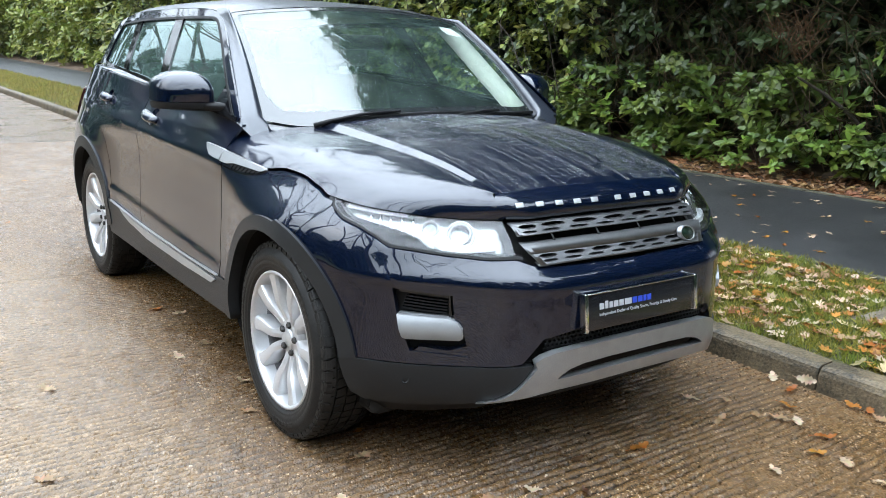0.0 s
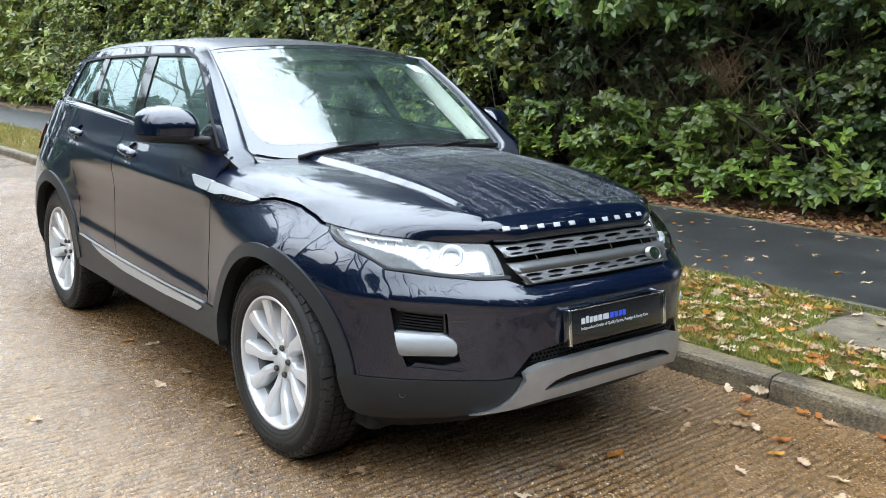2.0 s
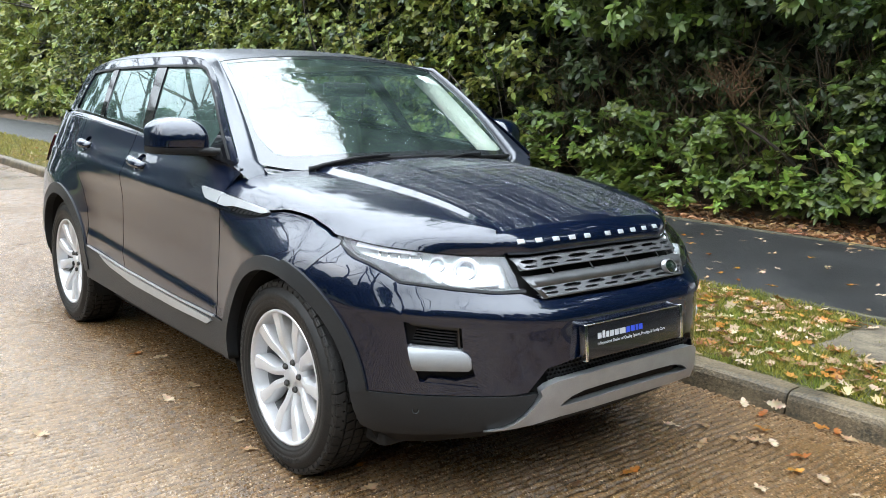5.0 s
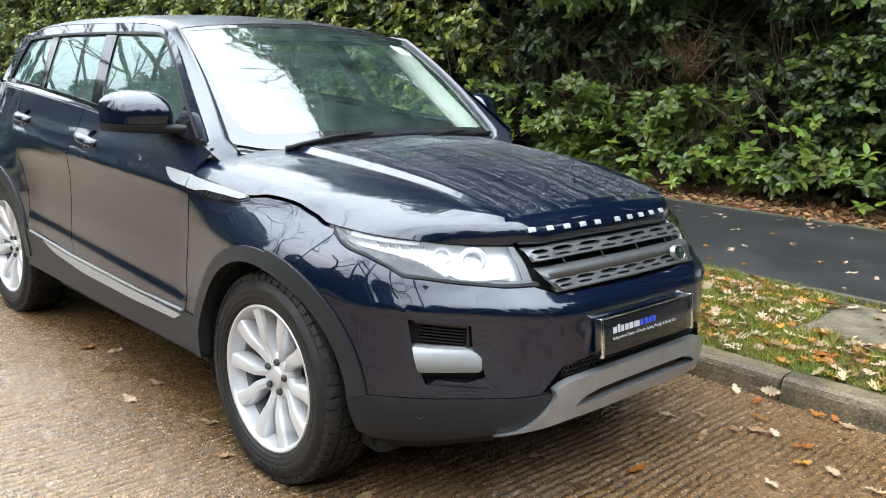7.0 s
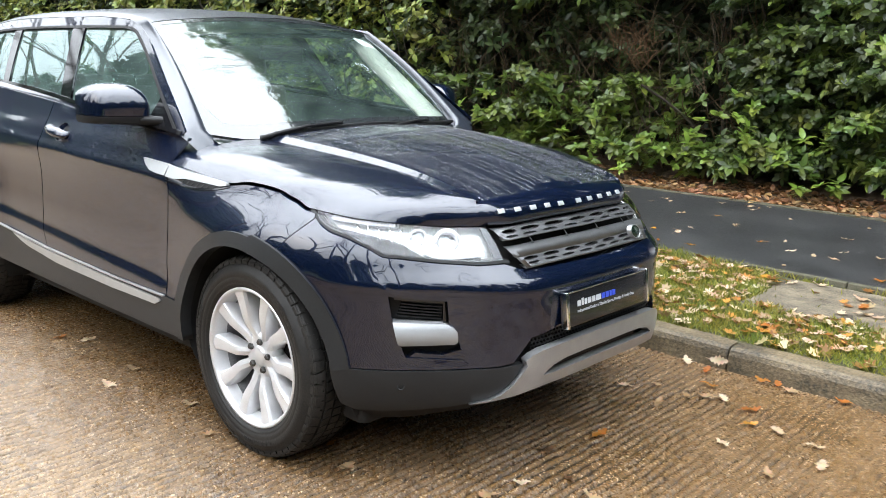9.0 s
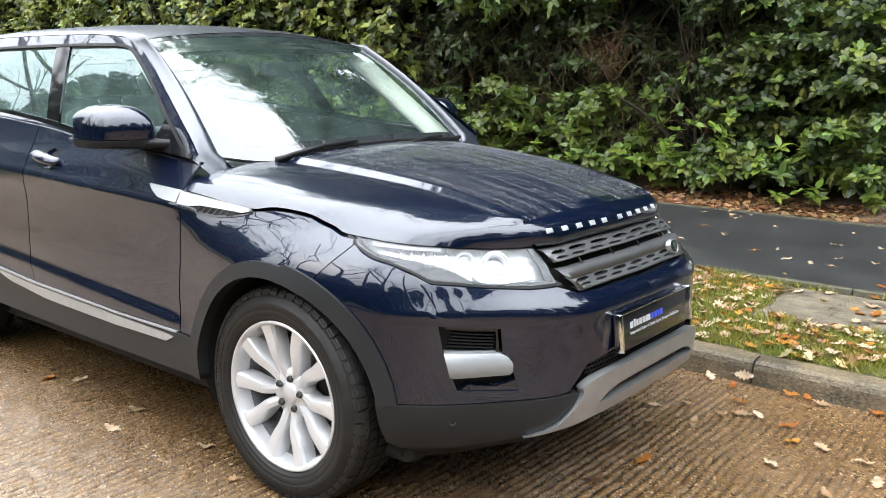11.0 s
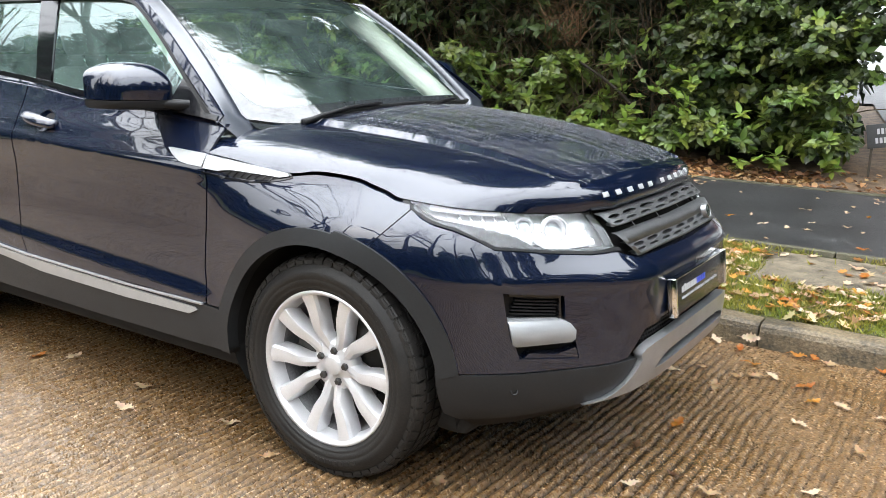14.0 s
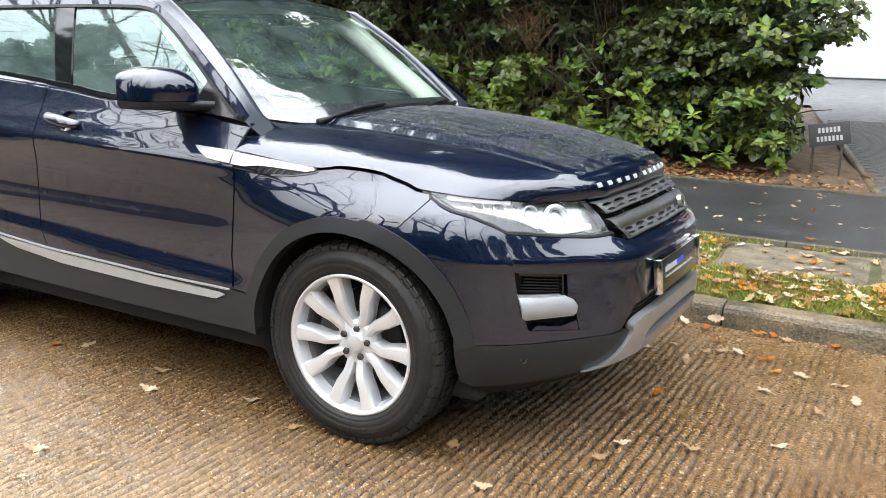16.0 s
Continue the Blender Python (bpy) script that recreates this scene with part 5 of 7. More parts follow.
    for i in range(7):
        side_part("grille_bar", lambda: ribbon([(-0.425 + 0.03 * i, 0.946), (-0.405 + 0.03 * i, 0.965)], 0.003, skin, 0.006, 0.005), BLACK_GLOSS, vent, "black grille bar")
    side_part("vent_line", lambda: ribbon(smooth_line([(-0.535, 0.951), (-0.45, 0.944), (-0.36, 0.939), (-0.28, 0.942), (-0.20, 0.955), (-0.16, 0.966)], 16), 0.005, skin, 0.004, 0.006), BLACK_GLOSS, vent)
    side_part("sill_strip", lambda: patch([(-1.97, 0.522), (-1.60, 0.500), (-0.95, 0.481), (-0.575, 0.474), (-0.556, 0.467), (-0.60, 0.446), (-0.95, 0.441), (-1.5, 0.452), (-1.80, 0.478)], skin, 0.04, out=0.012, thick=0.014), TRIM_SILVER, car, "satin grey sill strip")
    side_part("sill_line", lambda: ribbon([(-2.15, 0.546), (-1.60, 0.508), (-0.93, 0.492), (-0.53, 0.493)], 0.006, skin, 0.012, 0.012), TRIM_SILVER, car, "bright line along the sill")
    # door handles
    for owner, s0, s1, z0, z1 in ((doors[int(mirrored)], -1.600, -1.385, 1.073, 1.050), (doors_rear[int(mirrored)], -2.44, -2.235, 1.112, 1.098)):
        def grip():
            bm, rows = bmesh.new(), []
            for i in range(11):
                f = i / 10
                s, z = s0 + (s1 - s0) * f, z0 + (z1 - z0) * f
                rise = 0.004 + 0.036 * math.sin(math.pi * min(1, 0.10 + f * 0.82)) ** 0.55
                h = 0.021 * (0.55 + 0.45 * math.sin(math.pi * (0.06 + 0.88 * f)) ** 0.5)
                rows.append([bm.verts.new(skin(s, z + h * c, rise + o)) for c, o in ((1.0, -0.018), (1.0, -0.006), (0.6, 0.003), (0.0, 0.006), (-0.6, 0.0), (-1.0, -0.010), (-0.9, -0.018))])
            for a, b in zip(rows, rows[1:]):
                for j in range(7):
                    bm.faces.new((a[j], b[j], b[(j + 1) % 7], a[(j + 1) % 7]))
            bm.faces.new(rows[0])
            bm.faces.new(rows[-1])
            bmesh.ops.recalc_face_normals(bm, faces=bm.faces[:])
            return bm
        side_part("door_handle", grip, PAINT, owner)
        cs, cz = DISH_FRONT if s0 > -2 else DISH_REAR

        def hollow(s, z, o=0.0):
            r = math.hypot((s - cs) / 0.056, (z - cz) / 0.042)
            return skin(s, z, o - 0.002 - 0.026 * max(0.0, 1 - r * r))
        side_part("handle_dish", lambda: patch(round_at(cs, cz, 0.0565, 0.0425, 28), hollow, 0.011, thick=0), PAINT, owner, "hollow dish behind the handle")

# door mirrors: a domed cap above a crease, a dark band below it and a flat black tray
def mirror_plan(f):
    """Front and back edge of the mirror, f from the car outwards."""
    tip = max(0.0, (f - 0.80) / 0.20)
    inner = max(0.0, (0.12 - f) / 0.12)
    front = -0.722 - 0.085 * f ** 1.6 - 0.060 * tip ** 3 - 0.02 * inner ** 2
    back = -0.905 - 0.075 * f + 0.030 * tip ** 3
    return front, back


def mirror_top(f):
    return 1.226 + 0.078 * max(0.0, 1 - abs(2 * (0.04 + 0.93 * f ** 0.85) - 1) ** 2.6) ** 0.62


def mirror_rows(levels):
    """Rings of the shell; each level: a share of front and back edges and a height at f."""
    bm, rows, n = bmesh.new(), [], 22
    for i in range(n + 1):
        f = i / n
        y = -0.862 - 0.206 * f
        front, back = mirror_plan(f)
        mid = (front + back) / 2
        row = []
        for along, height in levels:
            x = mid + (front - mid) * along
            row.append(bm.verts.new((x, y, height(f))))
        rows.append(row)
    for a, b in zip(rows, rows[1:]):
        for j in range(len(levels) - 1):
            bm.faces.new((a[j], b[j], b[j + 1], a[j + 1]))
    bm.faces.new(rows[0])
    bm.faces.new(rows[-1][::-1])
    bmesh.ops.recalc_face_normals(bm, faces=bm.faces[:])
    for e in bm.edges:
        if e.is_manifold and e.calc_face_angle(0) > radians(35):
            e.smooth = False
    return bm


def cap_height(k):
    return lambda f: 1.226 + (mirror_top(f) - 1.226) * k


CAP_LEVELS = [(0.965, lambda f: 1.180), (0.985, lambda f: 1.203), (1.0, lambda f: 1.2235), (0.985, cap_height(0.06)), (0.90, cap_height(0.36)), (0.72, cap_height(0.66)),
              (0.45, cap_height(0.87)), (0.1, cap_height(0.97)), (-0.3, cap_height(1.0)), (-0.75, cap_height(0.98)), (-0.98, cap_height(0.90)), (-1.0, cap_height(0.3)), (-0.98, lambda f: 1.180)]
TRAY_LEVELS = [(-0.96, lambda f: 1.177), (0.975, lambda f: 1.177), (0.985, lambda f: 1.170), (0.93, lambda f: 1.150 + 0.006 * f), (0.75, lambda f: 1.141 + 0.008 * f), (-0.6, lambda f: 1.141 + 0.008 * f), (-0.96, lambda f: 1.160)]


def mirror_arm():
    rails = []
    bm = bmesh.new()
    rows = []
    for f in (0, 0.3, 0.6, 1.0):
        x, y, z = -0.690 - 0.14 * f, -0.790 - 0.14 * f, 1.160 + 0.002 * f
        w, h = 0.055 + 0.03 * f, 0.018 - 0.001 * f
        rows.append([bm.verts.new((x + w * a, y, z + h * b)) for a, b in ((1, 0.2), (0.8, 1), (-0.8, 1), (-1, 0), (-0.8, -1), (0.8, -0.9))])
    for a, b in zip(rows, rows[1:]):
        for j in range(6):
            bm.faces.new((a[j], b[j], b[(j + 1) % 6], a[(j + 1) % 6]))
    bm.faces.new(rows[0])
    bm.faces.new(rows[-1])
    bmesh.ops.recalc_face_normals(bm, faces=bm.faces[:])
    return bm


def mirror_glass():
    bm = bmesh.new()
    bm.faces.new([bm.verts.new((-0.945 - 0.03 * math.cos(a), -0.965 + 0.085 * math.cos(a), 1.225 + 0.055 * math.sin(a))) for a in (2 * math.pi * i / 20 for i in range(20))])
    return bm


for mirrored in (False, True):
    def side_part(name, make, mat, parent, label=""):
        bm = make()
        return part(name, flip(bm) if mirrored else bm, mat, parent, label)
    cap = side_part("door_mirror", lambda: mirror_rows(CAP_LEVELS), PAINT, car, "navy door mirror cap over a black base")
    side_part("mirror_base", lambda: mirror_rows(TRAY_LEVELS), BLACK_PLASTIC, cap, "gloss black mirror base")
    side_part("mirror_arm", mirror_arm, BLACK_PLASTIC, cap, "black mirror arm")
    side_part("mirror_glass", mirror_glass, CHROME, cap, "mirror glass")


# ---- grille ----
def bar_fn(left_low, left_high, z_low, z_high, sag, out):
    """Maps a (-1 to 1, across) and b (0 to 1, up) onto the nose."""
    def fn(a, b, o=0.0):
        left = left_low + (left_high - left_low) * b
        s = NOSE + (left - NOSE) * abs(a)
        z = z_low + (z_high - z_low) * b + sag * (1 - a * a)
        x, y, z = skin(s, z, out + o)
        return x, (y if a > 0 else -y), z
    return fn


def holed(fn, cells, thick=0.02):
    """A plate with one six-sided hole in each cell (a0, a1, b0, b1, hole's share of the width, of the height)."""
    bm = bmesh.new()
    for a0, a1, b0, b1, w, h in cells:
        am, bmid = (a0 + a1) / 2, (b0 + b1) / 2
        outer = [(a0, bmid), (a0, b1), ((a0 + am) / 2, b1), ((a1 + am) / 2, b1), (a1, b1), (a1, bmid), (a1, b0), ((a1 + am) / 2, b0), ((a0 + am) / 2, b0), (a0, b0)]
        ha, hb = (a1 - a0) / 2 * w, (b1 - b0) / 2 * h
        hexa = [(-1, 0), (-0.72, 0.72), (-0.38, 1), (0.38, 1), (0.72, 0.72), (1, 0), (0.72, -0.72), (0.38, -1), (-0.38, -1), (-0.72, -0.72)]
        hexa = [(am + ha * p, bmid + hb * q) for p, q in hexa]
        vo = [bm.verts.new(fn(*p)) for p in outer]
        vi = [bm.verts.new(fn(*p)) for p in hexa]
        vd = [bm.verts.new(fn(*p, -thick)) for p in hexa]
        n = len(outer)
        for j in range(n):
            bm.faces.new((vo[j], vo[(j + 1) % n], vi[(j + 1) % n], vi[j]))
            bm.faces.new((vi[j], vi[(j + 1) % n], vd[(j + 1) % n], vd[j]))
    bmesh.ops.remove_doubles(bm, verts=bm.verts[:], dist=0.0004)
    bmesh.ops.recalc_face_normals(bm, faces=bm.faces[:])
    return outward(bm)


def cells_row(a0, a1, n, b0, b1, w, h):
    return [(a0 + (a1 - a0) * i / n, a0 + (a1 - a0) * (i + 1) / n, b0, b1, w, h) for i in range(n)]


def plain(fn, a0, a1, b0, b1, n=20, thick=0.0):
    bm = bmesh.new()
    rows = [[bm.verts.new(fn(a0 + (a1 - a0) * i / n, b, o)) for b, o in ((b0, -thick), (b0, 0), (b1, 0), (b1, -thick))] for i in range(n + 1)]
    for p, q in zip(rows, rows[1:]):
        for j in range(3):
            bm.faces.new((p[j], q[j], q[j + 1], p[j + 1]))
    bmesh.ops.recalc_face_normals(bm, faces=bm.faces[:])
    return outward(bm)


grille = tagged(new("grille"), "silver two-bar honeycomb grille")
grille.parent = car
up_fn = bar_fn(1.010, 0.978, 0.852, 0.882, 0.006, 0.014)
part("upper_bar", holed(up_fn, cells_row(-0.97, 0.97, 7, 0.42, 0.96, 0.80, 0.72) + cells_row(-0.97, 0.97, 8, 0.06, 0.42, 0.74, 0.62)), GRILLE_SILVER, grille, smooth=False)
part("upper_bar_edge", plain(up_fn, -1.0, 1.0, -0.06, 0.06, 24, 0.03), GRILLE_SILVER, grille)
part("upper_bar_edge", plain(up_fn, -1.0, 1.0, 0.96, 1.02, 24, 0.03), GRILLE_SILVER, grille)
low_fn = bar_fn(1.085, 1.010, 0.768, 0.829, 0.003, 0.014)
part("lower_bar", holed(low_fn, cells_row(-0.95, 0.95, 7, 0.27, 0.52, 0.78, 0.74) + cells_row(-0.95, 0.95, 8, 0.07, 0.27, 0.72, 0.62)), GRILLE_SILVER, grille, smooth=False)
part("lower_bar_top", plain(low_fn, -0.98, 0.98, 0.52, 1.0, 24, 0.03), GRILLE_SILVER, grille)
part("lower_bar_edge", plain(low_fn, -1.0, 1.0, -0.04, 0.07, 24, 0.03), GRILLE_SILVER, grille)
for a in (-0.95, 0.95):
    part("bar_end", plain(low_fn, a - 0.03, a + 0.03, 0.0, 1.0, 2, 0.03), GRILLE_SILVER, grille)
    part("bar_end", plain(up_fn, a * 1.02 - 0.022, a * 1.02 + 0.022, 0.0, 1.0, 2, 0.03), GRILLE_SILVER, grille)
for a in (-0.62, -0.21, 0.21, 0.62):
    mid_fn = bar_fn(1.015, 1.010, 0.826, 0.856, 0.004, 0.004)
    part("rib", plain(mid_fn, a - 0.008, a + 0.008, -0.1, 1.1, 1, 0.02), GRILLE_SILVER, grille)
badge_c = Vector(low_fn(-0.70, 0.50, 0.004))
badge_n = Vector((0.95, 0.10, 0.22)).normalized()
bm = lathe([(0.0, -0.010), (0.036, -0.010), (0.040, -0.006), (0.040, 0.006)], 32)
turn = Vector((0, -1, 0)).rotation_difference(badge_n).to_matrix().to_4x4()
bmesh.ops.transform(bm, matrix=Matrix.Translation(badge_c) @ turn @ Matrix.Diagonal((1.0, 1, 0.62, 1)), verts=bm.verts[:])
badge = part("badge", bm, material("badge_dark", (0.010, 0.022, 0.014), 0.25), grille, "dark oval badge with a silver rim")
bm = lathe([(0.038, -0.009), (0.040, -0.013), (0.0445, -0.011), (0.045, 0.006)], 32)
bmesh.ops.transform(bm, matrix=Matrix.Translation(badge_c) @ turn @ Matrix.Diagonal((1.0, 1, 0.62, 1)), verts=bm.verts[:])
part("badge_rim", bm, SILVER, badge, "silver badge rim")

mesh_fn = bar_fn(1.105, 1.085, 0.468, 0.556, 0.004, -0.020)
cells = []
for r in range(6):
    b0, b1 = r / 6, (r + 1) / 6
    shift = 0.5 if r % 2 else 0.0
    n = 44
    cells += [((i + shift) / n * 2 - 1, (i + 1 + shift) / n * 2 - 1, b0, b1, 0.80, 0.76) for i in range(n - 1)]
tagged(part("lower_mesh", holed(mesh_fn, cells, 0.01), BLACK_PLASTIC, car, "black honeycomb mesh in the lower bumper", smooth=False), kind="")

# raised plain bars in place of the maker's lettering on the bonnet lip
for i in range(10):
    y = -0.383 + 0.0765 * i + (-0.006 if i < 5 else 0.028)
    hit, nrm = BONNET.ray_cast(Vector((1.2, y, 0.941)), Vector((-1, 0, 0)))[:2]
    side_ = Vector((-0.3, 0, 1)).cross(nrm).normalized()
    m = Matrix((side_, nrm.cross(side_).normalized(), nrm)).transposed().to_4x4()
    m.translation = hit
    bm = bmesh.new()
    box(bm, (-0.0150, -0.0085, -0.004), (0.0150, 0.0085, 0.0030), 0.0012, m)
    part("bonnet_mark", bm, LETTER, car, "raised silver mark on the bonnet lip")

# ---- plate ----
plate = tagged(new("number_plate"), "black dealer plate with white and blue print")
plate.matrix_world = (pose(0.903, 0, 0.612, 0, 0, 90) @ pose(0, 0, 0, 83, 0, 0))
plate.parent = car
PLATE_BLACK = material("plate_black", (0.010, 0.010, 0.012), 0.22, coat=0.4)
bm = bmesh.new()
box(bm, (-0.268, -0.060, -0.022), (0.268, 0.060, 0.0), 0.004)
part("panel", bm, PLATE_BLACK, plate, "gloss black plate")
WHITE = material("print_white", (0.40, 0.40, 0.41), 0.4)
BLUE = material("print_blue", (0.03, 0.06, 0.45), 0.4)
for x0, x1, y0, y1 in ((-0.272, -0.258, -0.064, 0.064), (0.258, 0.272, -0.064, 0.064)):
    bm = bmesh.new()
    box(bm, (x0, y0, -0.024), (x1, y1, 0.006), 0.003)
    part("side_frame", bm, CHROME, plate, "bright side frame of the plate")
bm = bmesh.new()
box(bm, (-0.258, 0.058, -0.022), (0.258, 0.063, 0.004), 0.002)
part("top_frame", bm, CHROME, plate, "bright top frame of the plate")
widths = (0.020, 0.014, 0.015, 0.021, 0.021, 0.032)
x = -0.205
for i, w in enumerate(widths):
    bm = bmesh.new()
    box(bm, (x, 0.005, 0.0), (x + w, 0.025 if i != 1 else 0.030, 0.0012), 0.0)
    part("white_bar", bm, WHITE, plate, "white printed bar", smooth=False)
    x += w + 0.005
for w in (0.021, 0.021, 0.014, 0.019):
    bm = bmesh.new()
    box(bm, (x, 0.005, 0.0), (x + w, 0.025, 0.0012), 0.0)
    part("blue_bar", bm, BLUE, plate, "blue printed bar", smooth=False)
    x += w + 0.005
txt = bpy.data.curves.new("small_text", "FONT")
txt.body = "Independent Dealer of Quality Sports, Prestige & Family Cars"
txt.size, txt.extrude = 0.0150, 0.0005
line_ob = new("small_text", txt)
line_ob.parent = plate
line_ob.matrix_local = Matrix.Translation((-0.207, -0.016, 0.001))
txt.materials.append(WHITE)
tagged(line_ob, "small white line of print")

# ---- wipers, scuttle and the inside of the car ----
def scuttle_half():
    edge = smooth_line(WS_LOW, 16)
    return loft([[(x + 0.075, y, z - 0.030) for x, y, z in edge], [(x + 0.03, y, z - 0.010) for x, y, z in edge], [(x - 0.06, y, z - 0.004) for x, y, z in edge]], 16)


part("scuttle", whole(scuttle_half), FRIT, car, "wet black scuttle panel")


def on_glass(f, y, out=0.012):
    """A place on the windscreen: f up it, at y."""
    low, top = smooth_line(WS_LOW, 30), smooth_line(WS_TOP, 30)
    k = abs(y)
    def at(rail):
        for p, q in zip(rail, rail[1:]):
            if -p[1] >= k >= -q[1]:
                t = (-p[1] - k) / max(1e-6, q[1] - p[1])
                return Vector(p).lerp(Vector(q), t)
        return Vector(rail[0] if k > 0.5 else rail[-1])
    p = at(low).lerp(at(top), f) + Vector((0.5, 0, 0.86)) * (0.028 * math.sin(math.pi * f) + out)
    return Vector((p.x, y, p.z))


for pts, arm in (([(0.000, -0.57), (0.025, -0.45), (0.042, -0.28), (0.045, 0.0), (0.040, 0.30)], [(-0.03, -0.58), (0.00, -0.52), (0.035, -0.38), (0.045, -0.20)]),
                 ([(0.025, 0.16), (0.036, 0.30), (0.040, 0.48), (0.030, 0.66)], [(-0.03, 0.02), (0.005, 0.10), (0.035, 0.24), (0.040, 0.34)])):
    blade = part("wiper", tube([tuple(on_glass(f, y, 0.009)) for f, y in pts], 0.0095, 6), BLACK_PLASTIC, car, "black windscreen wiper")
    part("wiper_arm", tube([tuple(on_glass(f, y, 0.026)) for f, y in arm], [0.011, 0.009, 0.007, 0.006], 6), BLACK_PLASTIC, blade, "black wiper arm")


def dash_half():
    rails = []
    for dx, z in ((0.0, 1.068), (-0.25, 1.075), (-0.42, 1.055), (-0.50, 0.99), (-0.46, 0.70)):
        rails.append([(x + dx, y, z) for x, y, _ in smooth_line(WS_LOW, 10)])
    return loft(rails, 10, 2)


part("dashboard", whole(dash_half), material("dashboard_black", (0.018, 0.018, 0.018), 0.6, vary=0.1, bump=0.1, bump_scale=300), car, "black dashboard")


def cushion(lo, hi, bevel, m=None):
    bm = bmesh.new()
    box(bm, lo, hi, bevel, m)
    return bm


def seat(y, x=-1.45):
    s = part("seat", cushion((x - 0.25, y - 0.25, 0.55), (x + 0.27, y + 0.25, 0.72), 0.06), SEAT_TRIM, car, "dark leather seat")
    lean = pose(x - 0.22, y, 0.68, 0, -18, 0)
    part("backrest", cushion((-0.07, -0.24, 0.0), (0.07, 0.24, 0.60), 0.06, lean), SEAT_TRIM, s, "dark leather backrest")
    part("headrest", cushion((-0.045, -0.135, 0.655), (0.055, 0.135, 0.83), 0.04, lean), SEAT_TRIM, s, "dark leather headrest")
    for dy in (-0.06, 0.06):
        part("headrest_post", tube([tuple(lean @ Vector((0, dy, 0.58))), tuple(lean @ Vector((0, dy, 0.68)))], 0.006, 6), CHROME, s, "chrome headrest post")


for y in (-0.38, 0.38):
    seat(y)
bench = part("rear_seat", cushion((-2.45, -0.62, 0.60), (-1.95, 0.62, 0.78), 0.06), SEAT_TRIM, car, "dark leather rear bench")
part("backrest", cushion((-0.07, -0.62, 0.0), (0.07, 0.62, 0.58), 0.06, pose(-2.42, 0, 0.74, 0, -20, 0)), SEAT_TRIM, bench, "dark leather backrest")
for y in (-0.40, 0.40):
    part("headrest", cushion((-0.04, -0.12, 0.60), (0.05, 0.12, 0.74), 0.035, pose(-2.42, y, 0.74, 0, -20, 0)), SEAT_TRIM, bench, "dark headrest")
wheel_m = pose(-0.93, -0.38, 0.98, 0, -65, 0)
bm = bmesh.new()
ring = [tuple(wheel_m @ Vector((0.185 * math.cos(2 * math.pi * i / 28), 0.185 * math.sin(2 * math.pi * i / 28), 0))) for i in range(29)]
steer = part("steering_wheel", tube(ring, 0.015, 8, bm, False), BLACK_PLASTIC, car, "black steering wheel")
part("boss", cushion((-0.09, -0.07, -0.03), (0.06, 0.07, 0.02), 0.02, wheel_m), BLACK_PLASTIC, steer, "black wheel boss")
for a in (0, 180, 270):
    part("wheel_spoke", tube([tuple(wheel_m @ Vector((0.04 * math.cos(radians(a + 90)), 0.04 * math.sin(radians(a + 90)), 0))), tuple(wheel_m @ Vector((0.18 * math.cos(radians(a + 90)), 0.18 * math.sin(radians(a + 90)), 0)))], 0.014, 6), SILVER, steer)
part("rear_view_mirror", cushion((-0.02, -0.12, -0.035), (0.015, 0.12, 0.035), 0.012, pose(-1.02, 0, 1.44, 0, 10, 0)), BLACK_PLASTIC, car, "black rear view mirror")


def headlining_half():
    xs = [-1.10 - 2.1 * i / 12 for i in range(13)]
    return loft([[(x, cabin(x, roof_z(x))[1] * (1 - f) + 0.03 * (1 - f), roof_z(x) - 0.03 + 0.045 * f) for x in xs] for f in (0, 0.3, 1)], 12, 2)


part("headlining", whole(headlining_half), PALE_TRIM, car, "pale headlining")


def pillar_trim_half():
    inner = [tuple(Vector(WS_LOW[0]).lerp(Vector(WS_TOP[0]), i / 10) + Vector((-0.012, 0.004, -0.012))) for i in range(11)]
    face = [(x - 0.05, y + 0.075, z - 0.035) for x, y, z in inner]
    back = [(x - 0.13, y + 0.010, z - 0.045) for x, y, z in inner]
    return loft([inner, face, back], 10)


both("pillar_lining", pillar_trim_half, PALE_TRIM, car, "pale pillar lining")
both("door_lining", lambda: patch([(-0.60, 0.6), (-2.3, 0.75), (-2.3, 1.22), (-1.5, 1.185), (-0.60, 1.12)], skin, 0.08, out=-0.09, thick=0), SEAT_TRIM, car, "dark door lining")
PAPER = material("white_paper", (0.70, 0.71, 0.72), 0.6, vary=0.05, scale=30)
bm = bmesh.new()
vs = [bm.verts.new(on_glass(f, y, -0.008)) for f, y in ((0.80, 0.46), (0.80, 0.56), (0.84, 0.57), (0.90, 0.54), (0.90, 0.45), (0.86, 0.44))]
bm.faces.new(vs)
sticker = part("sticker", bm, PAPER, car, "white paper sticker inside the windscreen", smooth=False)
bm = bmesh.new()
box(bm, (-0.10, -0.16, 0.0), (0.10, 0.16, 0.003), 0.0, pose(-0.72, 0.30, 1.083, 0, 4, 12))
part("card", bm, PAPER, car, "white paper card on the dashboard", smooth=False)

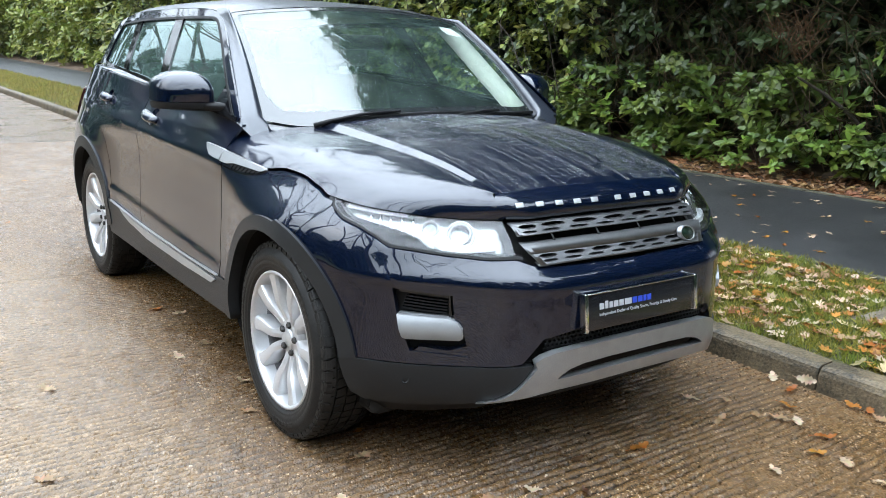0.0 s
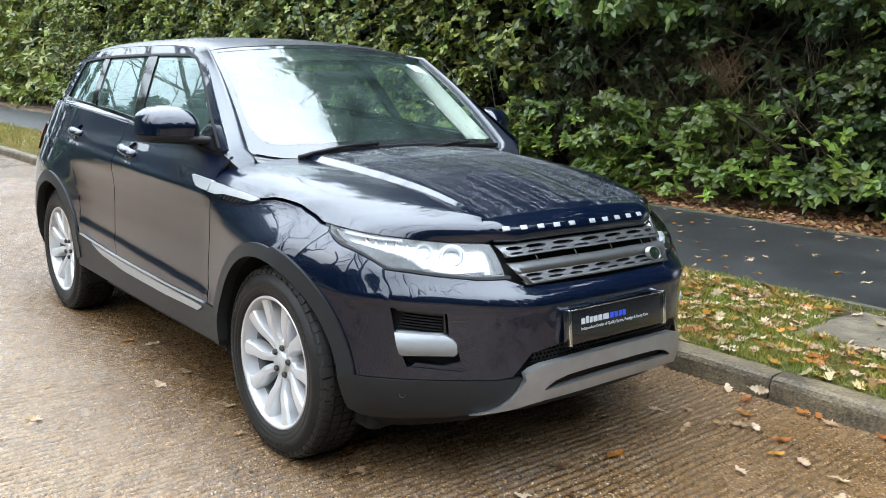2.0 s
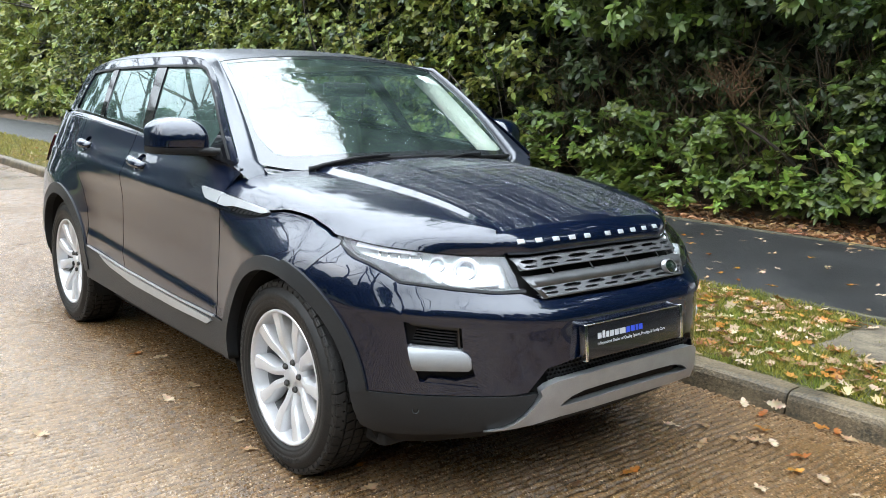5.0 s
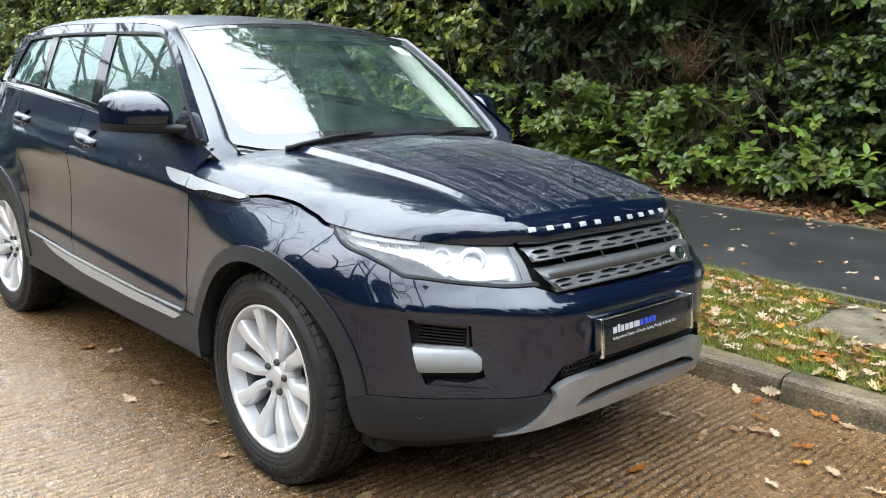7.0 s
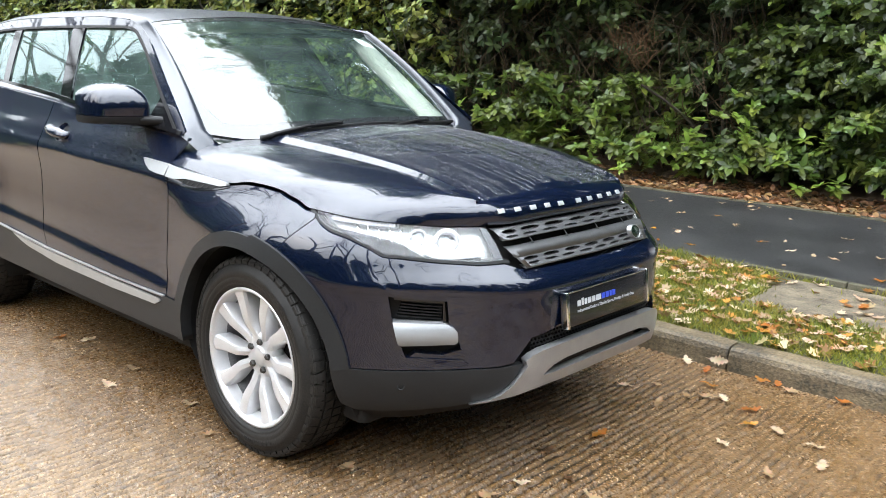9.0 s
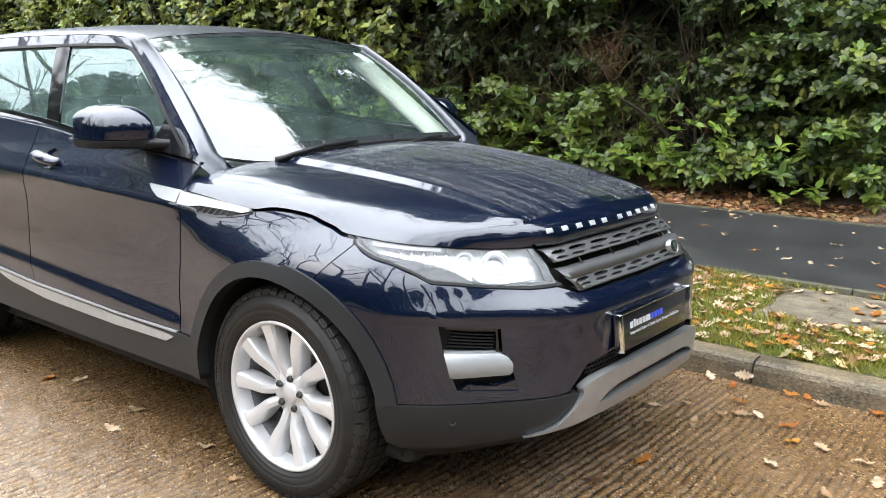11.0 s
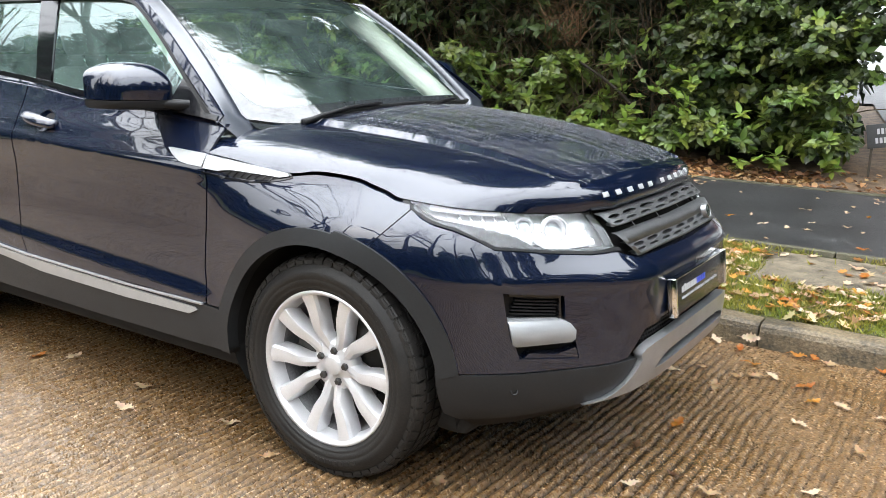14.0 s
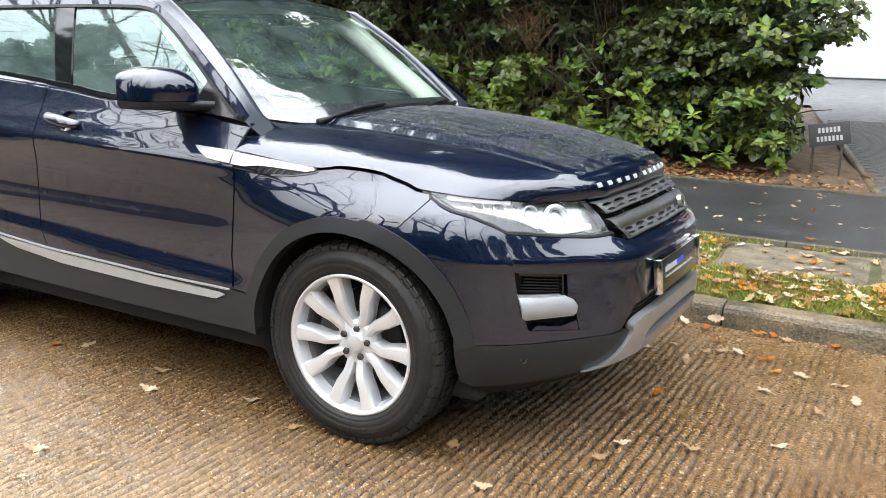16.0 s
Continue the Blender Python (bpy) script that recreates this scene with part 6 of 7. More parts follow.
# ---- plants ----
def leaf_material(name, low, high, rough=0.4, own=False):
    """A waxy leaf whose green varies from leaf to leaf, and lets some light through."""
    m = bpy.data.materials.new(name)
    m.use_nodes = True
    n, k = m.node_tree.nodes, m.node_tree.links
    b = n["Principled BSDF"]
    mix = n.new("ShaderNodeMix")
    mix.data_type = "RGBA"
    mix.inputs["A"].default_value, mix.inputs["B"].default_value = (*low, 1), (*high, 1)
    chance = n.new("ShaderNodeObjectInfo").outputs["Random"] if own else n.new("ShaderNodeNewGeometry").outputs["Random Per Island"]
    k.new(chance, mix.inputs["Factor"])
    spot, mott = n.new("ShaderNodeTexNoise"), n.new("ShaderNodeMix")
    spot.inputs["Scale"].default_value = 3.5
    mott.data_type, mott.blend_type = "RGBA", "MULTIPLY"
    mott.inputs["Factor"].default_value = 0.6
    k.new(n.new("ShaderNodeTexCoord").outputs["Object"], spot.inputs["Vector"])
    k.new(mix.outputs["Result"], mott.inputs["A"])
    k.new(spot.outputs["Color"], mott.inputs["B"])
    k.new(mott.outputs["Result"], b.inputs["Base Color"])
    b.inputs["Roughness"].default_value = rough
    shine, out = n.new("ShaderNodeBsdfTranslucent"), n.new("ShaderNodeMixShader")
    k.new(mix.outputs["Result"], shine.inputs["Color"])
    out.inputs["Fac"].default_value = 0.25
    k.new(b.outputs[0], out.inputs[1])
    k.new(shine.outputs[0], out.inputs[2])
    k.new(out.outputs[0], n["Material Output"].inputs["Surface"])
    return m


def leaf_shape(length, width, fold=0.25, droop=0.2, steps=3):
    """Places and faces of one leaf along +x, folded along its rib and drooping to the tip."""
    v, f = [(0, 0, 0)], []
    for i in range(1, steps + 1):
        t = i / (steps + 1)
        w = width / 2 * math.sin(math.pi * t ** 0.8) ** 0.8
        z = -droop * length * t * t
        v += [(length * t, -w, z + fold * w), (length * t, 0, z), (length * t, w, z + fold * w)]
    v.append((length, 0, -droop * length))
    f += [(0, 1, 2), (0, 2, 3)]
    for i in range(steps - 1):
        a = 1 + 3 * i
        f += [(a, a + 3, a + 4, a + 1), (a + 1, a + 4, a + 5, a + 2)]
    a, e = 1 + 3 * (steps - 1), len(v) - 1
    f += [(a, e, a + 1), (a + 1, e, a + 2)]
    return np.array(v, float), f


def turns(yaw, pitch, roll):
    """Turning matrices for arrays of angles."""
    cy, sy, cp, sp, cr, sr = np.cos(yaw), np.sin(yaw), np.cos(pitch), np.sin(pitch), np.cos(roll), np.sin(roll)
    z, o = np.zeros_like(yaw), np.ones_like(yaw)
    a = np.stack([np.stack([cy, -sy, z], -1), np.stack([sy, cy, z], -1), np.stack([z, z, o], -1)], -2)
    b = np.stack([np.stack([cp, z, -sp], -1), np.stack([z, o, z], -1), np.stack([sp, z, cp], -1)], -2)
    c = np.stack([np.stack([o, z, z], -1), np.stack([z, cr, -sr], -1), np.stack([z, sr, cr], -1)], -2)
    return a @ b @ c


def scatter(name, shape, places, rot, size):
    """One mesh of many copies of a small shape."""
    v, f = shape
    n = len(places)
    allv = (np.einsum("nij,kj->nki", rot, v) * size[:, None, None] + places[:, None]).reshape(-1, 3)
    me = bpy.data.meshes.new(name)
    me.vertices.add(len(allv))
    me.vertices.foreach_set("co", allv.ravel())
    loops = np.concatenate([np.array(q) for q in f])
    lens = np.array([len(q) for q in f])
    idx = (loops[None] + np.arange(n)[:, None] * len(v)).ravel()
    starts = np.concatenate([[0], np.cumsum(np.tile(lens, n))[:-1]])
    me.loops.add(len(idx))
    me.loops.foreach_set("vertex_index", idx)
    me.polygons.add(n * len(f))
    me.polygons.foreach_set("loop_start", starts)
    me.polygons.foreach_set("use_smooth", np.ones(n * len(f), bool))
    me.update(calc_edges=True)
    return me


rng = np.random.default_rng(7)


def whorls(centres, facing, per, length, spread=0.55):
    """Leaves in rosettes round each centre; facing: the way each rosette looks. Gives places, turns and sizes."""
    n = len(centres)
    fx, fy, fz = facing.T
    yaw0 = np.arctan2(fy, fx)
    tilt = np.arccos(np.clip(fz, -1, 1))
    k = np.arange(per)
    around = (2 * np.pi * k / per)[None] + rng.uniform(0, 6.3, (n, 1)) + rng.normal(0, 0.2, (n, per))
    rise = rng.normal(spread * 0.5, 0.28, (n, per))
    local = turns(around.ravel(), rise.ravel(), rng.normal(0, 0.35, n * per))
    # tip the rosette's axis from up to its facing
    ca, sa = np.cos(yaw0), np.sin(yaw0)
    ct, st = np.cos(tilt), np.sin(tilt)
    z, o = np.zeros(n), np.ones(n)
    rz = np.stack([np.stack([ca, -sa, z], -1), np.stack([sa, ca, z], -1), np.stack([z, z, o], -1)], -2)
    ry = np.stack([np.stack([ct, z, st], -1), np.stack([z, o, z], -1), np.stack([-st, z, ct], -1)], -2)
    base = np.repeat(rz @ ry, per, axis=0)
    return np.repeat(centres, per, axis=0) + rng.normal(0, 0.006, (n * per, 3)), base @ local, length * rng.uniform(0.65, 1.2, n * per)


def clumps(n, lo, hi, keep=None):
    """Random clump centres in a box, kept where keep(x, y, z) says so."""
    p = rng.uniform(lo, hi, (n, 3))
    return p[keep(*p.T)] if keep else p


def shell(centres, radius, per, front=(0, -1, 0.45), flat=0.8):
    """Rosette places on the outer side of each clump, and the ways they look."""
    n = len(centres) * per
    d = rng.normal(0, 1, (n, 3)) + np.array(front) * 1.1
    d /= np.linalg.norm(d, axis=1)[:, None]
    r = np.repeat(radius if np.ndim(radius) else np.full(len(centres), radius), per) * rng.uniform(0.55, 1.05, n)
    p = np.repeat(centres, per, axis=0) + d * r[:, None] * np.array([1.1, 0.9, flat])
    d = d + np.array([0, 0, 0.7])
    return p, d / np.linalg.norm(d, axis=1)[:, None]


RHODO = leaf_shape(1.0, 0.43, 0.22, 0.16)
LAUREL = leaf_shape(1.0, 0.60, 0.24, 0.10, 2)
# a bare folded lozenge for leaves in the shade or far off
PLAIN_LEAF = (np.array([(0, 0, 0), (0.5, -0.24, 0.06), (1.0, 0, -0.10), (0.5, 0.24, 0.06)]), [(0, 1, 2), (0, 2, 3)])
G_BRIGHT = leaf_material("leaf_bright", (0.052, 0.082, 0.014), (0.215, 0.295, 0.054), 0.42)
G_MID = leaf_material("leaf_mid", (0.030, 0.054, 0.015), (0.10, 0.145, 0.037), 0.38)
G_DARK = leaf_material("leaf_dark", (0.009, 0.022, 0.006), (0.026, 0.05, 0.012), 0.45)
G_YELLOW = leaf_material("leaf_yellowish", (0.105, 0.150, 0.018), (0.38, 0.41, 0.085), 0.42)
G_BLUISH = leaf_material("leaf_bluish", (0.040, 0.095, 0.058), (0.11, 0.20, 0.125), 0.42)
G_CANOPY = leaf_material("leaf_canopy", (0.060, 0.125, 0.018), (0.21, 0.34, 0.060), 0.5)
G_OWN = leaf_material("leaf_sprig", (0.075, 0.115, 0.018), (0.270, 0.360, 0.062), 0.40, own=True)
BARK = material("bark", (0.045, 0.035, 0.025), 0.85, vary=0.45, scale=12, bump=0.9, bump_scale=60, second=(0.085, 0.07, 0.052))
TWIG = material("twig", (0.045, 0.030, 0.014), 0.85, vary=0.4, scale=8, second=(0.13, 0.088, 0.042))


def foliage(name, owner, shape, mat, p, d, per, length, label=""):
    places, rot, size = whorls(p, d, per, length)
    ob = new(name, scatter(name, shape, places, rot, size))
    ob.data.materials.append(mat)
    ob.parent = owner
    return tagged(ob, label, kind="stuff")


def stems(n, lo, hi, length, lean, radius=0.008):
    """Crooked bare stems that rise from a box of places."""
    bm = bmesh.new()
    for _ in range(n):
        p = Vector(rng.uniform(lo, hi))
        d = Vector((rng.normal(0, lean), rng.normal(-0.15, lean), 1)).normalized()
        ln = length * rng.uniform(0.5, 1.2)
        pts, steps = [tuple(p)], 5
        for _ in range(steps):
            d = (d + Vector(rng.normal(0, 0.22, 3))).normalized()
            p = p + d * ln / steps
            pts.append(tuple(p))
        r = radius * rng.uniform(0.5, 1.6)
        tube(pts, [r * (1 - 0.13 * i) for i in range(steps + 1)], 4, bm, False)
    return bm


# shrubs between the footpath and the drive: low bright ones in front, taller ones behind, their shade put into darker
# greens
shrub = thing("shrubbery", "dense evergreen rhododendron and laurel shrubs over leaf litter", "shrub")


def low_keep(x, y, z):
    top = 0.85 + 0.40 * np.sin(x * 1.7 + 0.6) + 0.22 * np.sin(x * 4.3)
    gap = np.sin(x * 2.9 + 0.4) + 0.6 * np.sin(x * 6.7 + 1.0)
    return (z < top + 0.15 * gap) & (rng.uniform(0, 1, len(x)) < 0.80 + 0.1 * gap) & ((z > 0.55) | (gap > -0.55))


c = clumps(300, (-6.2, 5.58, 0.35), (0.28, 6.6, 1.5), low_keep)
p, d = shell(c, 0.24, 11, (0, -1, 0.6), 0.42)
foliage("leaves", shrub, RHODO, G_BRIGHT, p, d, 7, 0.120, "bright evergreen leaves")
c = clumps(420, (-1.45, 5.70, 0.4), (0.75, 7.0, 2.35), lambda x, y, z: (rng.uniform(0, 1, len(x)) < 1.25 - 0.45 * z) & (x < 0.33 + 0.37 * np.clip((z - 0.9) / 0.6, 0, 1) - 0.12 * (y - 5.7) + 0.12 * np.sin(z * 5)) & (y > 5.65 + 0.25 * np.sin(z * 2.6 + x) + 0.12 * (z - 1)))
p, d = shell(c, 0.30, 15, (0, -1, 0.6), 0.42)
pick = rng.uniform(0, 1, len(p)) < 0.35
foliage("leaves", shrub, LAUREL, G_BRIGHT, p[pick], d[pick], 6, 0.088, "bright green laurel leaves")
foliage("leaves", shrub, LAUREL, G_MID, p[~pick], d[~pick], 6, 0.088, "deep green laurel leaves")
c = clumps(300, (-5.6, 5.9, 1.0), (-1.2, 7.4, 3.4), lambda x, y, z: rng.uniform(0, 1, len(x)) < 0.36 + 0.5 * (z > 2.4) + 0.35 * (y > 6.9) + 0.35 * (x < -4.4))
p, d = shell(c, 0.28, 10)
foliage("leaves", shrub, RHODO, G_MID, p, d, 6, 0.12, "mid green leaves")
# branches that hang over the footpath
c = clumps(120, (-5.2, 4.9, 2.25), (-0.6, 6.6, 3.3), lambda x, y, z: z > 2.15 + 0.25 * np.sin(x * 2.1) + 0.25 * (6.3 - y))
p, d = shell(c, 0.26, 10, (0, -0.8, -0.2))
foliage("leaves", shrub, RHODO, G_BRIGHT, p, d, 7, 0.135, "leaves of overhanging branches")
# the gloom behind the shrubs is put into the dark green of these leaves
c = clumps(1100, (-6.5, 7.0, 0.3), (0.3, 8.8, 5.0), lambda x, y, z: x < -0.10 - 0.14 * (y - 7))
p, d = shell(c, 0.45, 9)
foliage("leaves", shrub, PLAIN_LEAF, G_DARK, p, d, 6, 0.22, "leaves behind, their shade put into a darker green")
tagged(part("stem_tangle", stems(280, (-5.8, 6.25, 0.2), (-0.05, 7.3, 1.5), 1.2, 0.55), TWIG, shrub, "brown bare stems and twigs"), kind="stuff")
tagged(part("stem_tangle", stems(520, (-5.4, 5.85, 0.25), (-0.9, 6.7, 1.9), 0.9, 0.75, 0.0045), TWIG, shrub, "fine brown dead twigs"), kind="stuff")
tagged(part("stem_tangle", stems(18, (-5.8, 6.5, 0.15), (-0.4, 7.2, 0.4), 2.8, 0.25, 0.020), BARK, shrub, "thick crooked stems"), kind="stuff")
part("dead_foliage", stems(90, (-2.75, 5.75, 1.35), (-2.35, 6.0, 1.75), 0.34, 0.8, 0.006), material("dead_leaf", (0.095, 0.050, 0.018), 0.8, vary=0.4, scale=20), shrub, "brown dead foliage")

# sprigs nearest to the path, one by one
sprig_meshes = []
for i in range(6):
    pl, ro, si = whorls(np.zeros((1, 3)), np.array([[0, -0.45, 0.9]]), 8, 0.125 if i < 3 else 0.105)
    me = scatter("sprig", RHODO if i < 3 else LAUREL, pl, ro, si)
    me.materials.append(G_OWN)
    sprig_meshes.append(me)
for i in range(280):
    x = rng.uniform(-5.6, 0.36)
    z = 0.30 + 0.95 * rng.uniform() ** 1.3 if x < -1.3 else 0.30 + 1.9 * rng.uniform() ** 1.2
    y = 5.50 + 0.14 * z + 0.14 * math.sin(x * 3.1 + z * 2) + rng.uniform(-0.06, 0.12)
    ob = new("leaf_sprig", sprig_meshes[i % 6])
    ob.parent = shrub
    ob.matrix_local = pose(x, y, z, rng.uniform(-25, 25), rng.uniform(-25, 25), rng.uniform(-70, 70))

# the long hedge beside the footpath, farther along
hedge = thing("hedge", "tall yellowish green laurel hedge along the footpath", "hedge")
c = clumps(2100, (-26, 5.55, 0.35), (-5.4, 6.5, 4.6), lambda x, y, z: y > 5.5 + 0.22 * np.sin(x * 1.1 + z * 1.7) + 0.2 * np.sin(z * 2.3 + x * 0.5) * 0.7)
p, d = shell(c, 0.30, 8)
pick = rng.uniform(0, 1, len(p)) < 0.75
foliage("leaves", hedge, LAUREL, G_YELLOW, p[pick], d[pick], 5, 0.108, "yellowish green leaves")
foliage("leaves", hedge, LAUREL, G_MID, p[~pick], d[~pick], 5, 0.108, "green leaves")
c = clumps(900, (-60, 5.6, 0.4), (-26, 7.0, 5.0))
p, d = shell(c, 0.5, 6)
foliage("leaves", hedge, PLAIN_LEAF, G_YELLOW, p, d, 4, 0.30, "far leaves")
# inner layer in a darker green that carries the shade within the hedge
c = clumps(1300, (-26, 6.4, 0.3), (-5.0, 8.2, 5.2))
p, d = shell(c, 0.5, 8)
foliage("leaves", hedge, PLAIN_LEAF, G_DARK, p, d, 5, 0.30, "leaves inside the hedge, their shade put into a darker green")
c = clumps(1100, (-62, 6.6, 0.2), (-22, 9.0, 5.6))
p, d = shell(c, 0.7, 7)
foliage("leaves", hedge, PLAIN_LEAF, G_MID, p, d, 5, 0.42, "leaves inside the far hedge")
tagged(part("stem_tangle", stems(200, (-26, 5.7, 0.2), (-5.4, 6.6, 1.0), 2.2, 0.3, 0.014), BARK, hedge, "brown hedge stems"), kind="stuff")


# ---- trees ----
def limb(bm, p, d, length, radius, depth, tips, spread=0.55, lift=0.10):
    """A limb that bends and forks; its tips are kept."""
    pts, steps, q = [tuple(p)], 5 if depth > 1 else 3, Vector(p)
    for _ in range(steps):
        d = (d + Vector(rng.normal(0, 0.13, 3)) + Vector((0, 0, lift * 0.3))).normalized()
        q = q + d * length / steps
        pts.append(tuple(q))
    end = radius * 0.62
    tube(pts, [radius + (end - radius) * i / steps for i in range(steps + 1)], 7 if radius > 0.05 else (4 if depth > 1 else 3), bm, False)
    if depth == 0:
        tips.append((q, d))
        return
    for _ in range(3 if depth > 1 else 4):
        k = int(rng.integers(2, steps + 1))
        side = Vector(rng.normal(0, 1, 3)).cross(d).normalized()
        limb(bm, Vector(pts[k]), (d + side * rng.uniform(0.5, 1.1) * spread * 1.6).normalized(), length * rng.uniform(0.55, 0.8), end * (0.45 + 0.2 * k / 5), depth - 1, tips, spread, lift)


def bare_tree(x, y, height, girth):
    t = thing("tree", "tall bare broadleaved tree with fine spreading branches", "tree", "bare trees across the road")
    bm, tips = bmesh.new(), []
    limb(bm, Vector((x, y, -0.1)), Vector((rng.normal(0, 0.06), rng.normal(0, 0.06), 1)), height * 0.45, girth, 5, tips, 0.6)
    part("trunk", bm, BARK, t, "grey brown trunk and branches")
    return t


for x, y, h, g in ((-13.0, -9.0, 13, 0.34), (-8.6, -9.6, 12, 0.30), (-5.2, -8.8, 13, 0.32), (-1.4, -9.8, 12, 0.28), (2.4, -9.0, 13, 0.30), (6.5, -9.6, 12, 0.28), (-18.3, -6.9, 13, 0.3), (-22, -6.9, 13, 0.3), (-26, -6.9, 14, 0.32), (-34, -7.0, 15, 0.34), (-30, 8.5, 14, 0.3), (-21, 9, 13, 0.3), (-14.5, 8.8, 14, 0.26), (-9.5, 9.0, 14, 0.26), (-5.6, 8.6, 14, 0.24), (-2.4, 8.8, 13, 0.22), (-0.8, 8.0, 12, 0.2), (10.5, -8, 12, 0.3)):
    bare_tree(x, y, h, g)


def evergreen(x, y, height, width, base=0.6, n=260, size=0.24, label="dark evergreen tree with a dense uneven crown", leaf=None):
    t = thing("tree", label, "tree", "evergreen trees")
    bm, tips = bmesh.new(), []
    tube([(x, y, -0.1), (x + 0.1, y, height * 0.4), (x - 0.05, y + 0.1, height * 0.9)], [0.16, 0.11, 0.03], 8, bm)
    part("trunk", bm, BARK, t, "brown trunk")
    n, size = int(n * 0.6), size * 1.25
    u = rng.uniform(0, 1, n)
    z = base + (height - base) * u
    r = width * (1 - u) ** 0.55 * (0.6 + 0.4 * rng.uniform(0, 1, n))
    a = rng.uniform(0, 6.3, n)
    c = np.stack([x + r * np.cos(a), y + r * np.sin(a), z], -1)
    p, d = shell(c, 0.5, 9, (0, 0, 0.2))
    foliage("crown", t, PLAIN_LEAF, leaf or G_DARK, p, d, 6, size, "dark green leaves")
    return t


# tall evergreens behind the shrubs and past the drive, and a belt of evergreens across the road
for x, y, h, w, b in ((-7.6, 8.0, 11.0, 3.0, 3.6), (-3.9, 7.8, 11.5, 3.1, 3.8), (-1.4, 8.4, 11.0, 2.2, 3.8)):
    evergreen(x, y, h, w, b, 420, 0.26, "tall dark evergreen tree leaning over the footpath")
for x, y, h, w in ((-9.5, 9.6, 12.0, 2.6), (-17, 10, 13, 2.8), (-20.5, 10, 13, 2.8), (-24, 10, 13, 2.8), (-6.0, 9.3, 9.0, 2.2), (-2.6, 9.6, 9.0, 2.3), (-13.5, 10, 13, 2.8), (6.2, 8.6, 8.5, 2.2), (9.6, 7.6, 9, 2.4), (13.5, 6.4, 9, 2.6)):
    evergreen(x, y, h, w)
for x, y, h, w in ((1.2, 11.5, 13.0, 3.2), (4.4, 11.0, 12.0, 3.0), (-1.6, 11.5, 13.0, 3.0)):
    evergreen(x, y, h, w, 3.9, 420, 0.30, "tall evergreen tree beside the drive")
for x, y, h, w in ((-37, -8.2, 8.5, 2.8), (-29, -7.8, 9.0, 2.3), (-25.5, -7.8, 7.6, 1.8), (-20.5, -7.7, 10.5, 2.3), (-17.2, -7.7, 11.5, 2.4), (-14.4, -7.9, 9.0, 1.8), (-11.9, -8.0, 7.2, 1.6), (-4.4, -11.4, 4.4, 2.0), (-1.2, -10.9, 4.2, 2.0), (2.0, -11.0, 5.0, 2.2), (5.0, -10.4, 5.2, 2.2), (8.0, -9.6, 5.4, 2.4), (11.0, -9.0, 5.8, 2.4)):
    evergreen(x, y, h, w, 0.3, 260 if h > 7 else 170, 0.30, "dark evergreen tree across the road", G_BLUISH)
# woods that close the far end of the road
for x, y, h, w in ((-52, -9, 12, 3.6), (-50, -4.5, 13, 3.6), (-55, 1.0, 14, 4.0), (-50, 6.5, 13, 3.6), (-44, 9.5, 11, 3.2), (-36, 10, 10, 3.0), (-27, 10, 9, 2.6), (-20, 10, 9, 2.4), (-40, -12, 10, 3.2), (-33, -12.5, 8, 2.8), (34, -6, 11, 3.4), (36, 1, 12, 3.6), (33, 8, 11, 3.4), (24, 8, 10, 3.0), (17, 7.6, 9, 2.6), (17, -11.5, 7, 2.6), (25, -11, 9, 3)):
    evergreen(x, y, h, w, 0.5, 110, 0.55, "tall dark evergreen tree at the end of the road")

# hedges out of the camera's sight: across the road, and one added past the drive to darken the car's nose
for label, lo, hi, count in (("dense dark hedge across the road", (-36, -9.3, 0.2), (-9, -8.4, 2.6), 800), ("clipped dark hedge along the mown grass across the road", (-9.5, -7.0, 0.2), (9, -6.3, 1.9), 640), ("dense dark hedge added unseen past the drive", (4.3, 5.6, 0.2), (24, 6.6, 2.9), 700)):
    other = thing("hedge", label, "hedge")
    c = clumps(count, lo, hi)
    p, d = shell(c, 0.42, 6, (0, 0, 0.4))
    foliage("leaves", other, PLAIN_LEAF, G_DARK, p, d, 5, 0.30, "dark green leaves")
# unseen woods added where the road goes on behind the camera, to darken low sky
for x, y, h, w in ((13.5, -9.5, 10, 2.6), (15.5, -6.5, 11, 2.6), (14.5, -3.0, 12, 2.8), (16.0, 0.5, 12, 2.8), (14.0, 3.6, 12, 2.8), (12.0, 7.5, 11, 2.6), (9.0, 9.0, 11, 2.6), (6.0, 10.5, 10, 2.4)):
    evergreen(x, y, h, w, 0.3, 230, 0.36, "tall dark evergreen tree added unseen behind the camera")


def tall_crown(x, y, z, r, count):
    """A tall tree behind the shrubs with a broad leafy crown that leans out over the footpath."""
    t = thing("tree", "tall leafy tree whose crown overhangs the footpath", "tree", "overhanging trees")
    bm, tips = bmesh.new(), []
    foot = x if x < -1.0 else (-1.2 if x < 1.5 else 4.6)
    tube([(foot, 8.9, -0.1), (foot + 0.1, 8.7, z * 0.5), (x, y + 1.0, z * 0.85), (x, y + 0.4, z + 1.2)], [0.26, 0.21, 0.15, 0.05], 8, bm)
    for k in range(14):
        q = Vector((x, y, z)) + Vector(rng.normal(0, 1.0, 3))
        limb(bm, Vector((x, y + 0.9, z * 0.86)), (q - Vector((x, y + 0.9, z * 0.86))).normalized(), 2.8, 0.05, 3, tips, 0.6)
    part("trunk", bm, BARK, t, "brown trunk and boughs")
    d = rng.normal(0, 1, (count, 3))
    d = d / np.linalg.norm(d, axis=1)[:, None] * r * rng.uniform(0.2, 1.0, (count, 1)) ** 0.5
    c = np.array([x, y, z]) + d * np.array([1.1, 0.9, 0.95]) + rng.normal(0, 0.3, (count, 3))
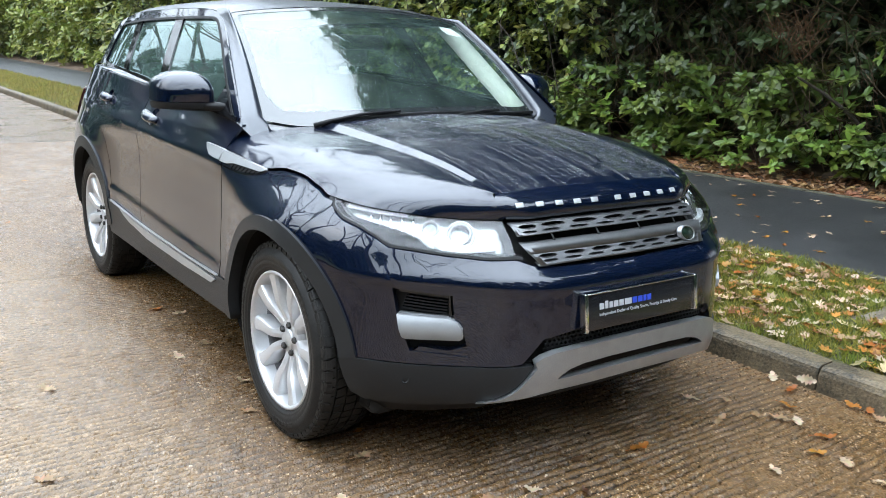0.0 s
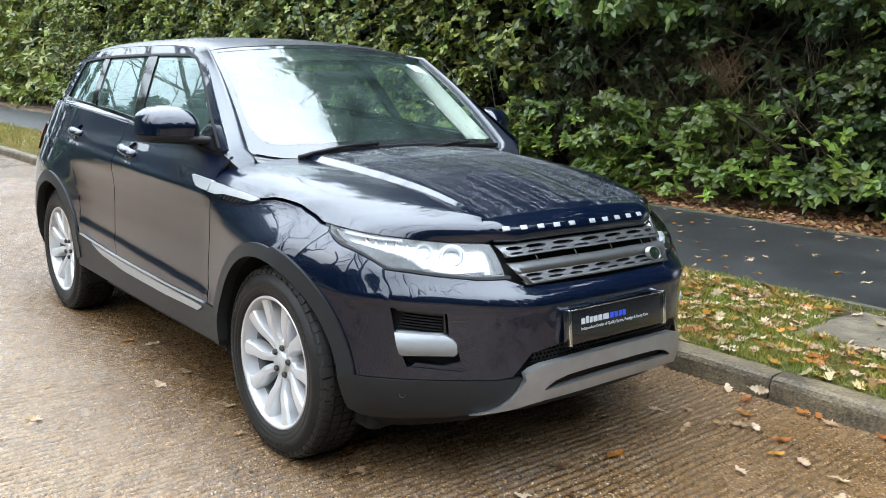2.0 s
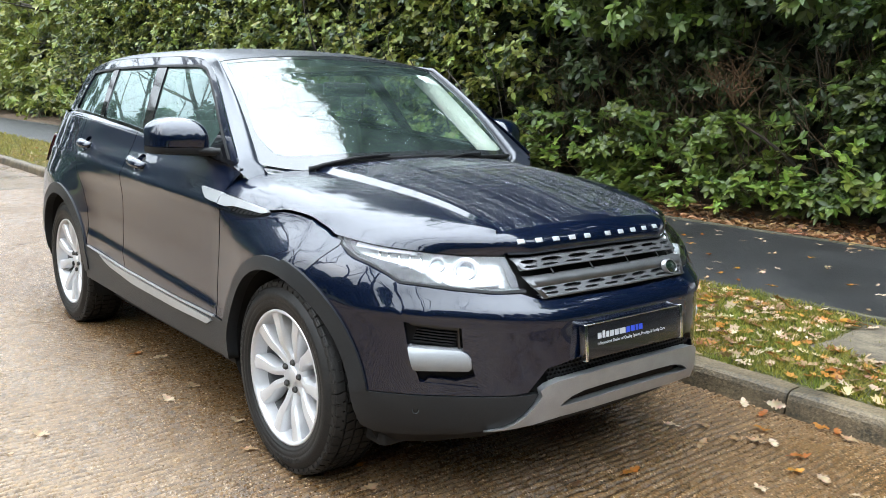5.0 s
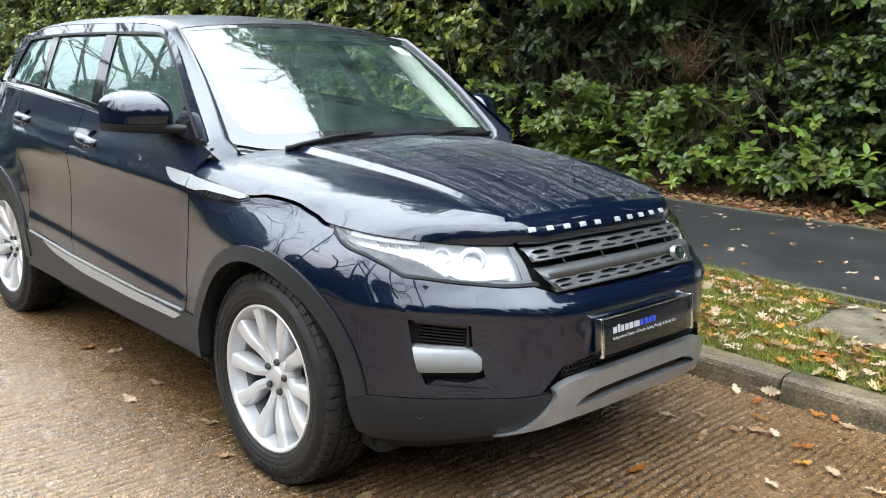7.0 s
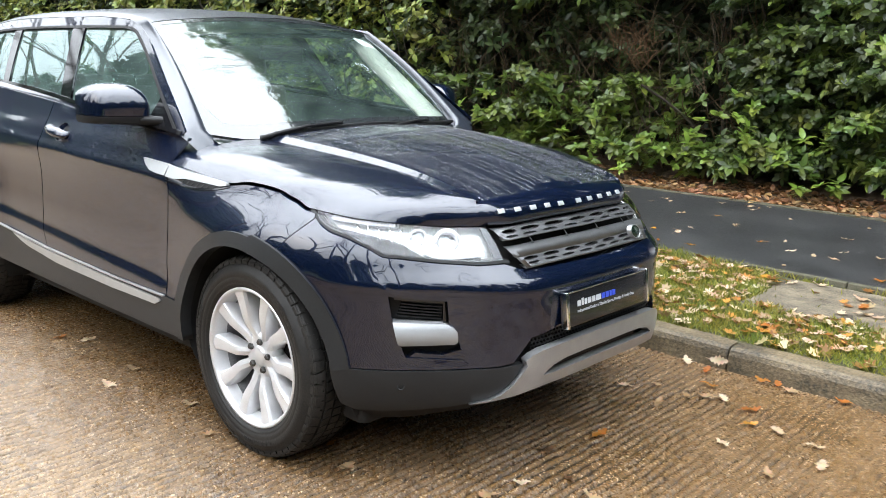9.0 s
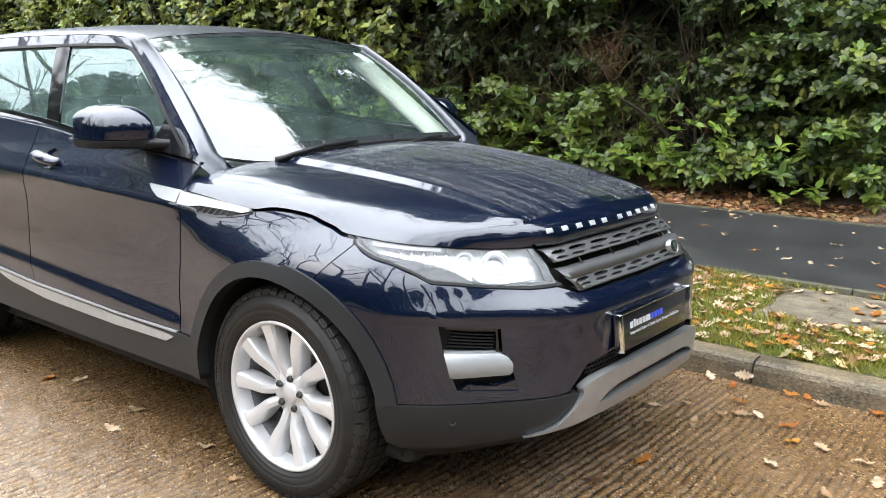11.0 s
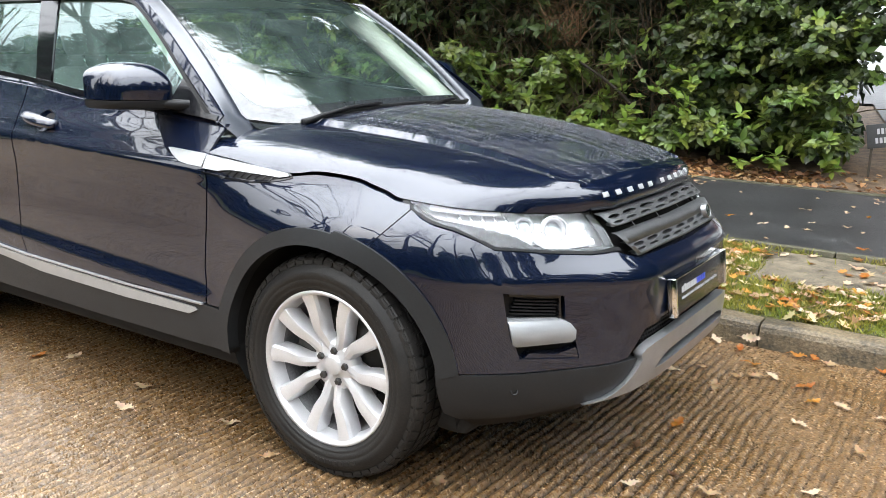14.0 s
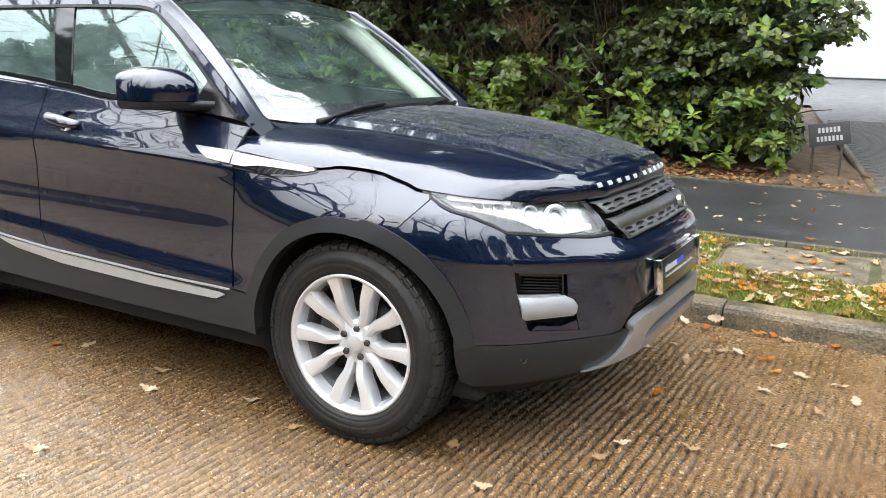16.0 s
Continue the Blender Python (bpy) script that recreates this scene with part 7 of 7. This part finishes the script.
    p, w = shell(c, 0.55, 8, (0, -0.3, -0.2))
    foliage("crown", t, PLAIN_LEAF, G_CANOPY, p, w, 6, 0.25, "green leaves")


for x, y, z, r in ((-8.2, 7.1, 10.4, 3.0), (-5.0, 6.7, 10.9, 3.0), (-2.0, 6.4, 11.2, 3.0), (1.0, 6.5, 11.0, 3.0), (4.0, 7.0, 10.6, 2.8)):
    tall_crown(x, y, z, r, 300)

# bare boughs that reach out over the road from trees behind the shrubs
for x, y, z in ((-4.6, 6.6, 5.2), (-3.0, 6.8, 6.0), (-1.6, 6.4, 5.6), (-0.2, 6.8, 6.2), (1.6, 6.8, 5.8)):
    over = thing("tree", "bare tree with boughs reaching over the road", "tree", "overhanging trees")
    bm, tips = bmesh.new(), []
    foot = x if x < -0.5 else (-1.6 if x < 1 else 4.2)
    tube([(foot, 8.4, -0.1), (foot, 8.2, z * 0.6), (x, y, z)], [0.16, 0.13, 0.08], 8, bm)
    for k in range(4):
        limb(bm, Vector((x, y, z)), Vector((rng.normal(0, 0.35), -0.85, rng.uniform(0.25, 0.7))).normalized(), 3.4 + 0.3 * k, 0.038, 5, tips, 0.5, 0.05)
    part("trunk", bm, BARK, over, "brown trunk and fine twigs")

# big bare boughs that arch over the road farther along
for x, y in ((-11.0, -7.0), (-14.5, 8.0), (-18.0, -7.0), (-21.5, 8.0), (-25.0, -7.0), (-29.0, 8.0)):
    arch = thing("tree", "tall bare tree arching over the road", "tree", "overhanging trees")
    bm, tips = bmesh.new(), []
    tube([(x, y, -0.1), (x + 0.2, y * 0.98, 4.0), (x, y * 0.95, 7.5)], [0.24, 0.20, 0.15], 8, bm)
    for k in range(3):
        limb(bm, Vector((x, y * 0.95, 6.0 + 0.7 * k)), Vector((rng.normal(0, 0.25), -math.copysign(0.9, y), rng.uniform(0.2, 0.6))).normalized(), 4.4, 0.085, 5, tips, 0.55, 0.05)
    part("trunk", bm, BARK, arch, "brown trunk and spreading boughs")

# slimmer bare trees opposite the car, whose twigs lace the sky over the road
for x, y, h in ((-10.2, -7.6, 7.0), (-7.0, -7.9, 7.6), (-3.4, -7.6, 8.2), (0.6, -8.0, 7.8), (4.6, -7.6, 7.2), (7.6, -7.8, 7.6), (11.5, -7.2, 7.0), (14.5, -5.9, 6.4), (16.0, -7.5, 7.4)):
    lace = thing("tree", "slim bare tree leaning out over the road", "tree", "bare trees across the road")
    bm, tips = bmesh.new(), []
    tube([(x, y, -0.1), (x + 0.15, y + 0.1, h * 0.5), (x, y + 0.35, h)], [0.15, 0.12, 0.08], 8, bm)
    for k in range(3):
        limb(bm, Vector((x, y + 0.35, h - 0.7 * k)), Vector((rng.normal(0, 0.40), rng.uniform(0.35, 1.0), rng.uniform(0.35, 1.0))).normalized(), 4.0, 0.032, 5, tips, 0.6, 0.06)
    part("trunk", bm, BARK, lace, "grey brown trunk and fine twigs")

# ---- across the road ----
far_kerb = thing("kerb", "concrete kerb on the far side of the road", "kerb")
tagged(far_kerb, kind="structure")
for i in range(-26, 16):
    bm = bmesh.new()
    box(bm, (i * 0.915 + 0.005, -5.02, -0.05), (i * 0.915 + 0.91, -4.9, 0.11), 0.012)
    part("kerb_stone", bm, KERB, far_kerb)
far_verge = new("verge", sheet(np.linspace(-60, 40, 60), np.linspace(-40, -5.02, 16), lambda x, y: 0.10 + 0.03 * np.sin(x * 0.6 + y)))
far_verge.data.materials.append(material("far_turf", (0.050, 0.072, 0.014), 0.9, vary=0.4, scale=4, bump=0.6, bump_scale=40, second=(0.13, 0.14, 0.030)))
tagged(far_verge, "mown grass across the road", "verge", kind="structure")

# ---- grass ----
def grass(name, n, lo, hi, tall, height, bare=None, low=(0.115, 0.145, 0.012), high=(0.40, 0.37, 0.06)):
    p = np.stack([rng.uniform(lo[0], hi[0], n), rng.uniform(lo[1], hi[1], n)], -1)
    if bare:
        p = p[bare(*p.T)]
    n = len(p)
    v = np.array([(-0.5, 0, 0), (0.5, 0, 0), (0.25, 0.25, 0.6), (0.0, 0.7, 1.0)])
    f = [(0, 1, 2), (0, 2, 3)]
    v[:, 0] *= 0.10
    rot = turns(rng.uniform(0, 6.3, n), rng.normal(0, 0.25, n), rng.normal(0, 0.4, n))
    me = scatter(name, (v, f), np.column_stack([p, height(p[:, 0], p[:, 1]) - 0.004]), rot, tall * rng.uniform(0.5, 1.3, n))
    ob = new(name, me)
    me.materials.append(leaf_material("grass_blade", low, high, 0.55))
    return tagged(ob, "short green and yellowing grass blades", "grass", kind="stuff")


def worn(x, y):
    """Grass all over but on the old slabs let into the verge, save for tufts along their edges."""
    edge = np.minimum(np.minimum(x - 0.56, y - 1.92), 2.66 - y)
    return (edge < 0.02 + 0.05 * np.sin(x * 13 + y * 9)) | (rng.uniform(0, 1, len(x)) < 0.015)


grass("grass", 52000, (-2.2, KERB_Y + 0.14), (3.0, VERGE_END), 0.040, verge_height, worn)
grass("grass", 30000, (-14, KERB_Y + 0.14), (-2.2, VERGE_END), 0.045, verge_height, None, (0.17, 0.16, 0.025), (0.50, 0.42, 0.12))
grass("grass", 16000, (-34, KERB_Y + 0.14), (-14, VERGE_END), 0.08, verge_height, None, (0.17, 0.16, 0.025), (0.50, 0.42, 0.12))
crossing = thing("slabs", "old mossy concrete slabs let into the grass verge", "slab")
tagged(crossing, kind="structure")
SLAB = material("mossy_slab", (0.045, 0.036, 0.020), 0.75, vary=0.6, scale=9, bump=1.0, bump_scale=70, second=(0.19, 0.155, 0.105))
for x0, x1 in ((0.56, 1.47), (1.485, 2.39), (2.405, 3.3)):
    bm = bmesh.new()
    nx, ny = 14, 9
    grid_v = [[bm.verts.new((x0 + (x1 - x0) * i / nx, 1.92 + 0.74 * j / ny, float(verge_height(np.array(x0 + 0.4), np.array(1.92 + 0.74 * j / ny))) + 0.016 + random.uniform(-0.003, 0.003) - (0.02 if i in (0, nx) or j in (0, ny) else 0))) for j in range(ny + 1)] for i in range(nx + 1)]
    for i in range(nx):
        for j in range(ny):
            bm.faces.new((grid_v[i][j], grid_v[i + 1][j], grid_v[i + 1][j + 1], grid_v[i][j + 1]))
    part("slab", bm, SLAB, crossing)
edging = thing("edging", "mossy concrete edging between grass and footpath", "edging")
tagged(edging, kind="structure")
for i in range(-30, 12):
    bm = bmesh.new()
    box(bm, (i * 0.915 + 0.004, VERGE_END - 0.03, 0.05), (i * 0.915 + 0.911, VERGE_END + 0.025, PAVE_Z + 0.018), 0.008)
    part("edging_stone", bm, material("mossy_concrete", (0.05, 0.05, 0.018), 0.85, vary=0.5, scale=8, bump=0.5, bump_scale=90, second=(0.10, 0.09, 0.06)) if i == -30 else bpy.data.materials["mossy_concrete"], edging)
back_edge = thing("edging", "concrete edging between footpath and shrubs", "edging")
tagged(back_edge, kind="structure")
for i in range(-30, 12):
    bm = bmesh.new()
    box(bm, (i * 0.915 + 0.004, PAVE_END - 0.02, 0.05), (i * 0.915 + 0.911, PAVE_END + 0.03, PAVE_Z + 0.022), 0.008)
    part("edging_stone", bm, bpy.data.materials["mossy_concrete"], back_edge)


# ---- fallen leaves ----
def oak_leaf(seed):
    """A lobed leaf, slightly cupped and curled."""
    r = random.Random(seed)
    out = []
    n = 5
    for side in (1, -1):
        row = []
        for i in range(2 * n + 1):
            t = i / (2 * n)
            w = 0.30 * math.sin(math.pi * (0.08 + 0.86 * t)) * (1.0 if i % 2 else 0.52) * r.uniform(0.85, 1.15)
            row.append((t - 0.5, side * w))
        out.append(row)
    outline = out[0] + out[1][::-1]
    bm = bmesh.new()
    curl, cup = r.uniform(0.1, 0.5), r.uniform(0.1, 0.6)
    def h(x, y):
        return 0.08 + curl * x * x + cup * y * y + 0.05 * math.sin(9 * x + 4 * y + seed)
    mid = [bm.verts.new((x, 0, h(x, 0) - 0.03)) for x, _ in out[0]]
    for row in out:
        rim = [bm.verts.new((x, y, h(x, y))) for x, y in row]
        for i in range(2 * n):
            bm.faces.new((mid[i], mid[i + 1], rim[i + 1], rim[i]))
    tube([(-0.5, 0, h(-0.5, 0) - 0.02), (-0.62, 0.02, 0.06), (-0.74, 0.05, 0.05)], 0.012, 4, bm)
    bmesh.ops.recalc_face_normals(bm, faces=bm.faces[:])
    me = bpy.data.meshes.new("fallen_leaf")
    for f in bm.faces:
        f.smooth = True
    bm.to_mesh(me)
    bm.free()
    return me


def fallen_material(name, low, high):
    m = leaf_material(name, low, high, 0.5, own=True)
    return m


LEAF_KINDS = {"pale": fallen_material("leaf_pale", (0.38, 0.24, 0.12), (0.70, 0.56, 0.40)),
              "orange": fallen_material("leaf_orange", (0.34, 0.10, 0.010), (0.55, 0.27, 0.025)),
              "brown": fallen_material("leaf_brown", (0.07, 0.03, 0.012), (0.15, 0.075, 0.03))}
LEAF_MESH = {}
for kind, mat in LEAF_KINDS.items():
    LEAF_MESH[kind] = [oak_leaf(i + 10 * len(kind)) for i in range(4)]
    for me in LEAF_MESH[kind]:
        me.materials.append(mat)
LEAF_WORDS = {"pale": "pale tan fallen oak leaf", "orange": "orange yellow fallen leaf", "brown": "dull brown fallen leaf"}


def fallen(kind, x, y, z, on, size):
    ob = new("fallen_leaf", LEAF_MESH[kind][int(rng.integers(0, 4))])
    ob.matrix_world = pose(x, y, z, rng.uniform(-9, 9), rng.uniform(-9, 9), rng.uniform(0, 360)) @ Matrix.Scale(size, 4)
    return tagged(ob, LEAF_WORDS[kind] + " lying on the " + on, "leaf", "fallen leaves")


PALE_AT = [(1.17, 1.18), (0.65, 1.2), (0.87, 0.77), (0.94, 0.83), (1.0, 0.86), (1.31, 0.69), (0.82, 0.61), (0.71, 0.79), (0.61, 0.68), (1.2, 0.42),
           (1.47, 0.66), (1.43, 0.3), (1.55, 0.5), (0.85, -0.4), (1.35, -0.11), (1.08, -0.31), (0.51, -0.06), (-1.07, -0.82), (-1.6, -0.78),
           (-0.96, -0.99), (-0.53, -0.85), (-0.23, -0.95), (0.34, -0.76), (-2.07, -0.59), (0.82, -0.56), (0.57, -0.96), (-0.06, -1.73), (-0.86, -1.57)]
ORANGE_AT = [(1.03, 1.21), (1.1, 1.22), (1.39, 1.22), (0.78, 1.15), (0.88, 0.97), (1.14, 0.83), (1.2, 0.68), (0.82, 0.14), (-1.73, -0.86)]
for x, y in PALE_AT:
    fallen("pale", x, y, 0.004, "wet road", rng.uniform(0.065, 0.09))
for x, y in ORANGE_AT:
    fallen("orange", x, y, 0.004, "wet road", rng.uniform(0.065, 0.085))
lone = fallen("pale", 0.805, 1.215, 0.035, "kerb face", 0.085)
lone.matrix_world = pose(0.805, 1.222, 0.045, 68, 0, 20) @ Matrix.Scale(0.085, 4)
for _ in range(30):
    x, y = rng.uniform(-7, 3.2), rng.uniform(-3.2, 1.18)
    fallen(("pale", "brown", "brown", "orange")[int(rng.integers(0, 4))], x, y, 0.001, "wet road", rng.uniform(0.04, 0.06))
for _ in range(14):
    fallen(("pale", "brown")[int(rng.integers(0, 2))], rng.uniform(-16, -3.5), rng.uniform(1.02, 1.2), 0.001, "gutter", rng.uniform(0.05, 0.07))
for _ in range(150):
    x, y = rng.uniform(-0.9, 2.6), 1.40 + 1.2 * rng.uniform() ** 0.8
    if x > 0.56 and y > 1.93 and rng.uniform() < 0.7:
        continue
    fallen(("pale", "pale", "pale", "orange", "brown")[int(rng.integers(0, 5))], x, y, float(verge_height(np.array(x), np.array(y))) + 0.020, "grass", rng.uniform(0.075, 0.11))
more = 1700
pl = np.stack([np.where(rng.uniform(0, 1, more) < 0.42, rng.uniform(-0.9, 1.9, more), rng.uniform(-16, -1, more)), rng.uniform(1.38, 2.62, more)], -1)
on_slab = (pl[:, 0] > 0.56) & (pl[:, 1] > 1.95)
pl = pl[~on_slab | (rng.uniform(0, 1, more) < 0.12)]
more = len(pl)
pl = np.column_stack([pl, verge_height(pl[:, 0], pl[:, 1]) + 0.02])
ring = [(0.5 * math.cos(a) * (1.0 if i % 2 else 0.62), 0.36 * math.sin(a) * (1.0 if i % 2 else 0.55)) for i, a in enumerate(2 * math.pi * i / 14 for i in range(14))]
LOBED = (np.array([(0, 0, 0.0)] + [(x, y, 0.10 * x * x * 4 + 0.16 * abs(y)) for x, y in ring]), [(0, 1 + i, 1 + (i + 1) % 14) for i in range(14)])
for words, low, high, picked in (("many small tan leaves among the grass", (0.22, 0.12, 0.04), (0.74, 0.58, 0.36), slice(0, more * 3 // 5)),
                                 ("many small orange brown leaves among the grass", (0.20, 0.07, 0.012), (0.60, 0.29, 0.05), slice(more * 3 // 5, more))):
    some_at = pl[picked]
    m = len(some_at)
    old = new("old_leaves", scatter("old_leaves", LOBED, some_at, turns(rng.uniform(0, 6.3, m), rng.normal(0, 0.22, m), rng.normal(0, 0.28, m)), rng.uniform(0.06, 0.11, m)))
    old.data.materials.append(leaf_material("old_leaf", low, high, 0.55))
    tagged(old, words, "leaves", kind="stuff")
for _ in range(84):
    x, y = rng.uniform(-3.0, 2.2), rng.uniform(2.75, 5.2)
    fallen(("pale", "pale", "pale", "pale", "orange")[int(rng.integers(0, 5))], x, y, PAVE_Z + 0.006, "footpath", rng.uniform(0.055, 0.08))
# drift of litter under the shrubs
drift_n = 3600
pl = np.stack([rng.uniform(-8, 1.2, drift_n), PAVE_END + 0.03 + 0.75 * rng.uniform(0, 1, drift_n) ** 1.6], -1)
pl = pl[(pl[:, 0] < 0.25) | (rng.uniform(0, 1, drift_n) < 0.16)]
drift_n = len(pl)
pl = np.column_stack([pl, bank_height(pl[:, 0], pl[:, 1]) + rng.uniform(0.01, 0.035, drift_n)])
litter = new("leaf_litter", scatter("leaf_litter", leaf_shape(1.0, 0.55, 0.3, 0.25), pl, turns(rng.uniform(0, 6.3, drift_n), rng.normal(0, 0.3, drift_n), rng.normal(0, 0.4, drift_n)), rng.uniform(0.05, 0.10, drift_n)))
litter.data.materials.append(leaf_material("litter", (0.15, 0.060, 0.020), (0.50, 0.29, 0.13), 0.65))
tagged(litter, "drift of brown leaf litter under the shrubs", "leaf litter", kind="stuff")

# ---- house name board at the drive ----
board = thing("sign", "dark slate name board with white plain bars on two short posts", "sign", at=pose(0.744, 5.95, 0.26))
SLATE = material("slate_board", (0.038, 0.039, 0.040), 0.5, vary=0.2, scale=10, bump=0.2, bump_scale=80)
bm = bmesh.new()
box(bm, (-0.188, -0.010, -0.110), (0.188, 0.010, 0.110), 0.004, pose(0, 0, 0.400, 0, -10, 0))
part("panel", bm, SLATE, board)
for x in (-0.135, 0.125):
    bm = bmesh.new()
    box(bm, (x - 0.011, 0.011, -0.12), (x + 0.011, 0.031, 0.41 + (0.04 if x > 0 else 0)), 0.003)
    part("post", bm, BARK, board, "brown wooden post")
for row, count in ((0.018, 6), (-0.066, 7)):
    for i in range(count):
        w = 0.245 / 7
        x = -w * count / 2 + w * i
        bm = bmesh.new()
        box(bm, (x + 0.006, -0.0125, row), (x + w - 0.006, -0.0105, row + 0.050), 0.0, pose(0, 0, 0.400, 0, -10, 0))
        part("white_bar", bm, WHITE, board, "white painted bar", smooth=False)

# ---- drive and house beyond ----
PAVIOUR = material("drive_paviour", (0.050, 0.051, 0.053), 0.72, vary=0.3, scale=6, bump=0.3, bump_scale=120, second=(0.105, 0.106, 0.110))
drive = thing("drive", "grey block paved drive rising to the house", "drive")
tagged(drive, kind="structure")


def drive_z(y):
    return PAVE_Z + 0.02 + 0.62 * max(0.0, min(1.0, (y - PAVE_END) / 17)) + 0.008


bm = bmesh.new()
ys_ = [PAVE_END + 17.2 * i / 20 for i in range(21)]
rows = [[bm.verts.new((x, y, drive_z(y) - 0.012)) for x in (1.25 - 0.20 * (y - PAVE_END) if y < 14 else -4.0, 9.0)] for y in ys_]
for a, b in zip(rows, rows[1:]):
    bm.faces.new((a[0], a[1], b[1], b[0]))
part("drive_bed", bm, PAVIOUR, drive, smooth=False)
blk = bmesh.new()
box(blk, (-0.097, -0.047, -0.02), (0.097, 0.047, 0.0), 0.005)
blk_me = bpy.data.meshes.new("paviour")
blk.to_mesh(blk_me)
blk.free()
blk_me.materials.append(PAVIOUR)
count = 0
for j in range(60):
    for i in range(9):
        x, y = 1.45 - 0.20 * (0.1 * j + 0.35) + 0.20 * i + (0.1 if j % 2 else 0), PAVE_END + 0.35 + 0.10 * j
        if count < 300 and i < 5:
            ob = new("paviour", blk_me)
            ob.parent = drive
            ob.matrix_local = pose(x, y, drive_z(y) - 0.004)
            count += 1
bm = bmesh.new()
tube([(1.27, 5.32, 0.20), (1.08, 6.2, 0.235), (0.90, 7.2, 0.27), (0.55, 9, 0.33)], 0.045, 6, bm)
part("drive_edging", bm, KERB, drive, "pale concrete drive edging")

house = thing("house", "white rendered house with a pale garage door behind the shrubs", "house")
RENDER_WHITE = material("white_render", (0.80, 0.80, 0.78), 0.8, vary=0.05, scale=2, bump=0.2, bump_scale=60)
bm = bmesh.new()
box(bm, (-9.0, 22.4, 0.2), (7.5, 30, 5.2), 0.0)
part("wall", bm, RENDER_WHITE, house, smooth=False)
door_white = material("garage_white", (0.82, 0.82, 0.80), 0.5, vary=0.04)
for i in range(8):
    bm = bmesh.new()
    box(bm, (-3.6, 22.28, 0.86 + 0.24 * i), (1.6, 22.40, 0.86 + 0.24 * i + 0.238), 0.003)
    part("garage_panel", bm, door_white, house, "white garage door panel")
bm = bmesh.new()
v = [bm.verts.new(p) for p in ((-9.4, 22.0, 5.2), (7.9, 22.0, 5.2), (7.9, 30.4, 5.2), (-9.4, 30.4, 5.2), (-6, 26.2, 8.0), (4.5, 26.2, 8.0))]
for q in ((0, 1, 5, 4), (1, 2, 5), (2, 3, 4, 5), (3, 0, 4), (3, 2, 1, 0)):
    bm.faces.new([v[i] for i in q])
part("roof", bm, material("roof_tile", (0.16, 0.075, 0.05), 0.8, vary=0.3, scale=5), house, "brown tiled roof", smooth=False)

# ---- beads of rain on the bonnet ----
def rain_on(tree, n, lo, hi, parent, seed):
    """Small domes of water in rows on a sheet below, more on some rows than on others."""
    r = random.Random(seed)
    lattice = [r.uniform(0, 1) for _ in range(400)]
    verts, faces = [], []
    while n > 0:
        x, y = r.uniform(lo[0], hi[0]), r.uniform(lo[1], hi[1])
        row = lattice[int((y + 1.0) * 120 + 0.8 * math.sin(x * 9)) % 400]
        n -= 1
        if r.random() > 0.06 + 1.25 * max(0.0, row - 0.25):
            continue
        hit, nrm = tree.ray_cast(Vector((x, y, 2.0)), Vector((0, 0, -1)))[:2]
        if hit is None or nrm.z < 0.95:
            continue
        size = r.uniform(0.0008, 0.0017) * (1.25 if row > 0.6 else 0.9)
        a = nrm.orthogonal().normalized()
        b = nrm.cross(a)
        base = len(verts)
        stretch = r.uniform(0.8, 1.4)
        for k in range(5):
            t = 2 * math.pi * k / 5
            verts.append(hit + (a * math.cos(t) * stretch + b * math.sin(t)) * size)
        verts.append(hit + nrm * size * 0.6)
        faces += [(base + k, base + (k + 1) % 5, base + 5) for k in range(5)]
    me = bpy.data.meshes.new("rain_beading")
    me.from_pydata([tuple(v) for v in verts], [], faces)
    me.polygons.foreach_set("use_smooth", [True] * len(faces))
    me.materials.append(WATER)
    ob = new("rain_beading", me)
    ob.parent = parent
    return tagged(ob, "beads of rain water", kind="stuff")


WATER = bpy.data.materials.new("water_bead")
WATER.use_nodes = True
bead = WATER.node_tree.nodes["Principled BSDF"]
bead.inputs["Base Color"].default_value = (0.90, 0.92, 0.94, 1)
bead.inputs["Roughness"].default_value, bead.inputs["IOR"].default_value = 0.04, 1.33
bead.inputs["Transmission Weight"].default_value = 0.90
rain_on(BONNET, 60000, (-0.42, -0.50), (0.72, 0.50), car, 5)
